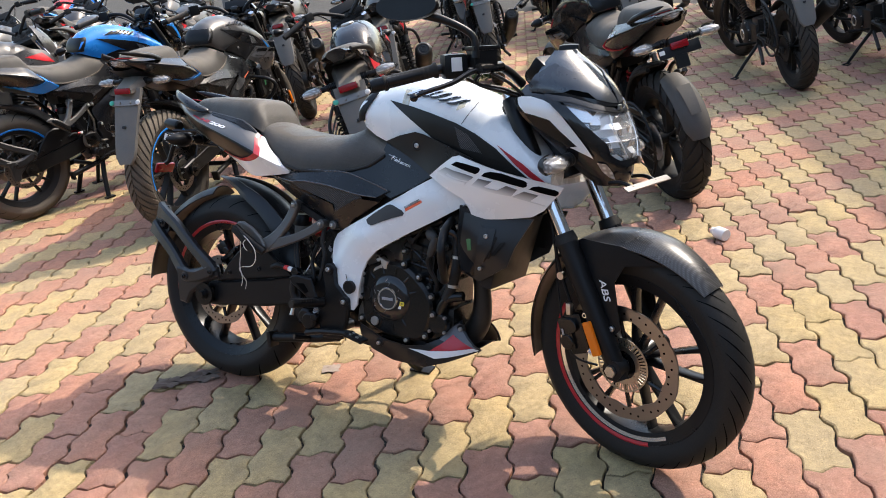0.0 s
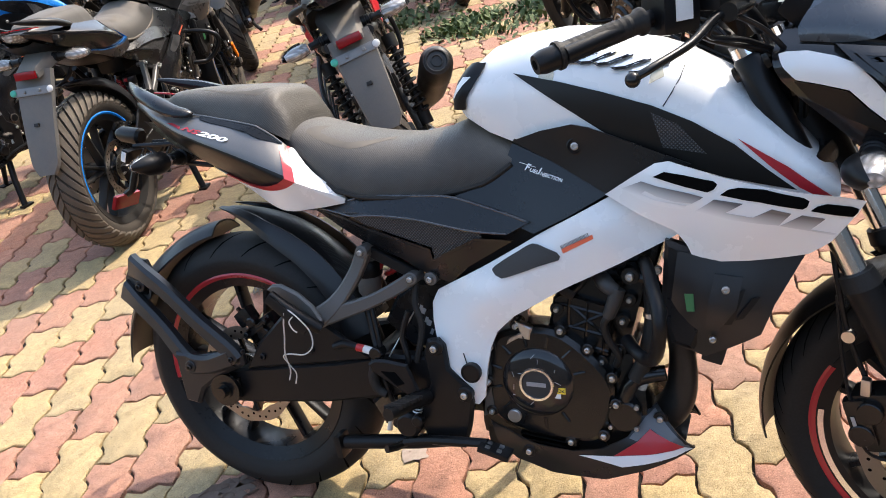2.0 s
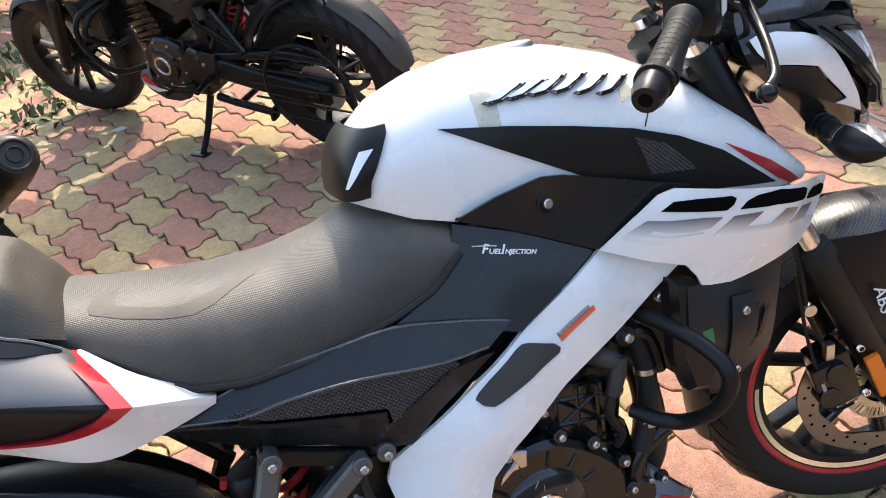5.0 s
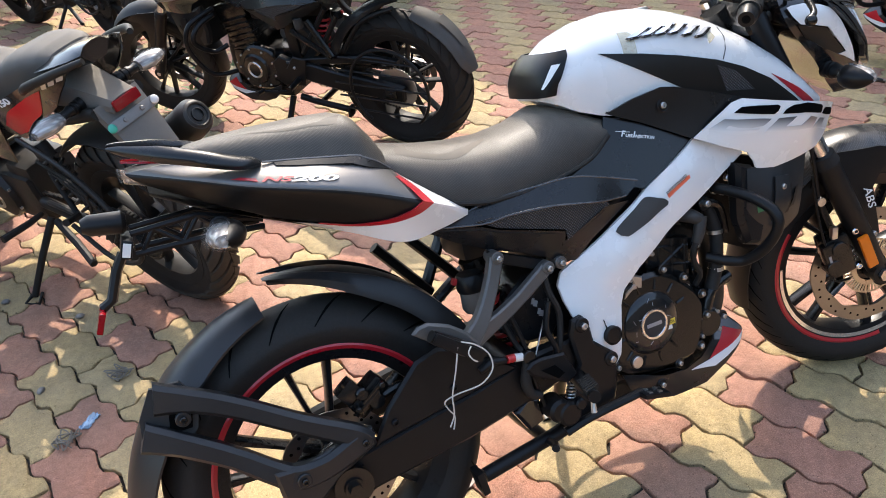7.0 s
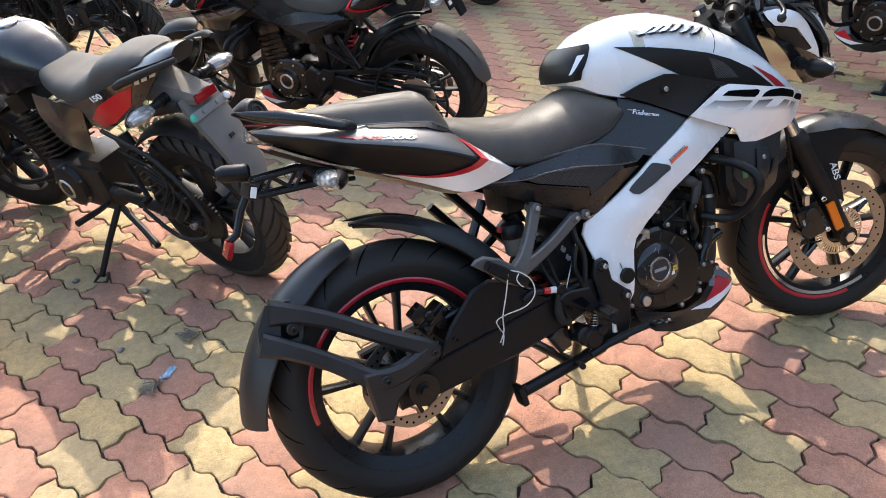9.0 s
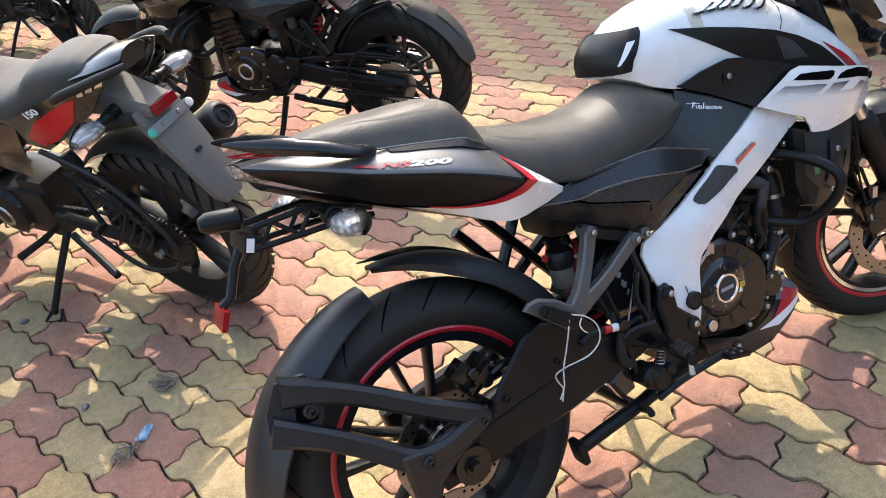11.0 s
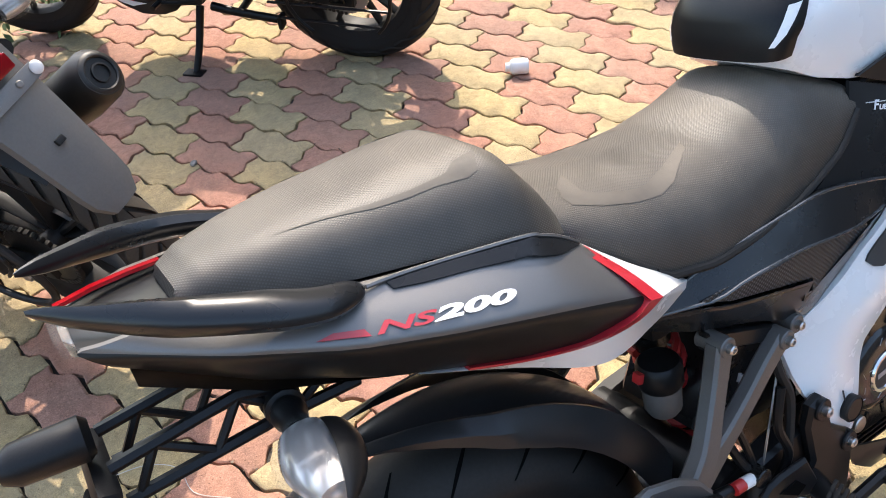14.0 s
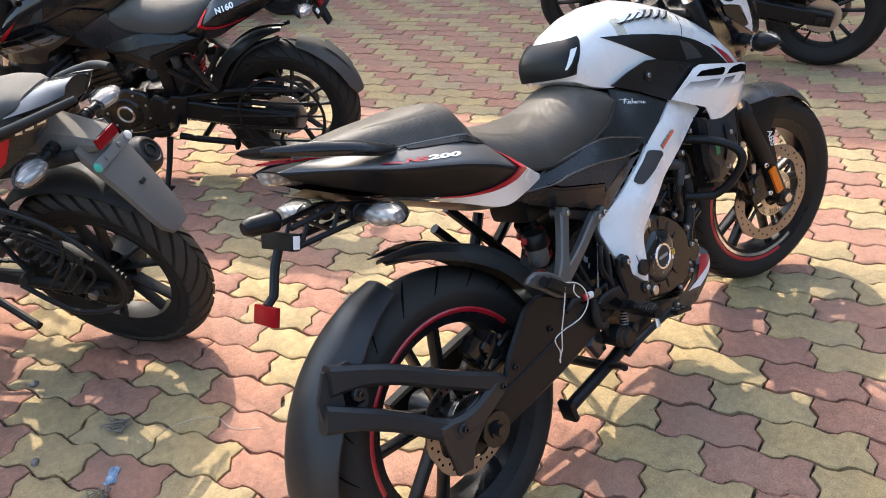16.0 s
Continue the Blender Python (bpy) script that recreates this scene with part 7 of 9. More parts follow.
    for q in ((0.590, 0.130), (0.640, 0.176), (0.722, 0.172), (0.770, 0.140), (0.812, 0.090), (0.818, 0.040), (0.795, -0.024), (0.735, -0.044), (0.585, 0.000), (0.582, 0.060)):
        part("cover_screw", bolt((q[0], -0.114, q[1]), 0.0072), STEEL, cc)
        part("screw_boss", disc(0.011, -0.085, -0.113, (q[0], 0, q[1])), ENGINE, cc)
    part("oil_cap", disc(0.013, -0.108, -0.118, (0.630, 0, -0.003), 18), STEEL, eng, "bright oil plug")
    for i in range(4):
        part("case_fin", rbox((0.690, -0.092, -0.050 - 0.010 * i), (0.11, 0.02, 0.004), 0.001, (0, 6, 0)), ENGINE, eng)
    part("water_pump", join(disc(0.030, -0.08, -0.108, (0.830, 0, 0.015), 24, 0.004), tube([(0.830, -0.095, 0.045), (0.850, -0.095, 0.085), (0.900, -0.090, 0.100)], 0.014, 10, 4)), ENGINE, eng, "water pump")
    for q in ((0.806, 0.035), (0.852, 0.035), (0.806, -0.008), (0.852, -0.006)):
        part("pump_screw", bolt((q[0], -0.105, q[1]), 0.006), STEEL, eng)
    cyl = part("cylinder", join(rbox((0.775, 0, 0.200), (0.15, 0.15, 0.18), 0.012, (0, 14, 0)), rbox((0.800, 0, 0.310), (0.17, 0.15, 0.08), 0.015, (0, 14, 0))), ENGINE, eng, "black cylinder and head")
    box = part("cylinder_cover", prism([(0.705, 0.225), (0.722, 0.236), (0.812, 0.214), (0.804, 0.118), (0.712, 0.140), (0.700, 0.180)], -0.088, -0.070, 0.004), ENGINE, cyl, "ribbed black cylinder side")
    for a, b in (((0.715, 0.216), (0.806, 0.196)), ((0.712, 0.178), (0.804, 0.158)), ((0.712, 0.150), (0.802, 0.130)), ((0.735, 0.228), (0.728, 0.140)), ((0.800, 0.212), (0.792, 0.124)), ((0.768, 0.220), (0.760, 0.132)), ((0.738, 0.212), (0.796, 0.160)), ((0.738, 0.172), (0.796, 0.200))):
        part("cylinder_rib", tube([(a[0], -0.088, a[1]), (b[0], -0.088, b[1])], 0.0032, 5), ENGINE, box)
    for q in ((0.712, 0.205), (0.716, 0.128), (0.845, 0.275), (0.828, 0.190), (0.822, 0.135), (0.790, 0.110), (0.840, 0.230)):
        part("screw_boss", disc(0.0125, -0.07, -0.092, (q[0], 0, q[1])), ENGINE, cyl)
        part("head_screw", bolt((q[0], -0.094, q[1]), 0.0065), STEEL, cyl)
    part("plug_boss", disc(0.026, -0.06, -0.090, (0.806, 0, 0.262), 20, 0.006), ENGINE, cyl)
    part("spark_cap", join(tube([(0.792, -0.085, 0.266), (0.806, -0.112, 0.262), (0.822, -0.116, 0.252)], [0.015, 0.0145, 0.012], 12, 3), tube([(0.826, -0.116, 0.258), (0.818, -0.118, 0.232), (0.808, -0.116, 0.206)], [0.013, 0.0125, 0.010], 12, 3)), PADGREY, cyl, "dark grey spark plug cap")
    part("spark_lead", tube([(0.808, -0.116, 0.206), (0.800, -0.114, 0.190), (0.806, -0.106, 0.160), (0.822, -0.100, 0.130), (0.815, -0.09, 0.105)], 0.0065, 8, 6), RUBBER, cyl, "spark plug lead")
    part("cooling_hose", tube([(0.872, -0.080, 0.275), (0.880, -0.090, 0.200), (0.868, -0.094, 0.130), (0.850, -0.095, 0.085)], 0.015, 12, 6), RUBBER, cyl, "black cooling hose")
    for w in (0.205, 0.125):
        part("hose_clamp", tube([(0.8795 - (0.205 - w) * 0.13, -0.0895 - (0.205 - w) * 0.05, w + 0.004), (0.8790 - (0.205 - w) * 0.13, -0.090 - (0.205 - w) * 0.05, w - 0.004)], 0.0165, 14), STEEL, cyl)
    part("sensor_lead", tube([(0.735, -0.090, 0.240), (0.755, -0.100, 0.250), (0.785, -0.100, 0.290), (0.83, -0.10, 0.315)], 0.005, 8, 6), BLACK, cyl)
    part("sensor_plug", rbox((0.735, -0.092, 0.240), (0.026, 0.020, 0.018), 0.004, (0, 30, 0)), BLACK, cyl)
    part("starter", tube([(0.615, -0.03, 0.165), (0.615, -0.095, 0.165)], 0.026, 16), ALU, eng)
    part("alu_clip", prism([(0.637, 0.189), (0.652, 0.182), (0.670, 0.173), (0.666, 0.150), (0.645, 0.151), (0.620, 0.137), (0.626, 0.153), (0.648, 0.163), (0.644, 0.172)], -0.114, -0.096, 0.003), STEEL, eng, "bright metal clip")
    part("case_plate", prism([(0.600, 0.076), (0.604, 0.056), (0.597, -0.001), (0.567, -0.015), (0.569, 0.023), (0.584, 0.053)], -0.109, -0.099, 0.003), CASTGREY, eng, "grey cast plate beside the case")
    part("head_bracket", join(tube([(0.845, -0.100, 0.279), (0.885, -0.100, 0.262), (0.90, -0.095, 0.20)], 0.010, 8, 4), disc(0.016, -0.08, -0.112, (0.845, 0, 0.279))), ENGINE, bike)
    for q in ((0.845, -0.116, 0.279), (0.890, -0.112, 0.292), (0.868, -0.112, 0.300), (0.905, -0.112, 0.318)):
        part("bracket_screw", bolt(q, 0.0095, -1, 0.008), STEEL, bike)
    part("throttle_body", join(tube([(0.72, -0.0, 0.335), (0.64, 0.0, 0.370)], 0.032, 16), rbox((0.62, 0, 0.33), (0.16, 0.13, 0.12), 0.02)), BLACK, bike, "air box and throttle body")
    part("wiring", join(tube([(0.60, -0.08, 0.21), (0.66, -0.10, 0.235), (0.73, -0.09, 0.255), (0.83, -0.09, 0.30)], 0.007, 8, 6), tube([(0.53, -0.06, 0.12), (0.55, -0.08, 0.20), (0.66, -0.07, 0.225)], 0.006, 8, 6)), BLACK, bike)
    part("rear_bay", join(rbox((0.42, 0, 0.345), (0.20, 0.12, 0.10), 0.02), rbox((0.50, 0, 0.20), (0.06, 0.15, 0.22), 0.02)), BLACK, bike, "black battery bay")

    # exhaust
    part("exhaust_pipe", tube([(0.850, -0.02, 0.215), (0.898, -0.02, 0.190), (0.920, -0.015, 0.110), (0.915, -0.008, 0.020), (0.876, 0.0, -0.030), (0.80, 0.0, -0.052)], [0.020, 0.021, 0.023, 0.030, 0.036, 0.038], 16, 6), DUSTY_METAL, bike, "black exhaust header")
    part("under_muffler", rbox((0.68, 0.0, -0.062), (0.24, 0.17, 0.066), 0.025), BLACK, bike, "underbelly exhaust box")

    # belly pan
    belly_v = plate_surface([(0.592, -0.018, -0.125), (0.664, -0.056, -0.141), (0.798, -0.107, -0.114), (0.948, -0.051, -0.066), (0.878, 0.022, -0.058), (0.889, 0.004, -0.076), (0.873, -0.011, -0.090), (0.933, -0.042, -0.082), (0.749, -0.062, -0.124), (0.827, -0.079, -0.110), (0.66, -0.092, -0.126)])
    belly = [(0.586, -0.014), (0.598, -0.050), (0.636, -0.082), (0.700, -0.104), (0.798, -0.111), (0.860, -0.090), (0.948, -0.051), (0.915, -0.014), (0.880, 0.024), (0.864, 0.012), (0.834, -0.028), (0.790, -0.050), (0.740, -0.055), (0.680, -0.042), (0.630, -0.026)]
    for s in (-1, 1):
        vf = panel(belly, belly_v, 0.005, 0.016, 0.005)
        p = part("belly_pan", vf if s < 0 else mirror(vf), SIDEBLACK if letters else SATIN, bike, "black belly pan with red and grey flash")
        for o, m, l in (([(0.838, -0.028), (0.864, 0.006), (0.879, 0.018), (0.912, -0.016), (0.943, -0.048), (0.930, -0.041), (0.873, -0.010), (0.852, -0.032)], DARKDECAL, "dark grey wing"), ([(0.812, -0.062), (0.852, -0.033), (0.873, -0.011), (0.932, -0.042), (0.870, -0.054)], RED, "red flash"), ([(0.752, -0.062), (0.812, -0.063), (0.870, -0.055), (0.932, -0.043), (0.944, -0.050), (0.865, -0.074), (0.827, -0.083)], WHITEDECAL, "silver grey flash")):
            vf = panel(o, belly_v, 0.001, 0.03, 0.0, 0.0018)
            part("flash", vf if s < 0 else mirror(vf), m, p, l)
        if s < 0:
            for q in ((0.889, 0.004), (0.664, -0.056)):
                part("screw_boss", disc(0.0125, belly_v(*q) + 0.004, belly_v(*q) - 0.002, (q[0], 0, q[1])), BLACK, p)
                part("screw", bolt((q[0], belly_v(*q) - 0.004, q[1]), 0.0075), STEEL, p)
    part("belly_floor", prism([(0.62, -0.070), (0.70, -0.098), (0.794, -0.105), (0.93, -0.054), (0.80, -0.070), (0.64, -0.060)], -0.066, 0.066, 0.004), SATIN, bike)

    # radiator and its side covers
    part("radiator", rbox((1.000, 0, 0.235), (0.035, 0.24, 0.20), 0.006, (0, 14, 0)), DUSTY_BLACK, bike, "black radiator")
    rad_v = plate_surface([(0.933, 0.33, -0.150), (1.10, 0.32, -0.130), (1.06, 0.25, -0.150), (0.965, 0.16, -0.135), (0.912, 0.18, -0.130), (1.0, 0.25, -0.166)])
    rad = [(0.925, 0.335), (1.000, 0.330), (1.108, 0.330), (1.068, 0.255), (1.050, 0.205), (0.968, 0.156), (0.920, 0.172), (0.908, 0.190)]
    for s in (-1, 1):
        vf = panel(rad, rad_v, 0.03, 0.02, 0.007)
        p = part("radiator_cover", vf if s < 0 else mirror(vf), HUGGER if letters else BLACK, bike, "black radiator side cover")
        vf = panel([(0.982, 0.306), (1.022, 0.301), (1.014, 0.252), (0.987, 0.210), (0.968, 0.214), (0.973, 0.261)], rad_v, 0.004, 0.03, 0.003, 0.006)
        part("cover_rib", vf if s < 0 else mirror(vf), HUGGER if letters else BLACK, p)
        vf = prism([(0.905, 0.352), (0.945, 0.338), (0.968, 0.300), (0.972, 0.215), (0.950, 0.168), (0.915, 0.176), (0.898, 0.235)], -0.148, -0.108, 0.010)
        part("inner_duct", vf if s < 0 else mirror(vf), SATIN, p, "black air duct behind the cover")
        for q in range(3):
            vf = panel([(0.992 + 0.022 * q, 0.292 - 0.012 * q), (1.004 + 0.022 * q, 0.294 - 0.012 * q), (0.992 + 0.016 * q, 0.215 + 0.010 * q), (0.980 + 0.016 * q, 0.213 + 0.010 * q)], rad_v, 0.004, 0.03, 0.002, 0.0045)
            part("vent_fin", vf if s < 0 else mirror(vf), BLACK, p)
        if s < 0:
            part("screw", bolt((0.998, -0.168, 0.282), 0.008), STEEL, p)
            part("screw", bolt((0.980, -0.160, 0.196), 0.007), STEEL, p)
            part("green_sticker", panel([(0.936, 0.268), (0.950, 0.270), (0.952, 0.240), (0.940, 0.238)], rad_v, 0.0006, 0.05, 0.0, 0.0012), surface("green_label", (0.03, 0.16, 0.06), 0.4), p, "green sticker")
    part("crash_bar", tube([(0.868, -0.110, 0.306), (0.878, -0.142, 0.302), (0.893, -0.195, 0.288), (0.906, -0.232, 0.262), (0.908, -0.236, 0.228), (0.899, -0.205, 0.182), (0.882, -0.165, 0.154), (0.858, -0.140, 0.156), (0.838, -0.108, 0.164)], 0.0112, 12, 6), BLACK, bike, "black crash bar")
    part("crash_bar", tube([(0.868, 0.110, 0.306), (0.893, 0.195, 0.288), (0.908, 0.236, 0.228), (0.882, 0.165, 0.154), (0.838, 0.108, 0.164)], 0.0112, 12, 6), BLACK, bike, "black crash bar")
    part("horn", disc(0.040, 0.02, 0.05, (1.05, 0, 0.36), 20), BLACK, bike)
    part("head_stock", join(tube([(1.06, 0, 0.62), (1.15, 0, 0.43)], 0.042, 16), tube([(1.13, 0.0, 0.47), (1.00, -0.07, 0.44), (0.90, -0.10, 0.40)], 0.035, 12, 4), tube([(1.13, 0.0, 0.47), (1.00, 0.07, 0.44), (0.90, 0.10, 0.40)], 0.035, 12, 4)), BLACK, bike, "black steering head")
    return bike


naked_bike(HERO, "white and black naked motorcycle with red accents, parked on its stand")


def string_loop():
    """A white string knotted on the pillion footrest."""
    m = HERO @ pose(0, -0.016, 0.010)
    a = [(0.226, -0.196, 0.206), (0.250, -0.202, 0.194), (0.271, -0.200, 0.168), (0.272, -0.198, 0.138), (0.248, -0.192, 0.116), (0.205, -0.180, 0.108), (0.184, -0.172, 0.098), (0.190, -0.165, 0.078), (0.200, -0.160, 0.058), (0.194, -0.158, 0.034)]
    b = [(0.218, -0.198, 0.200), (0.212, -0.196, 0.176), (0.206, -0.190, 0.148), (0.196, -0.182, 0.108), (0.196, -0.172, 0.070), (0.186, -0.166, 0.045)]
    c = [(0.240, -0.204, 0.196), (0.232, -0.206, 0.186), (0.238, -0.206, 0.172), (0.246, -0.204, 0.165)]
    ob = part("string", join(tube(a, 0.0014, 6, 6), tube(b, 0.0014, 6, 6), tube(c, 0.0013, 6, 4)), STRING)
    ob.matrix_world = m
    tagged(ob, "white string looped over the folded pillion footrest", "string")


string_loop()

# ---- the other motorcycles of the yard ----
def street_bike(place, label, lean=9.0, paint=DUSTY_GLOSS, accent=BGRED, turned=14.0, stand="side", number="150", lugs=30, group="street motorcycles"):
    """A commuter motorcycle with twin rear shocks; its origin is the middle of the rear axle."""
    bike = thing("motorcycle", label, "motorcycle", place, group)
    fc = (1.300, 0.0, 0.0)
    rake = 26.0
    st = steering((1.270, 0, -0.01), rake, turned)

    def fork(s, v=0.0, ahead=0.0):
        k = radians(rake)
        return (fc[0] - math.sin(k) * s + math.cos(k) * ahead, v, fc[2] + math.cos(k) * s + math.sin(k) * ahead)

    def both(name, vf, m, label=""):
        a = part(name, vf, m, bike, label)
        part(name, mirror(vf), m, bike, label)
        return a

    wheel(bike, (0, 0, 0), 0.300, 0.112, 0.222, (LUGRUBBER, DUSTY_BLACK, accent, GROOVE), disc_r=0, treads=30, hub_w=0.07, spoke_turn=12, lugs=lugs)
    wheel(bike, fc, 0.292, 0.092, 0.222, (RUBBER, DUSTY_BLACK, accent, GROOVE), st, arcs=((200, 300),), disc_r=0.125, disc_v=-0.058, treads=26, tone=False, spoke_turn=30, stripe_label="rim stripe")
    part("brake_drum", lathe([(0.02, -0.075), (0.062, -0.072), (0.068, -0.05), (0.068, 0.0)], 28, (0, 0, 0)), DUSTY_METAL, bike, "dusty drum brake")
    # chain, sprocket
    teeth = [(0.085 + (0.004 if i % 2 else 0.0), 2 * math.pi * i / 84) for i in range(84)]
    part("sprocket", prism([(r * math.cos(a), r * math.sin(a)) for r, a in teeth], 0.068, 0.074, 0.001), DUSTY_METAL, bike, "dark chain sprocket")
    chain = []
    for a0, b0 in (((0.0, 0.088), (0.47, 0.052)), ((0.0, -0.088), (0.47, 0.0))):
        n = 34
        for i in range(n):
            t = (i + 0.5) / n
            chain.append(rbox((a0[0] + (b0[0] - a0[0]) * t, 0.071, a0[1] + (b0[1] - a0[1]) * t), (0.011, 0.014 if i % 2 else 0.010, 0.010), 0.002))
    for i in range(18):
        a = math.pi / 2 + math.pi * (i + 0.5) / 18
        chain.append(rbox((0.088 * math.cos(a), 0.071, 0.088 * math.sin(a)), (0.012, 0.012, 0.012), 0.002))
    tagged(part("chain", join(*chain), DUSTY_METAL, bike, "oily drive chain"), kind="stuff")
    for s in (-1, 1):
        part("swingarm", join(tube([(-0.03, s * 0.095, 0.0), (0.10, s * 0.095, 0.004), (0.46, s * 0.090, 0.030)], 0.020, 10), rbox((-0.01, s * 0.098, 0.0), (0.09, 0.016, 0.045), 0.004)), DUSTY_BLACK, bike, "dusty black swingarm")
        p0, p1 = np.array((0.03, s * 0.122, 0.02)), np.array((0.155, s * 0.122, 0.345))
        sh = part("rear_shock", join(tube([p0, p1], 0.013, 12), tube([p0 + (p1 - p0) * 0.86, p1], 0.026, 12), tube([p0, p0 + (p1 - p0) * 0.16], 0.024, 12)), DUSTY_BLACK, bike, "rear shock absorber")
        part("spring", coil(p0 + (p1 - p0) * 0.15, p0 + (p1 - p0) * 0.86, 0.027, 0.0052, 9), DUSTY_BLACK, sh, "coil spring")
    part("rear_axle", join(disc(0.009, -0.125, 0.125, (0, 0, 0), 12), disc(0.016, -0.130, -0.112, (0, 0, 0), 6), disc(0.016, 0.112, 0.130, (0, 0, 0), 6)), STEEL, bike)
    # frame, stands
    part("frame_tube", join(tube([(1.02, 0, 0.55), (0.98, 0, 0.30), (0.90, 0.0, -0.02), (0.75, 0.0, -0.06), (0.45, 0.0, -0.02)], 0.021, 10, 5), tube([(1.02, 0, 0.52), (0.60, 0, 0.42), (0.20, -0.09, 0.40), (-0.15, -0.07, 0.46)], 0.017, 10, 5), tube([(0.60, 0, 0.42), (0.20, 0.09, 0.40), (-0.15, 0.07, 0.46)], 0.017, 10, 5)), DUSTY_BLACK, bike, "black tube frame")
    if stand == "side":
        w = 0.30 * math.tan(radians(lean)) - 0.297 / math.cos(radians(lean)) + 0.003
        part("side_stand", join(tube([(0.46, 0.10, -0.03), (0.47, 0.20, -0.03 + (w + 0.03) * 0.5), (0.48, 0.29, w)], [0.013, 0.012, 0.011], 10), tube([(0.46, 0.27, w + 0.004), (0.42, 0.31, w + 0.004), (0.47, 0.33, w + 0.004), (0.49, 0.29, w + 0.004)], 0.006, 6)), DUSTY_BLACK, bike, "black side stand")
    for s in (-1, 1):
        part("centre_stand", tube([(0.44, s * 0.10, -0.04), (0.34, s * 0.12, -0.10), (0.24, s * 0.15, -0.13)], 0.013, 8), DUSTY_BLACK, bike, "folded black centre stand")
        pg = part("footrest", tube([(0.52, s * 0.10, -0.03), (0.50, s * 0.16, -0.02), (0.49, s * 0.26, -0.005)], [0.009, 0.012, 0.013], 8), RUBBER, bike, "rubber footrest")
        part("pillion_footrest", join(tube([(0.25, s * 0.10, 0.20), (0.16, s * 0.135, 0.09), (0.40, s * 0.10, 0.05)], 0.009, 8), tube([(0.16, s * 0.135, 0.09), (0.13, s * 0.19, 0.11)], 0.012, 8)), DUSTY_BLACK, bike)
    # leg guard on the left
    g = part("leg_guard", tube([(0.22, 0.14, 0.36), (-0.04, 0.165, 0.30), (-0.17, 0.170, 0.14), (-0.13, 0.168, 0.02), (0.05, 0.160, -0.03), (0.20, 0.15, 0.05)], 0.008, 8, 6), DUSTY_BLACK, bike, "black tube guard beside the rear wheel")
    for i in range(4):
        t = i / 3
        part("guard_rod", tube([(0.16 - 0.10 * t, 0.150, 0.30 - 0.08 * t), (-0.05 - 0.05 * t, 0.168, 0.24 - 0.09 * t), (0.10 - 0.12 * t, 0.155, 0.05)], 0.0045, 6, 4), DUSTY_BLACK, g)
    # engine
    eng = part("engine", join(rbox((0.66, 0, 0.02), (0.34, 0.20, 0.19), 0.04), rbox((0.55, 0, 0.08), (0.14, 0.16, 0.14), 0.03)), DUSTY_METAL, bike, "dark air-cooled engine")
    for s in (-1, 1):
        part("crank_cover", lathe([(0.0001, s * 0.135), (0.055, s * 0.133), (0.085, s * 0.120), (0.092, s * 0.09)], 30, (0.70, 0, 0.02)), DUSTY_METAL, eng, "round crankcase cover")
        part("cover_ring", lathe([(0.030, s * 0.1345), (0.034, s * 0.138), (0.040, s * 0.138), (0.043, s * 0.1335)], 28, (0.70, 0, 0.02)), STEEL, eng)
        for q in range(7):
            a = 2 * math.pi * q / 7
            part("cover_screw", bolt((0.70 + 0.095 * math.cos(a), s * 0.112, 0.02 + 0.090 * math.sin(a)), 0.007, s), STEEL, eng)
    for i in range(9):
        part("fin", rbox((0.775 + 0.007 * i, 0, 0.125 + 0.020 * i), (0.15, 0.165, 0.007), 0.002, (0, 18, 0)), DUSTY_METAL, eng)
    part("cylinder_head", rbox((0.855, 0, 0.335), (0.14, 0.14, 0.075), 0.02, (0, 18, 0)), DUSTY_METAL, eng)
    part("carburettor", join(rbox((0.66, 0, 0.26), (0.12, 0.10, 0.10), 0.02), tube([(0.78, 0, 0.25), (0.60, 0, 0.28)], 0.025, 12)), DUSTY_BLACK, bike)
    part("exhaust_pipe", tube([(0.90, -0.03, 0.27), (0.98, -0.05, 0.20), (0.97, -0.08, 0.02), (0.85, -0.11, -0.09), (0.55, -0.13, -0.08), (0.30, -0.150, 0.0)], [0.020, 0.020, 0.020, 0.021, 0.022, 0.030], 12, 6), DUSTY_METAL, bike, "dark exhaust pipe")
    mf = part("muffler", tube([(0.32, -0.155, -0.005), (0.27, -0.160, 0.03), (0.18, -0.190, 0.085), (-0.02, -0.220, 0.205), (-0.085, -0.230, 0.250), (-0.10, -0.232, 0.259)], [0.030, 0.045, 0.056, 0.060, 0.058, 0.046], 24), DUSTY_METAL, bike, "dusty black muffler")
    d = np.array((-0.86, -0.09, 0.50))
    d /= np.linalg.norm(d)
    e = np.array((-0.10, -0.232, 0.259))
    rings = []
    a1 = np.cross(d, (0, 0, 1.0))
    a1 /= np.linalg.norm(a1)
    a2 = np.cross(d, a1)
    for r, x in ((0.046, -0.001), (0.041, 0.004), (0.036, 0.005), (0.033, 0.003), (0.031, -0.012), (0.024, -0.013), (0.022, -0.011), (0.0205, 0.006), (0.0175, 0.0065), (0.0165, -0.010)):
        rings.append([e + d * x + (a1 * math.cos(k) + a2 * math.sin(k)) * r for k in np.linspace(0, 2 * math.pi, 24, endpoint=False)])
    part("muffler_end", loft(rings, caps=False), DUSTY_METAL, mf, "stepped end cap with a recessed outlet")
    part("muffler_bore", tube([e - d * 0.012, e - d * 0.008], 0.0175, 16), PIT, mf)
    # body
    tank_u = [0.50, 0.54, 0.60, 0.68, 0.78, 0.88, 0.98, 1.04]
    tank = []
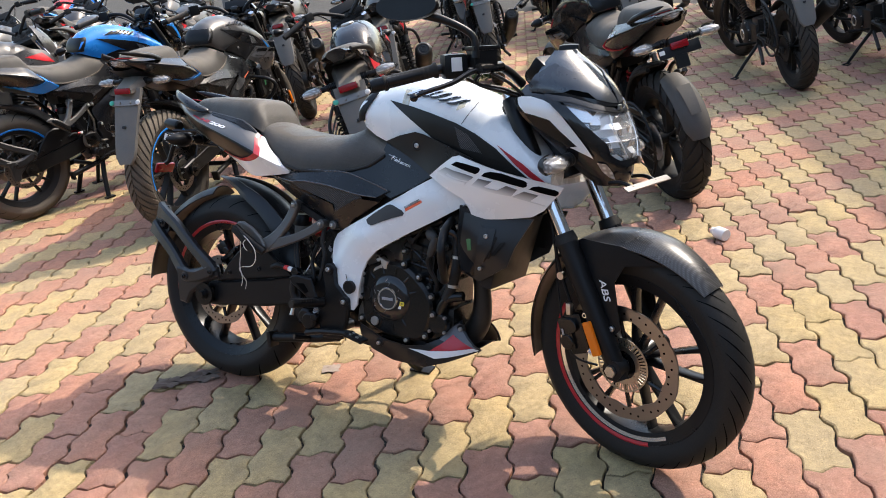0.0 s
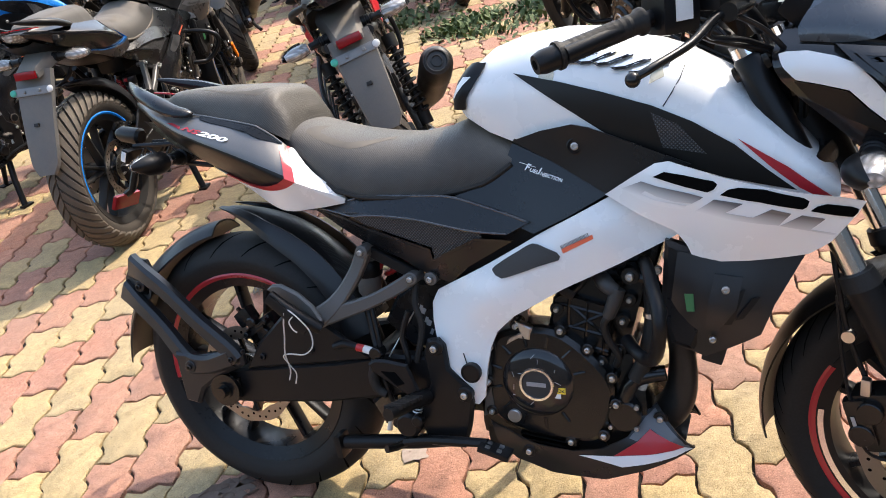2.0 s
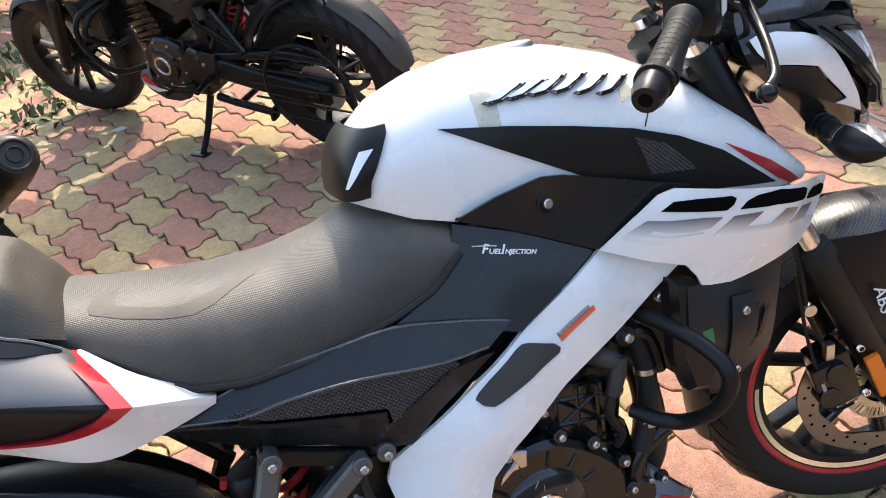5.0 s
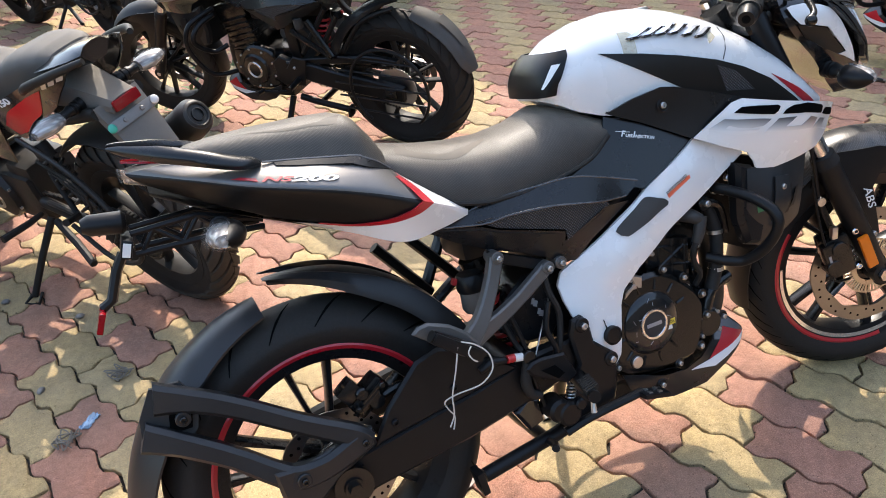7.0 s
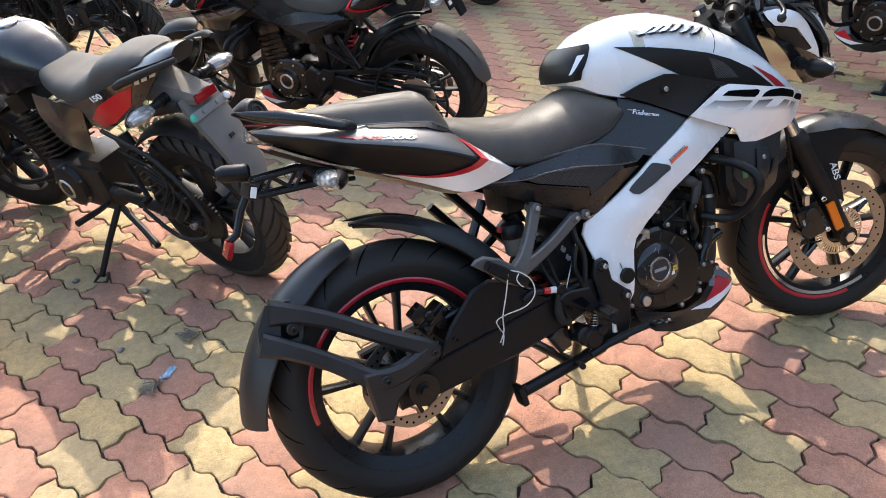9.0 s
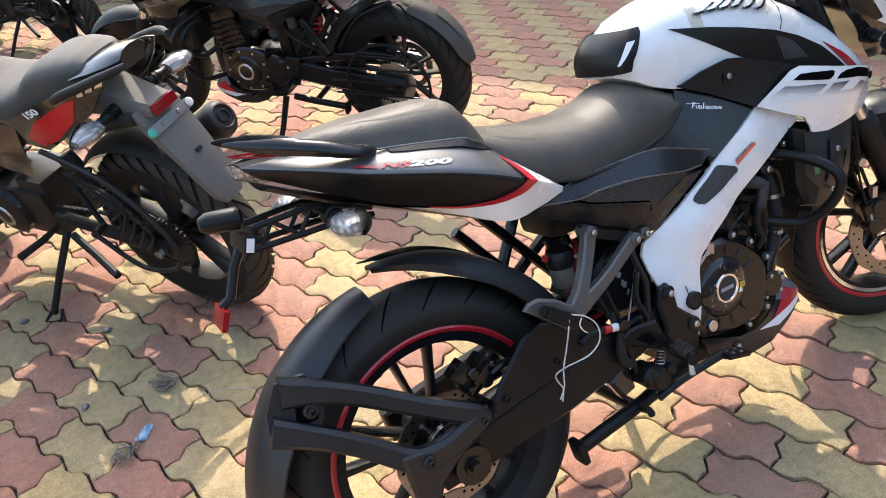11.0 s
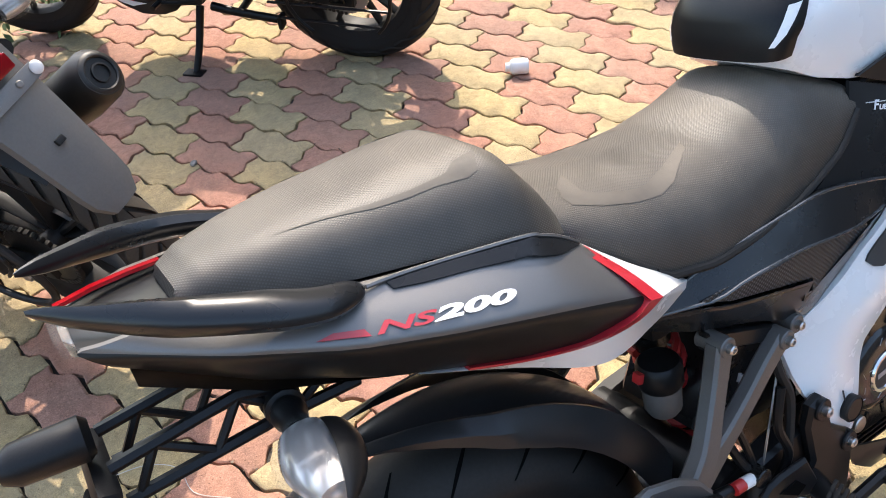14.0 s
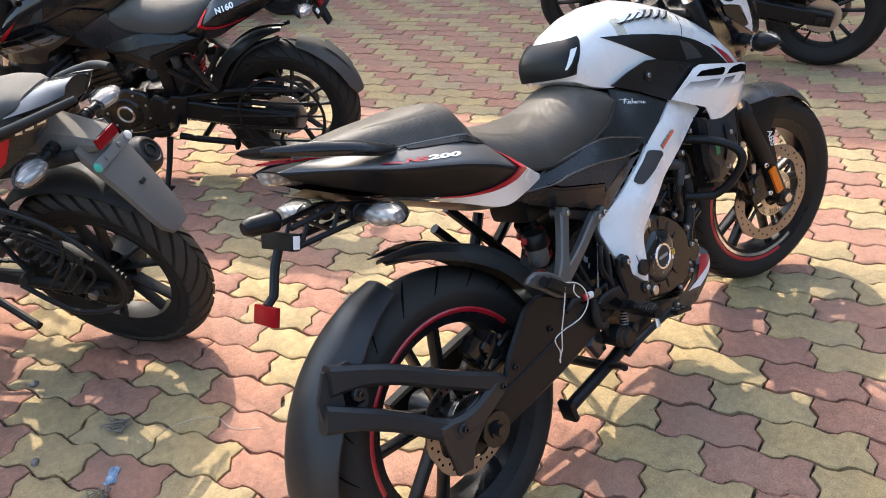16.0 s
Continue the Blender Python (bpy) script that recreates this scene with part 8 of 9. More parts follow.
    for u in np.linspace(0.50, 1.04, 26):
        t, b, h = (np.interp(u, tank_u, q) for q in ([0.50, 0.555, 0.605, 0.635, 0.640, 0.615, 0.560, 0.505], [0.48, 0.47, 0.46, 0.445, 0.43, 0.42, 0.42, 0.43], [0.05, 0.085, 0.11, 0.135, 0.15, 0.15, 0.135, 0.09]))
        r = []
        for k in range(13):
            a = math.pi / 2 * k / 12
            r.append((u, -h * math.sin(a) ** 0.75, b + (t - b) * math.cos(a) ** 0.75))
        tank.append(r + [(u, 0, b)] + [(x, -y, z) for x, y, z in reversed(r[1:])])
    tk = part("fuel_tank", loft(tank), paint, bike, "dusty fuel tank")
    part("filler_cap", lathe([(0.001, 0.004), (0.032, 0.004), (0.036, 0.0), (0.036, -0.01)], 24), STEEL, tk, "", lambda v: np.c_[v[:, 0] + 0.72, v[:, 2], 0.640 + v[:, 1]])
    shv = plate_surface([(0.80, 0.52, -0.152), (1.10, 0.40, -0.130), (0.90, 0.34, -0.145), (0.98, 0.46, -0.165), (1.0, 0.52, -0.14)])
    shr = panel([(0.76, 0.52), (0.90, 0.545), (1.03, 0.515), (1.12, 0.42), (1.06, 0.37), (0.93, 0.33), (0.87, 0.38), (0.82, 0.46)], shv, 0.006, 0.03, 0.006)
    both("tank_shroud", shr, paint, "dusty tank shroud")
    shd = panel([(0.86, 0.49), (1.00, 0.50), (1.08, 0.42), (0.98, 0.44)], shv, 0.001, 0.03, 0.0, 0.002)
    both("decal", shd, accent, "coloured decal")
    part("seat", seat_loft([-0.065, -0.055, -0.02, 0.05, 0.12, 0.17, 0.22, 0.32, 0.44, 0.53, 0.56], [0.585, 0.608, 0.620, 0.616, 0.603, 0.585, 0.548, 0.510, 0.505, 0.525, 0.51], [0.580, 0.572, 0.560, 0.540, 0.515, 0.492, 0.455, 0.440, 0.445, 0.465, 0.49], [0.05, 0.07, 0.088, 0.104, 0.112, 0.118, 0.128, 0.130, 0.115, 0.09, 0.07], n=44, power=3.4), DUSTY_SEAT, bike, "dusty black seat")
    tv = plate_surface([(-0.24, 0.575, -0.055), (-0.10, 0.545, -0.105), (0.10, 0.49, -0.125), (0.30, 0.43, -0.128), (0.05, 0.43, -0.115), (0.24, 0.36, -0.118), (-0.12, 0.49, -0.090), (0.14, 0.46, -0.138)])
    tail = panel([(-0.175, 0.612), (-0.10, 0.592), (0.0, 0.560), (0.16, 0.500), (0.30, 0.450), (0.42, 0.440), (0.36, 0.36), (0.22, 0.345), (0.08, 0.415), (-0.05, 0.490), (-0.13, 0.560)], tv, 0.006, 0.03, 0.006)
    tl = both("tail_cover", tail, paint, "dusty gloss tail cover")
    for s in (-1, 1):
        vf = panel([(-0.030, 0.540), (0.06, 0.508), (0.16, 0.462), (0.27, 0.388), (0.225, 0.362), (0.13, 0.398), (0.03, 0.462)], tv, 0.0015, 0.03, 0.0, 0.002)
        part("flash", vf if s < 0 else mirror(vf), accent, bike, "coloured flash on the tail")
    part("lettering", letters_on(number, 0.026, (0.175, 0.474), -0.34, lambda u, w: -tv(u, w) + 0.0035, 0.0, -0.25, -1.5, 0.001), WHITEDECAL, tl, "pale number on the tail") if number else None
    sv = plate_surface([(0.30, 0.40, -0.125), (0.52, 0.43, -0.130), (0.56, 0.26, -0.120), (0.38, 0.24, -0.115), (0.44, 0.33, -0.140)])
    side = panel([(0.30, 0.42), (0.44, 0.445), (0.56, 0.45), (0.60, 0.36), (0.56, 0.25), (0.40, 0.22), (0.34, 0.32)], sv, 0.006, 0.03, 0.006)
    both("side_cover", side, DUSTY_GLOSS, "dusty side cover")
    for s in (-1, 1):
        part("grab_rail", tube([(0.06, s * 0.115, 0.525), (-0.02, s * 0.135, 0.56), (-0.14, s * 0.125, 0.600), (-0.235, s * 0.075, 0.625)], [0.011, 0.013, 0.012, 0.008], 10, 5), DUSTY_BLACK, bike, "black grab rail")
    lamp = loft([[(u, y * h, w + z) for y, z in ((-1, 0.0), (-0.6, 0.016), (0, 0.020), (0.6, 0.016), (1, 0.0), (0.5, -0.03), (-0.5, -0.03))] for u, h, w in ((-0.02, 0.098, 0.580), (-0.09, 0.086, 0.596), (-0.145, 0.068, 0.608), (-0.178, 0.045, 0.616))])
    tlamp = part("tail_lamp", lamp, GLOSS, bike, "dark glossy tail lamp with clear strips")
    for s in (-1, 1):
        for q in range(3):
            vf = panel([(-0.158 + 0.034 * q, 0.606 - 0.010 * q), (-0.134 + 0.034 * q, 0.600 - 0.010 * q), (-0.118 + 0.034 * q, 0.570 - 0.012 * q), (-0.140 + 0.034 * q, 0.575 - 0.012 * q)], tv, 0.002, 0.03, 0.001, 0.004)
            part("lamp_facet", vf if s < 0 else mirror(vf), SILVER, tlamp, "clear faceted lamp strip")
    part("rear_mudguard", arc_guard((0, 0, 0), 128, 42, [0.36, 0.355, 0.350, 0.345], [0.06, 0.068, 0.07, 0.07], 16, 0.02, 0.004), DUSTY_BLACK, bike, "black inner mudguard")
    tail_flap(bike, (-0.150, 0.475), (-0.298, 0.185), 0.085, (0.08, 0.495))
    for s in (-1, 1):
        blinker(bike, (-0.085, s * 0.060, 0.478), (-0.095, s * 0.225, 0.476), scale=1.15)
    # front
    for s in (-1, 1):
        v = 0.088 * s
        part("fork_leg", tube([fork(-0.03, v), fork(0.05, v), fork(0.30, v), fork(0.32, v)], [0.020, 0.023, 0.025, 0.026], 14), DUSTY_BLACK, bike, "black fork leg", st)
        part("fork_tube", tube([fork(0.31, v), fork(0.70, v)], 0.0165, 14), CHROME, bike, "polished fork tube", st)
        part("handlebar", tube([(0.985, s * 0.02, 0.66), (0.98, s * 0.08, 0.70), (0.96, s * 0.18, 0.745), (0.90, s * 0.35, 0.715)], 0.011, 10, 5), DUSTY_BLACK, bike, "black handlebar", st)
        part("grip", tube([(0.935, s * 0.25, 0.733), (0.893, s * 0.375, 0.710)], 0.0165, 12), RUBBER, bike, "rubber grip", st)
        part("switch_box", rbox((0.953, s * 0.205, 0.742), (0.045, 0.05, 0.045), 0.01, (0, 0, s * 20)), DUSTY_BLACK, bike, "", st)
        part("lever", tube([(0.99, s * 0.19, 0.735), (0.985, s * 0.26, 0.72), (0.955, s * 0.36, 0.70)], [0.008, 0.006, 0.006], 8, 4), ALU, bike, "metal hand lever", st)
        blinker(bike, (1.12, s * 0.075, 0.46), (1.125, s * 0.205, 0.46), xf=st, scale=1.15, back=math.pi)
    for q in (0.50, 0.665):
        part("fork_clamp", rbox(fork(q), (0.085, 0.22, 0.034), 0.01, (0, -rake, 0)), DUSTY_BLACK, bike, "", st)
    part("front_mudguard", arc_guard(fc, 42, 170, [0.315, 0.325, 0.325, 0.318], [0.045, 0.062, 0.060, 0.05], 22, 0.02, 0.004), DUSTY_BLACK, bike, "dusty black front mudguard", st)
    cowl = [[(b + (n_ - b) * math.cos(a) ** 0.8, h * math.sin(a), w) for a in np.linspace(-math.pi / 2, math.pi / 2, 17)] for w, n_, h, b in ((0.42, 1.22, 0.05, 1.12), (0.47, 1.245, 0.085, 1.08), (0.54, 1.235, 0.115, 1.04), (0.60, 1.205, 0.12, 1.02), (0.66, 1.16, 0.10, 1.02), (0.72, 1.11, 0.06, 1.04))]
    cw = part("headlight_cowl", loft(cowl), paint, bike, "dusty headlight cowl", st)
    part("headlight", ball((1.205, 0, 0.525), (0.05, 0.085, 0.065)), CLEAR, cw, "clear headlight lens", st)
    part("headlight_bowl", ball((1.195, 0, 0.525), (0.045, 0.078, 0.058)), SILVER, cw, "", st)
    part("instrument_pod", rbox((1.05, 0, 0.69), (0.06, 0.16, 0.06), 0.02, (0, 30, 0)), DUSTY_BLACK, bike, "", st)
    for s in (-1, 1):
        part("cable", tube([(0.97, s * 0.16, 0.735), (1.05, s * 0.12, 0.70), (1.09, s * 0.05, 0.60), (1.04, 0.0, 0.48)], 0.004, 6, 6), BLACK, bike, "", st)
    part("crash_guard", tube([(0.93, 0.05, -0.02), (0.97, 0.16, 0.02), (0.99, 0.19, 0.14), (0.97, 0.16, 0.27), (0.96, 0.04, 0.30)], 0.011, 10, 5), DUSTY_BLACK, bike, "black crash guard")
    part("crash_guard", tube([(0.93, -0.05, -0.02), (0.97, -0.16, 0.02), (0.99, -0.19, 0.14), (0.97, -0.16, 0.27), (0.96, -0.04, 0.30)], 0.011, 10, 5), DUSTY_BLACK, bike, "black crash guard")
    return bike


def parked(x, y, heading, lean, h):
    """The pose of a motorcycle whose rear tyre touches the ground at (x, y); it leans to its left."""
    up = 0.062
    q = pose(x, y, up, 0, 0, heading) @ pose(0, 0, 0, -lean, 0, 0) @ pose(0, 0, h - up)
    return q


street_bike(parked(-0.12, 1.42, 120.7, 12.5, 0.300), "dusty black commuter motorcycle with red tail flash on side stand", lean=12.5)

naked_bike(parked(1.026, 2.140, 128.5, 9.0, 0.309), "black naked motorcycle with small red details, parked on its side stand", turned=12.0, lean=9.0, hugger=False, fender=True, saree_guard=True, letters=False, lugs=26, mark="N160", spars=False,
           WHITE=GLOSS, RED=BGRED, SEAT=DUSTY_SEAT, TAILTONE=DUSTY_GLOSS, SATIN=DUSTY_BLACK, SPAR=DUSTY_GLOSS, CARBON=DUSTY_BLACK)
blue = naked_bike(parked(-1.405, 1.205, 104.0, 0.0, 0.309), "dusty grey naked motorcycle with blue rims and a mud flap", turned=10.0, lean=0.0, hugger=False, guard_flap=True, letters=False, lugs=42,
                  WHITE=GREYPAINT, RED=BLUE, SEAT=DUSTY_SEAT, RUBBER=DUSTY_RUBBER, TAILTONE=GLOSS, SATIN=DUSTY_BLACK, SPAR=DUSTY_GLOSS, CARBON=DUSTY_BLACK, group="blue-rimmed motorcycles")
blue2 = naked_bike(parked(-2.50, 1.07, 84.0, 0.0, 0.309), "blue and black naked motorcycle with blue rims, dusty", turned=10.0, lean=0.0, hugger=True, letters=False,
                   WHITE=BLUE, RED=BLUE, SEAT=DUSTY_SEAT, RUBBER=DUSTY_RUBBER, TAILTONE=DUSTY_GLOSS, SATIN=DUSTY_BLACK, SPAR=DUSTY_GLOSS, CARBON=DUSTY_BLACK, group="blue-rimmed motorcycles")

far = street_bike(parked(-1.02, 3.05, 120.0, 9.0, 0.300), "dusty black commuter motorcycle in the yard's second row", paint=GREYPAINT, number="")
for x, y, a in ((-2.20, 3.42, 124.0), (-1.06, 4.66, 117.0), (1.36, 4.48, 116.0), (2.10, 4.95, 114.0), (0.05, 5.05, 116.0), (-0.55, 6.3, 118.0), (-3.00, 3.05, 122.0), (-3.75, 2.60, 121.0), (-3.35, 1.00, 90.0), (-3.60, 4.70, 122.0), (-2.70, 5.20, 122.0), (-4.4, 4.1, 121.0), (-1.75, 5.6, 120.0), (0.75, 6.6, 115.0), (2.1, 6.9, 114.0), (-3.3, 6.5, 121.0), (-4.3, 5.9, 121.0), (-2.4, 7.0, 120.0), (-4.5, 2.2, 121.0), (-4.15, 0.75, 92.0), (-5.2, 3.6, 121.0), (-5.2, 5.3, 121.0), (-1.4, 7.3, 119.0), (-4.2, 7.4, 121.0), (2.9, 4.95, 113.0), (-3.1, 8.0, 120)):
    copy_thing(far, parked(x, y, a, 9.0, 0.300))
naked_bike(parked(3.62, 0.82, 103.0, 9.0, 0.309), "black naked motorcycle with red rim stripes, parked across the yard", turned=10.0, lean=9.0, hugger=False, letters=False,
           WHITE=GLOSS, RED=BGRED, SEAT=DUSTY_SEAT, TAILTONE=DUSTY_GLOSS, SATIN=DUSTY_BLACK, SPAR=DUSTY_GLOSS, CARBON=DUSTY_BLACK)


def distant_bike(place, paint):
    """A motorcycle far back in the rows: wheels, engine, tank, seat, bars and tail."""
    bike = thing("motorcycle", "dusty dark motorcycle in the yard's far rows", "motorcycle", place, "motorcycles of the far rows")
    for u in (0.0, 1.30):
        w = part("wheel", lathe([(0.19, -0.03), (0.215, -0.04), (0.215, 0.04), (0.19, 0.03)], 28, (u, 0, 0), closed=True), DUSTY_BLACK, bike)
        part("tyre", lathe([(0.215, -0.045), (0.27, -0.052), (0.30, 0.0), (0.27, 0.052), (0.215, 0.045)], 32, (u, 0, 0)), RUBBER, w)
        part("spokes", join(*(tube([(u, 0, 0), (u + 0.2 * math.cos(1.2566 * k + u), 0, 0.2 * math.sin(1.2566 * k + u))], 0.010, 6) for k in range(5))), DUSTY_BLACK, w)
    part("engine", join(rbox((0.66, 0, 0.03), (0.36, 0.22, 0.22), 0.04), rbox((0.80, 0, 0.22), (0.16, 0.16, 0.22), 0.02, (0, 16, 0)), rbox((0.45, 0, 0.28), (0.35, 0.16, 0.20), 0.04)), DUSTY_METAL, bike)
    part("fuel_tank", seat_loft([0.48, 0.52, 0.62, 0.78, 0.92, 1.04, 1.08], [0.50, 0.57, 0.635, 0.645, 0.61, 0.52, 0.47], [0.46, 0.45, 0.43, 0.42, 0.42, 0.43, 0.44], [0.05, 0.09, 0.12, 0.15, 0.15, 0.11, 0.06], n=24), paint, bike, "fuel tank")
    part("seat", seat_loft([-0.12, -0.10, 0.0, 0.14, 0.22, 0.36, 0.50, 0.54], [0.58, 0.615, 0.62, 0.60, 0.55, 0.51, 0.53, 0.50], [0.56, 0.55, 0.53, 0.50, 0.45, 0.44, 0.46, 0.48], [0.05, 0.08, 0.10, 0.11, 0.12, 0.12, 0.09, 0.06], n=28), DUSTY_SEAT, bike, "dusty seat")
    part("tail_cover", seat_loft([-0.20, -0.14, 0.0, 0.2, 0.40], [0.61, 0.59, 0.55, 0.49, 0.44], [0.59, 0.54, 0.47, 0.38, 0.36], [0.03, 0.07, 0.105, 0.12, 0.12], n=14), paint, bike)
    for s in (-1, 1):
        part("fork_leg", tube([(1.32, s * 0.09, -0.02), (1.03, s * 0.09, 0.62)], 0.021, 10), DUSTY_METAL, bike)
        part("handlebar", tube([(0.99, s * 0.03, 0.68), (0.96, s * 0.18, 0.75), (0.88, s * 0.36, 0.71)], 0.013, 8, 4), DUSTY_BLACK, bike)
        mir = part("mirror", ball((0.93, s * 0.33, 0.90), (0.02, 0.055, 0.035)), DUSTY_BLACK, bike)
        part("mirror_stalk", tube([(0.95, s * 0.22, 0.74), (0.93, s * 0.27, 0.83), (0.93, s * 0.32, 0.89)], 0.006, 6, 3), DUSTY_BLACK, mir)
    part("headlight", ball((1.16, 0, 0.53), (0.09, 0.11, 0.13)), paint, bike)
    part("front_mudguard", arc_guard((1.30, 0, 0), 40, 165, 0.325, 0.055, 14, 0.02, 0.004), DUSTY_BLACK, bike)
    part("rear_flap", prism([(-0.10, 0.50), (-0.30, 0.20), (-0.33, 0.22), (-0.16, 0.53)], -0.055, 0.055, 0.004), DUSTY_GREY, bike)


for k, (x, y, a) in enumerate(((-4.95, 1.15, 94.0), (-5.75, 0.85, 95.0), (-5.3, 2.35, 118.0), (-6.1, 2.0, 112.0), (-6.2, 4.4, 120.0), (-6.9, 3.2, 118.0), (-6.4, 6.1, 120.0), (-7.3, 5.0, 120.0), (-5.4, 7.3, 120.0), (-6.8, 7.8, 120.0), (-6.6, 0.7, 96.0), (-1.9, 6.5, 119.0), (-0.3, 7.6, 117.0), (-1.1, 8.6, 118.0), (-2.2, 8.9, 119.0), (0.6, 8.2, 116.0), (-5.2, 8.6, 120.0))):
    distant_bike(parked(x, y, a, 8.0, 0.300), (DUSTY_GLOSS, GREYPAINT, BGRED, DUSTY_GLOSS, BLUE)[k % 5])
# ---- small things on the ground ----
def litter():
    rng = np.random.default_rng(11)
    # white bottle
    prof = [(0.001, 0.0), (0.024, 0.001), (0.0265, 0.006), (0.0265, 0.050), (0.022, 0.060), (0.015, 0.064), (0.015, 0.078), (0.001, 0.079)]
    ob = part("bottle", lathe(prof, 28), PAPER)
    ob.matrix_world = pose(1.345, 1.615, 0.027, 0, 0, 0) @ pose(0, 0, 0, 0, 0, 55)
    tagged(ob, "small white plastic bottle lying on the pavers", "bottle")

    def crumple(name, label, cat, c, size, m, n=9, rough=0.3, flat=0.35, turn=0.0):
        v, f = [], []
        h = rng.normal(0, 1, (n, n))
        h = (h + np.roll(h, 1, 0) + np.roll(h, 1, 1)) / 3
        for i in range(n):
            for j in range(n):
                x, y = (i / (n - 1) - 0.5) * size[0], (j / (n - 1) - 0.5) * size[1]
                e = rng.normal(0, 0.03, 2) * size[0]
                v.append((x + e[0], y + e[1], max(0.0, 0.3 + 0.5 * h[i, j]) * flat * size[0] * rough + 0.002))
        k = len(v)
        v += [(x, y, z - 0.0015) for x, y, z in v]
        for i in range(n - 1):
            for j in range(n - 1):
                a = i * n + j
                f.append((a, a + 1, a + n + 1, a + n))
                f.append((k + a, k + a + n, k + a + n + 1, k + a + 1))
        o = part(name, (np.array(v), f), m)
        o.matrix_world = pose(*c, 0.0, 0, 0, turn)
        tagged(o, label, cat)

    blue_wrap = surface("blue_wrapper_foil", (0.26, 0.38, 0.52), 0.25, 0.3, 0.05)
    rag = surface("brown_rag", (0.13, 0.085, 0.062), 0.95, 0.0, 0.1, 0.5, 200.0, bump=0.5)
    film = glassy("clear_film", (0.9, 0.92, 0.95), 0.1, alpha=0.55, trans=0.3)
    crumple("candy_wrapper", "blue and white foil wrapper on the pavers", "wrapper", (-0.483, 0.913), (0.060, 0.026), blue_wrap, turn=50)
    crumple("rag", "brown rag lying flat beside the rear tyre", "rag", (-0.165, 0.0), (0.210, 0.070), rag, 12, 0.20, turn=37)
    crumple("torn_wrapper", "torn pale wrapper lying flat on the pavers", "wrapper", (0.285, 0.225), (0.060, 0.045), surface("pale_wrapper", (0.30, 0.23, 0.18), 0.5, 0.0, 0.1, 0.6, 120.0), 9, 0.16, turn=25)
    crumple("plastic_sheet", "scrap of clear plastic on the pavers", "plastic scrap", (-1.00, -0.37), (0.09, 0.12), film, 10, 0.5, turn=60)
    crumple("paper_scrap", "torn scrap of pale paper", "paper", (0.20, 2.95), (0.05, 0.04), PAPER, 6, 0.3, turn=30)

    # twisted wires and string
    wire = surface("grey_wire", (0.20, 0.18, 0.15), 0.6, 0.4, 0.2)
    for c, r, k, nm, lab in (((-0.395, 1.075), 0.045, 26, "wire_tangle", "tangled grey wire on the pavers"), ((1.30, 0.22), 0.055, 22, "dry_weed", "tangle of dry weed on the pavers"), ((-0.545, 0.86), 0.045, 22, "cord_loop", "dirty loop of cord on the pavers"), ((0.42, 1.05), 0.05, 18, "weed_tangle", "small dry weed on the pavers")):
        pts = [(0, 0, 0.004)]
        for i in range(k):
            a = rng.uniform(0, 2 * math.pi)
            pts.append((r * rng.uniform(0.3, 1) * math.cos(a), r * rng.uniform(0.3, 1) * math.sin(a), 0.003 + 0.018 * rng.random()))
        ob = part(nm, tube(pts, 0.0018, 5, 5), wire)
        ob.matrix_world = pose(*c, 0)
        tagged(ob, lab, "wire" if "w" in nm[:2] else "debris")
    ob = part("twine", tube([(0, 0, 0.003), (0.05, -0.04, 0.006), (0.08, -0.10, 0.004), (0.06, -0.17, 0.004), (0.09, -0.24, 0.003)], 0.0009, 5, 6), STRING)
    ob.matrix_world = pose(-0.30, 0.96, 0, 0, 0, 20)
    tagged(ob, "thin pale twine lying across the pavers", "twine")
    stone = ball((0, 0, 0), (0.014, 0.010, 0.008))
    stone = (stone[0] * (1 + rng.normal(0, 0.08, stone[0].shape)), stone[1])
    for c in ((-0.476, 1.464), (-0.60, 1.12), (0.25, 1.9), (-0.7, 1.7)):
        ob = part("stone", stone, ALU)
        ob.matrix_world = pose(*c, 0.006, 0, 0, rng.uniform(0, 360))
        tagged(ob, "small grey stone lying on the pavers", "stone")


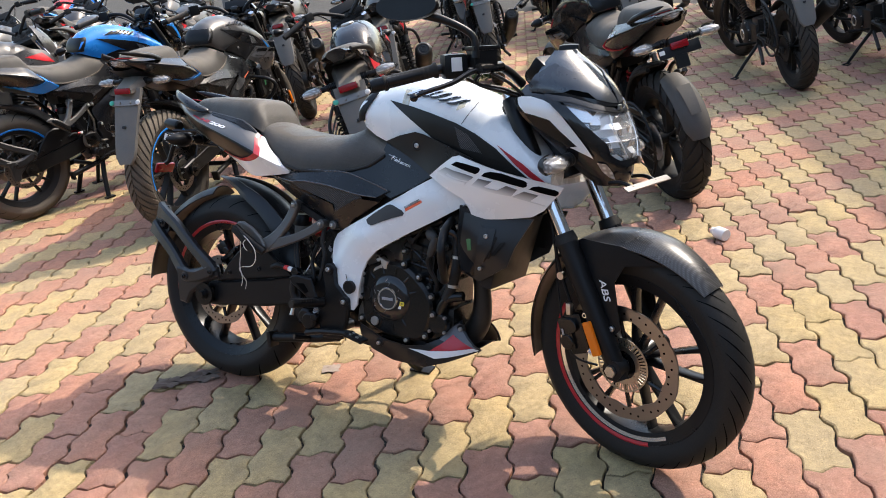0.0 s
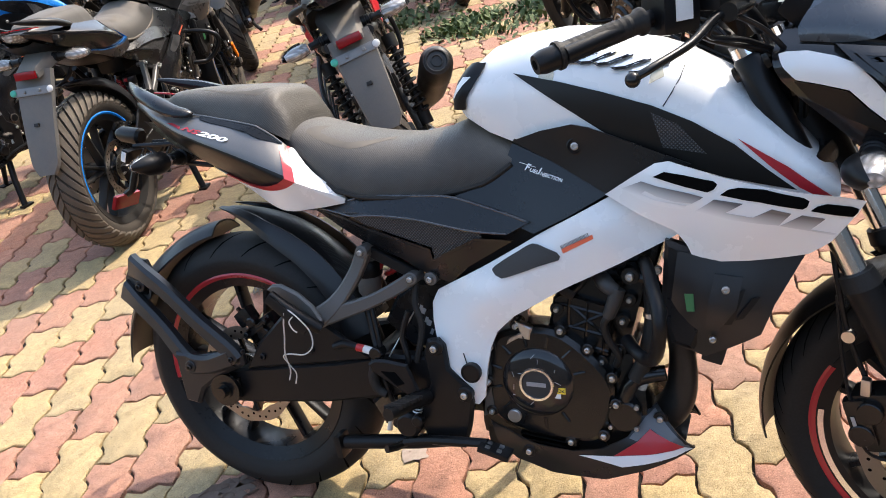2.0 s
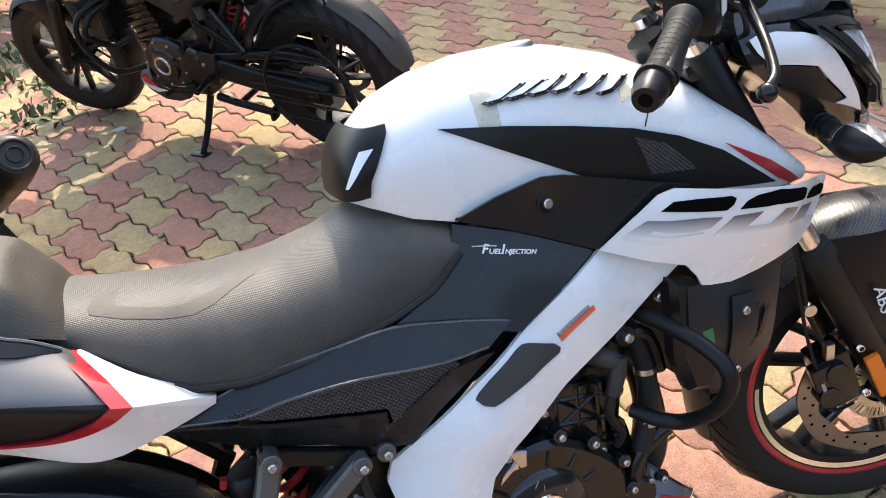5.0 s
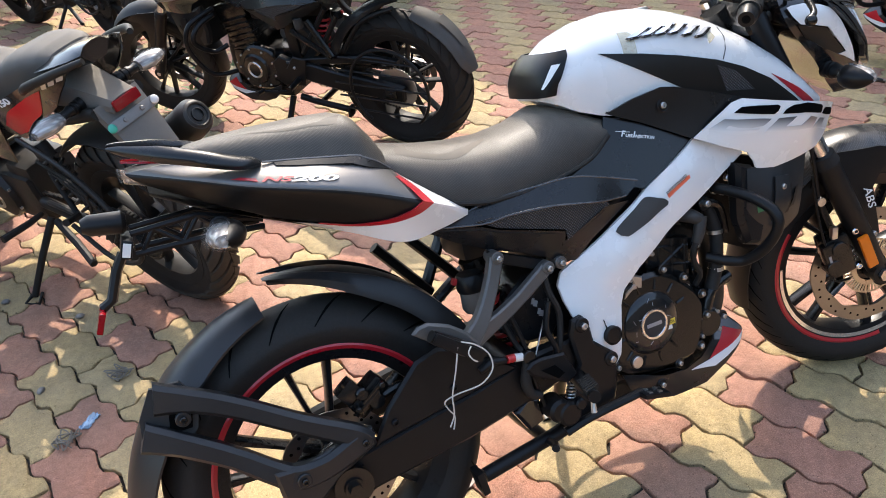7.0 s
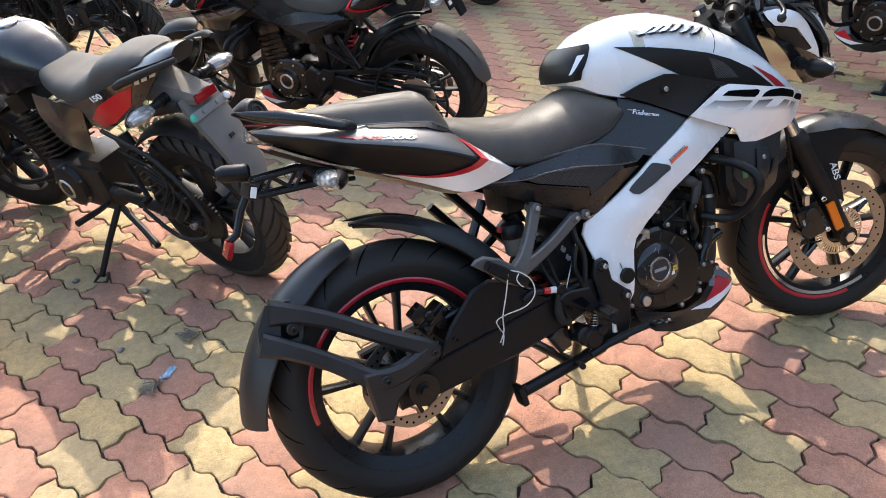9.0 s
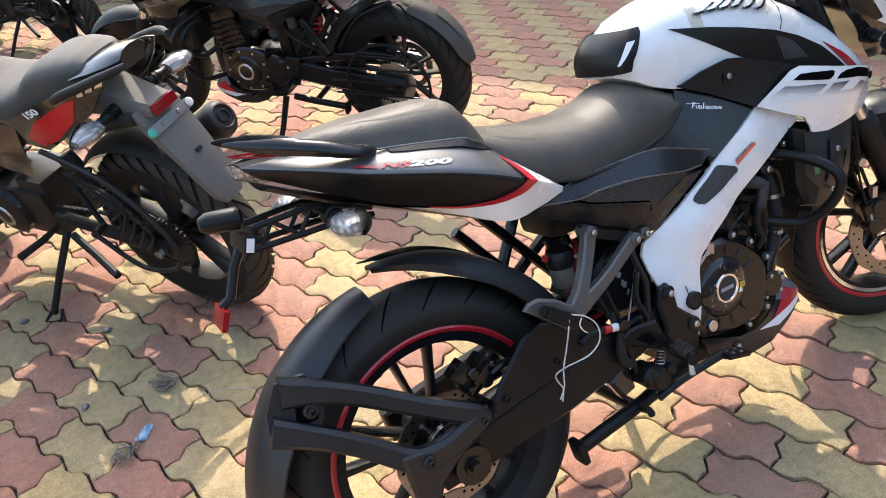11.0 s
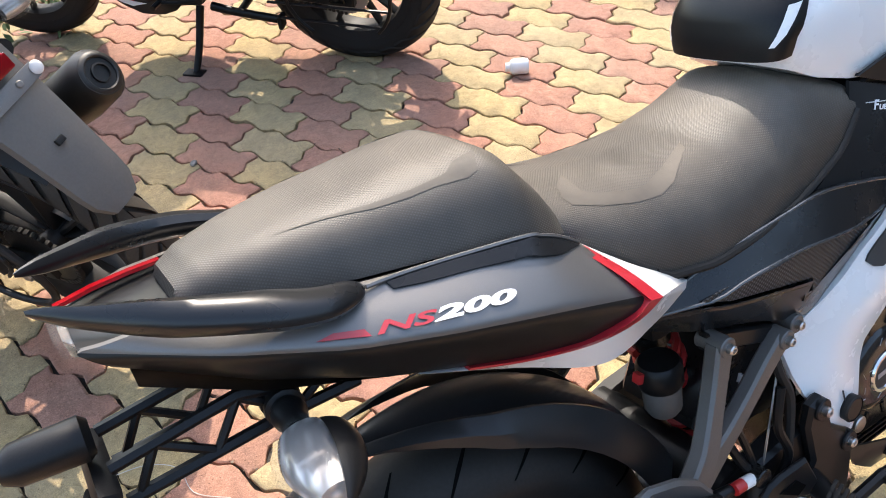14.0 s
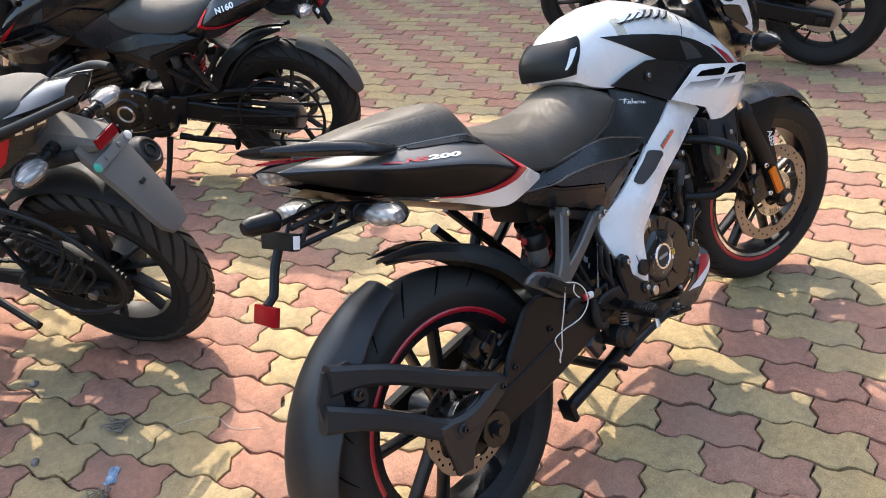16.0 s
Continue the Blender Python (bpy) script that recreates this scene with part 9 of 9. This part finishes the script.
def weeds():
    """Low green weeds on the bare strip behind the second row, and tufts in the joints."""
    rng = np.random.default_rng(4)
    green = surface("weed_leaves", (0.075, 0.115, 0.030), 0.7, 0.0, 0.1, 0.4, 300.0)

    def clump(places, size, count, name, label):
        v, f = [], []
        for cx, cy in places:
            for i in range(count):
                a, l = rng.uniform(0, 2 * math.pi), size * rng.uniform(0.4, 1.0)
                x, y = cx + rng.normal(0, size * 0.8), cy + rng.normal(0, size * 0.8)
                d = np.array((math.cos(a), math.sin(a), 0))
                s = np.array((-d[1], d[0], 0)) * l * 0.16
                o = np.array((x, y, -0.012))
                tilt = rng.uniform(0.35, 1.3)
                m = o + d * l * 0.5 * math.cos(tilt) + np.array((0, 0, l * 0.6 * math.sin(tilt)))
                t = o + d * l * math.cos(tilt) + np.array((0, 0, l * 0.75 * math.sin(tilt)))
                k = len(v)
                v += [o - s * 0.4, o + s * 0.4, m + s, t, m - s]
                f.append((k, k + 1, k + 2, k + 3, k + 4))
        ob = part(name, (np.array(v), f), green)
        tagged(ob, label, "weeds", kind="stuff")

    far_places = [(-0.55 + rng.normal(0, 0.5), 4.1 + rng.normal(0, 0.35)) for _ in range(26)]
    clump(far_places, 0.11, 60, "weeds", "low green weeds behind the parked motorcycles")
    near = []
    for i in range(60):
        j, k = int(rng.integers(-14, 20)), int(rng.integers(-9, 9))
        c = np.array([0.7425, -0.0714]) + (k + 0.5 * j) * 0.2475 * np.array([math.cos(radians(-67.25)), math.sin(radians(-67.25))]) + j * 0.1235 * np.array([math.sin(radians(-67.25)), -math.cos(radians(-67.25))])
        near.append(c)
    clump(near, 0.012, 14, "joint_moss", "tiny green tufts in the joints of the paving")


litter()
weeds()

# ---- paving ----
ROW_LENGTH, ROW_WIDTH = 0.2475, 0.1235
ROW_ANGLE = radians(-67.25)
ALONG = np.array([math.cos(ROW_ANGLE), math.sin(ROW_ANGLE)])
ACROSS = np.array([ALONG[1], -ALONG[0]])
FIRST = np.array([0.7425, -0.0714])


def paver_outline():
    """The wavy outline: two waves on each long side, one on each end."""
    h, w = ROW_LENGTH / 2, ROW_WIDTH / 2
    side = [(0.0, 0.0), (0.030, -0.011), (0.052, -0.006), (0.072, 0.010), (0.098, 0.008)]
    end = [(0.020, 0.004), (0.042, 0.011), (0.078, -0.011), (0.100, -0.004)]
    o = []
    for k in (0, 1):
        o += [(a + k * h, b - w) for a, b in side]
    o.append((2 * h, -w))
    o += [(2 * h + b, a - w) for a, b in end]
    for k in (1, 0):
        o += [(a + k * h, b + w) for a, b in reversed(side + [(h, 0.0)])]
        o.pop()
    o.append((0.0, w))
    o += [(b, a - w) for a, b in reversed(end)]
    out = []
    for p in o:
        if not out or abs(p[0] - out[-1][0]) + abs(p[1] - out[-1][1]) > 1e-6:
            out.append(p)
    return np.array(out) - np.array([h, 0])


OUTLINE = paver_outline()


def shrunk(o, d):
    n = len(o)
    out = []
    for i in range(n):
        a, b = o[i] - o[i - 1], o[(i + 1) % n] - o[i]
        na = np.array([-a[1], a[0]]) / np.linalg.norm(a)
        nb = np.array([-b[1], b[0]]) / np.linalg.norm(b)
        q = na + nb
        out.append(o[i] + d * q / max(0.6, np.linalg.norm(q)) * 1.1)
    return np.array(out)


def paver_rings(rng, gap, fine=False):
    o = OUTLINE
    if fine:
        o = np.stack([o, (o + np.roll(o, -1, 0)) / 2], 1).reshape(-1, 2)
    o = o + rng.uniform(-0.0014, 0.0014, o.shape)
    a, b = shrunk(o, gap), shrunk(o, gap + 0.0040)
    n = len(o)
    if fine:
        b = b + rng.uniform(-0.0014, 0.0014, b.shape)
    z1 = -0.003 + rng.uniform(-0.0008, 0.0008, n)
    v = np.concatenate([np.c_[a, np.full(n, -0.03)], np.c_[a, z1], np.c_[b, np.zeros(n)]])
    f = [(r * n + i, r * n + (i + 1) % n, (r + 1) * n + (i + 1) % n, (r + 1) * n + i) for r in (0, 1) for i in range(n)]
    f.append(tuple(2 * n + i for i in range(n)))
    return v, f


def paving():
    rng = np.random.default_rng(5)
    kinds = []
    for i in range(8):
        v, f = paver_rings(rng, 0.0027 + 0.0006 * (i % 3))
        kinds.append((v, f))
    pave = tagged(thing("pavement", "interlocking wavy concrete pavers in yellow and red, dusty", "pavement"), kind="structure")
    meshes = {}
    near = [paver_rings(rng, 0.0024 + 0.0007 * (i % 3), True) for i in range(8)]
    for i, vf in enumerate(near):
        for c, m in (("y", PAVER_YELLOW), ("r", PAVER_RED)):
            me = mesh(vf, "paver")
            me.materials.append(m)
            meshes[i, c] = me
    rest = {"y": [[], [], 0], "r": [[], [], 0]}
    base = np.array([ALONG, -ACROSS])
    single = 0
    spots = []
    for j in range(-105, 65):
        for i in range(-70, 70):
            c = FIRST + (i + 0.5 + 0.5 * j) * ROW_LENGTH * ALONG + j * ROW_WIDTH * ACROSS
            if not (-8.6 < c[0] < 5.5 and -2.2 < c[1] < 9.5):
                continue
            k = int(rng.integers(8))
            turn = rng.normal(0, 0.010) + (math.pi if rng.random() < 0.5 else 0)
            tilt = rng.normal(0, 0.006, 2)
            z = rng.normal(0, 0.0016)
            col = "y" if i % 2 == 0 else "r"
            if rng.random() < 0.04:
                col = "r" if col == "y" else "y"
            ax = math.atan2(ALONG[1], ALONG[0]) + turn
            m = Matrix.Translation((*c, z)) @ Euler((tilt[0], tilt[1], ax)).to_matrix().to_4x4()
            if -0.95 < c[0] < 1.75 and -0.85 < c[1] < 2.35 and single < 300:
                ob = new("paver", meshes[k, col])
                ob.parent = pave
                ob.matrix_basis = m
                spots.append((c, ax))
                single += 1
            else:
                v, f = moved(kinds[k], m)
                r = rest[col]
                r[0].append(v)
                r[1] += [tuple(q + r[2] for q in p) for p in f]
                r[2] += len(v)
    # grit, moss and leaf crumbs caught in the joints
    crumbs = []
    for c, ax in spots:
        ca, sa = math.cos(ax), math.sin(ax)
        for q in range(int(rng.integers(10, 34))):
            i = int(rng.integers(len(OUTLINE)))
            t = rng.random()
            x, y = OUTLINE[i] * (1 - t) + OUTLINE[(i + 1) % len(OUTLINE)] * t + rng.normal(0, 0.0016, 2)
            r = rng.uniform(0.0010, 0.0030)
            o = np.array((c[0] + ca * x - sa * y, c[1] + sa * x + ca * y, -0.0035 + rng.uniform(0, 0.004)))
            d = rng.normal(0, 1, (4, 3))
            d = d / np.linalg.norm(d, axis=1)[:, None] * r * rng.uniform(0.6, 1.6, (4, 1))
            crumbs.append((o + d, [(0, 1, 2), (0, 3, 1), (1, 3, 2), (2, 3, 0)]))
    ob = part("joint_crumb", join(*crumbs), CRUMB, pave, "grit, moss and leaf crumbs in the joints")
    tagged(ob, kind="stuff")
    for col, mat, lab in (("y", PAVER_YELLOW, "yellow pavers of the outer yard"), ("r", PAVER_RED, "red pavers of the outer yard")):
        r = rest[col]
        me = bpy.data.meshes.new("outer_pavers")
        me.from_pydata(np.concatenate(r[0]).tolist(), [], r[1])
        me.materials.append(mat)
        ob = new("outer_pavers", me)
        ob.parent = pave
        tagged(ob, lab, kind="stuff")


def crumb_material():
    k = Nodes("grit_and_moss")
    geo = k.n("ShaderNodeNewGeometry")
    r = geo.outputs["Random Per Island"]
    c = k.mix(k.ramp(r, 0.0, 0.5, 0.0, 1.0), (0.05, 0.055, 0.022), (0.10, 0.07, 0.045))
    c = k.mix(k.ramp(r, 0.75, 1.0, 0.0, 1.0), c, (0.30, 0.24, 0.17))
    k.l(c, k.b.inputs["Base Color"])
    k.b.inputs["Roughness"].default_value = 0.95
    return k.m


CRUMB = crumb_material()
paving()
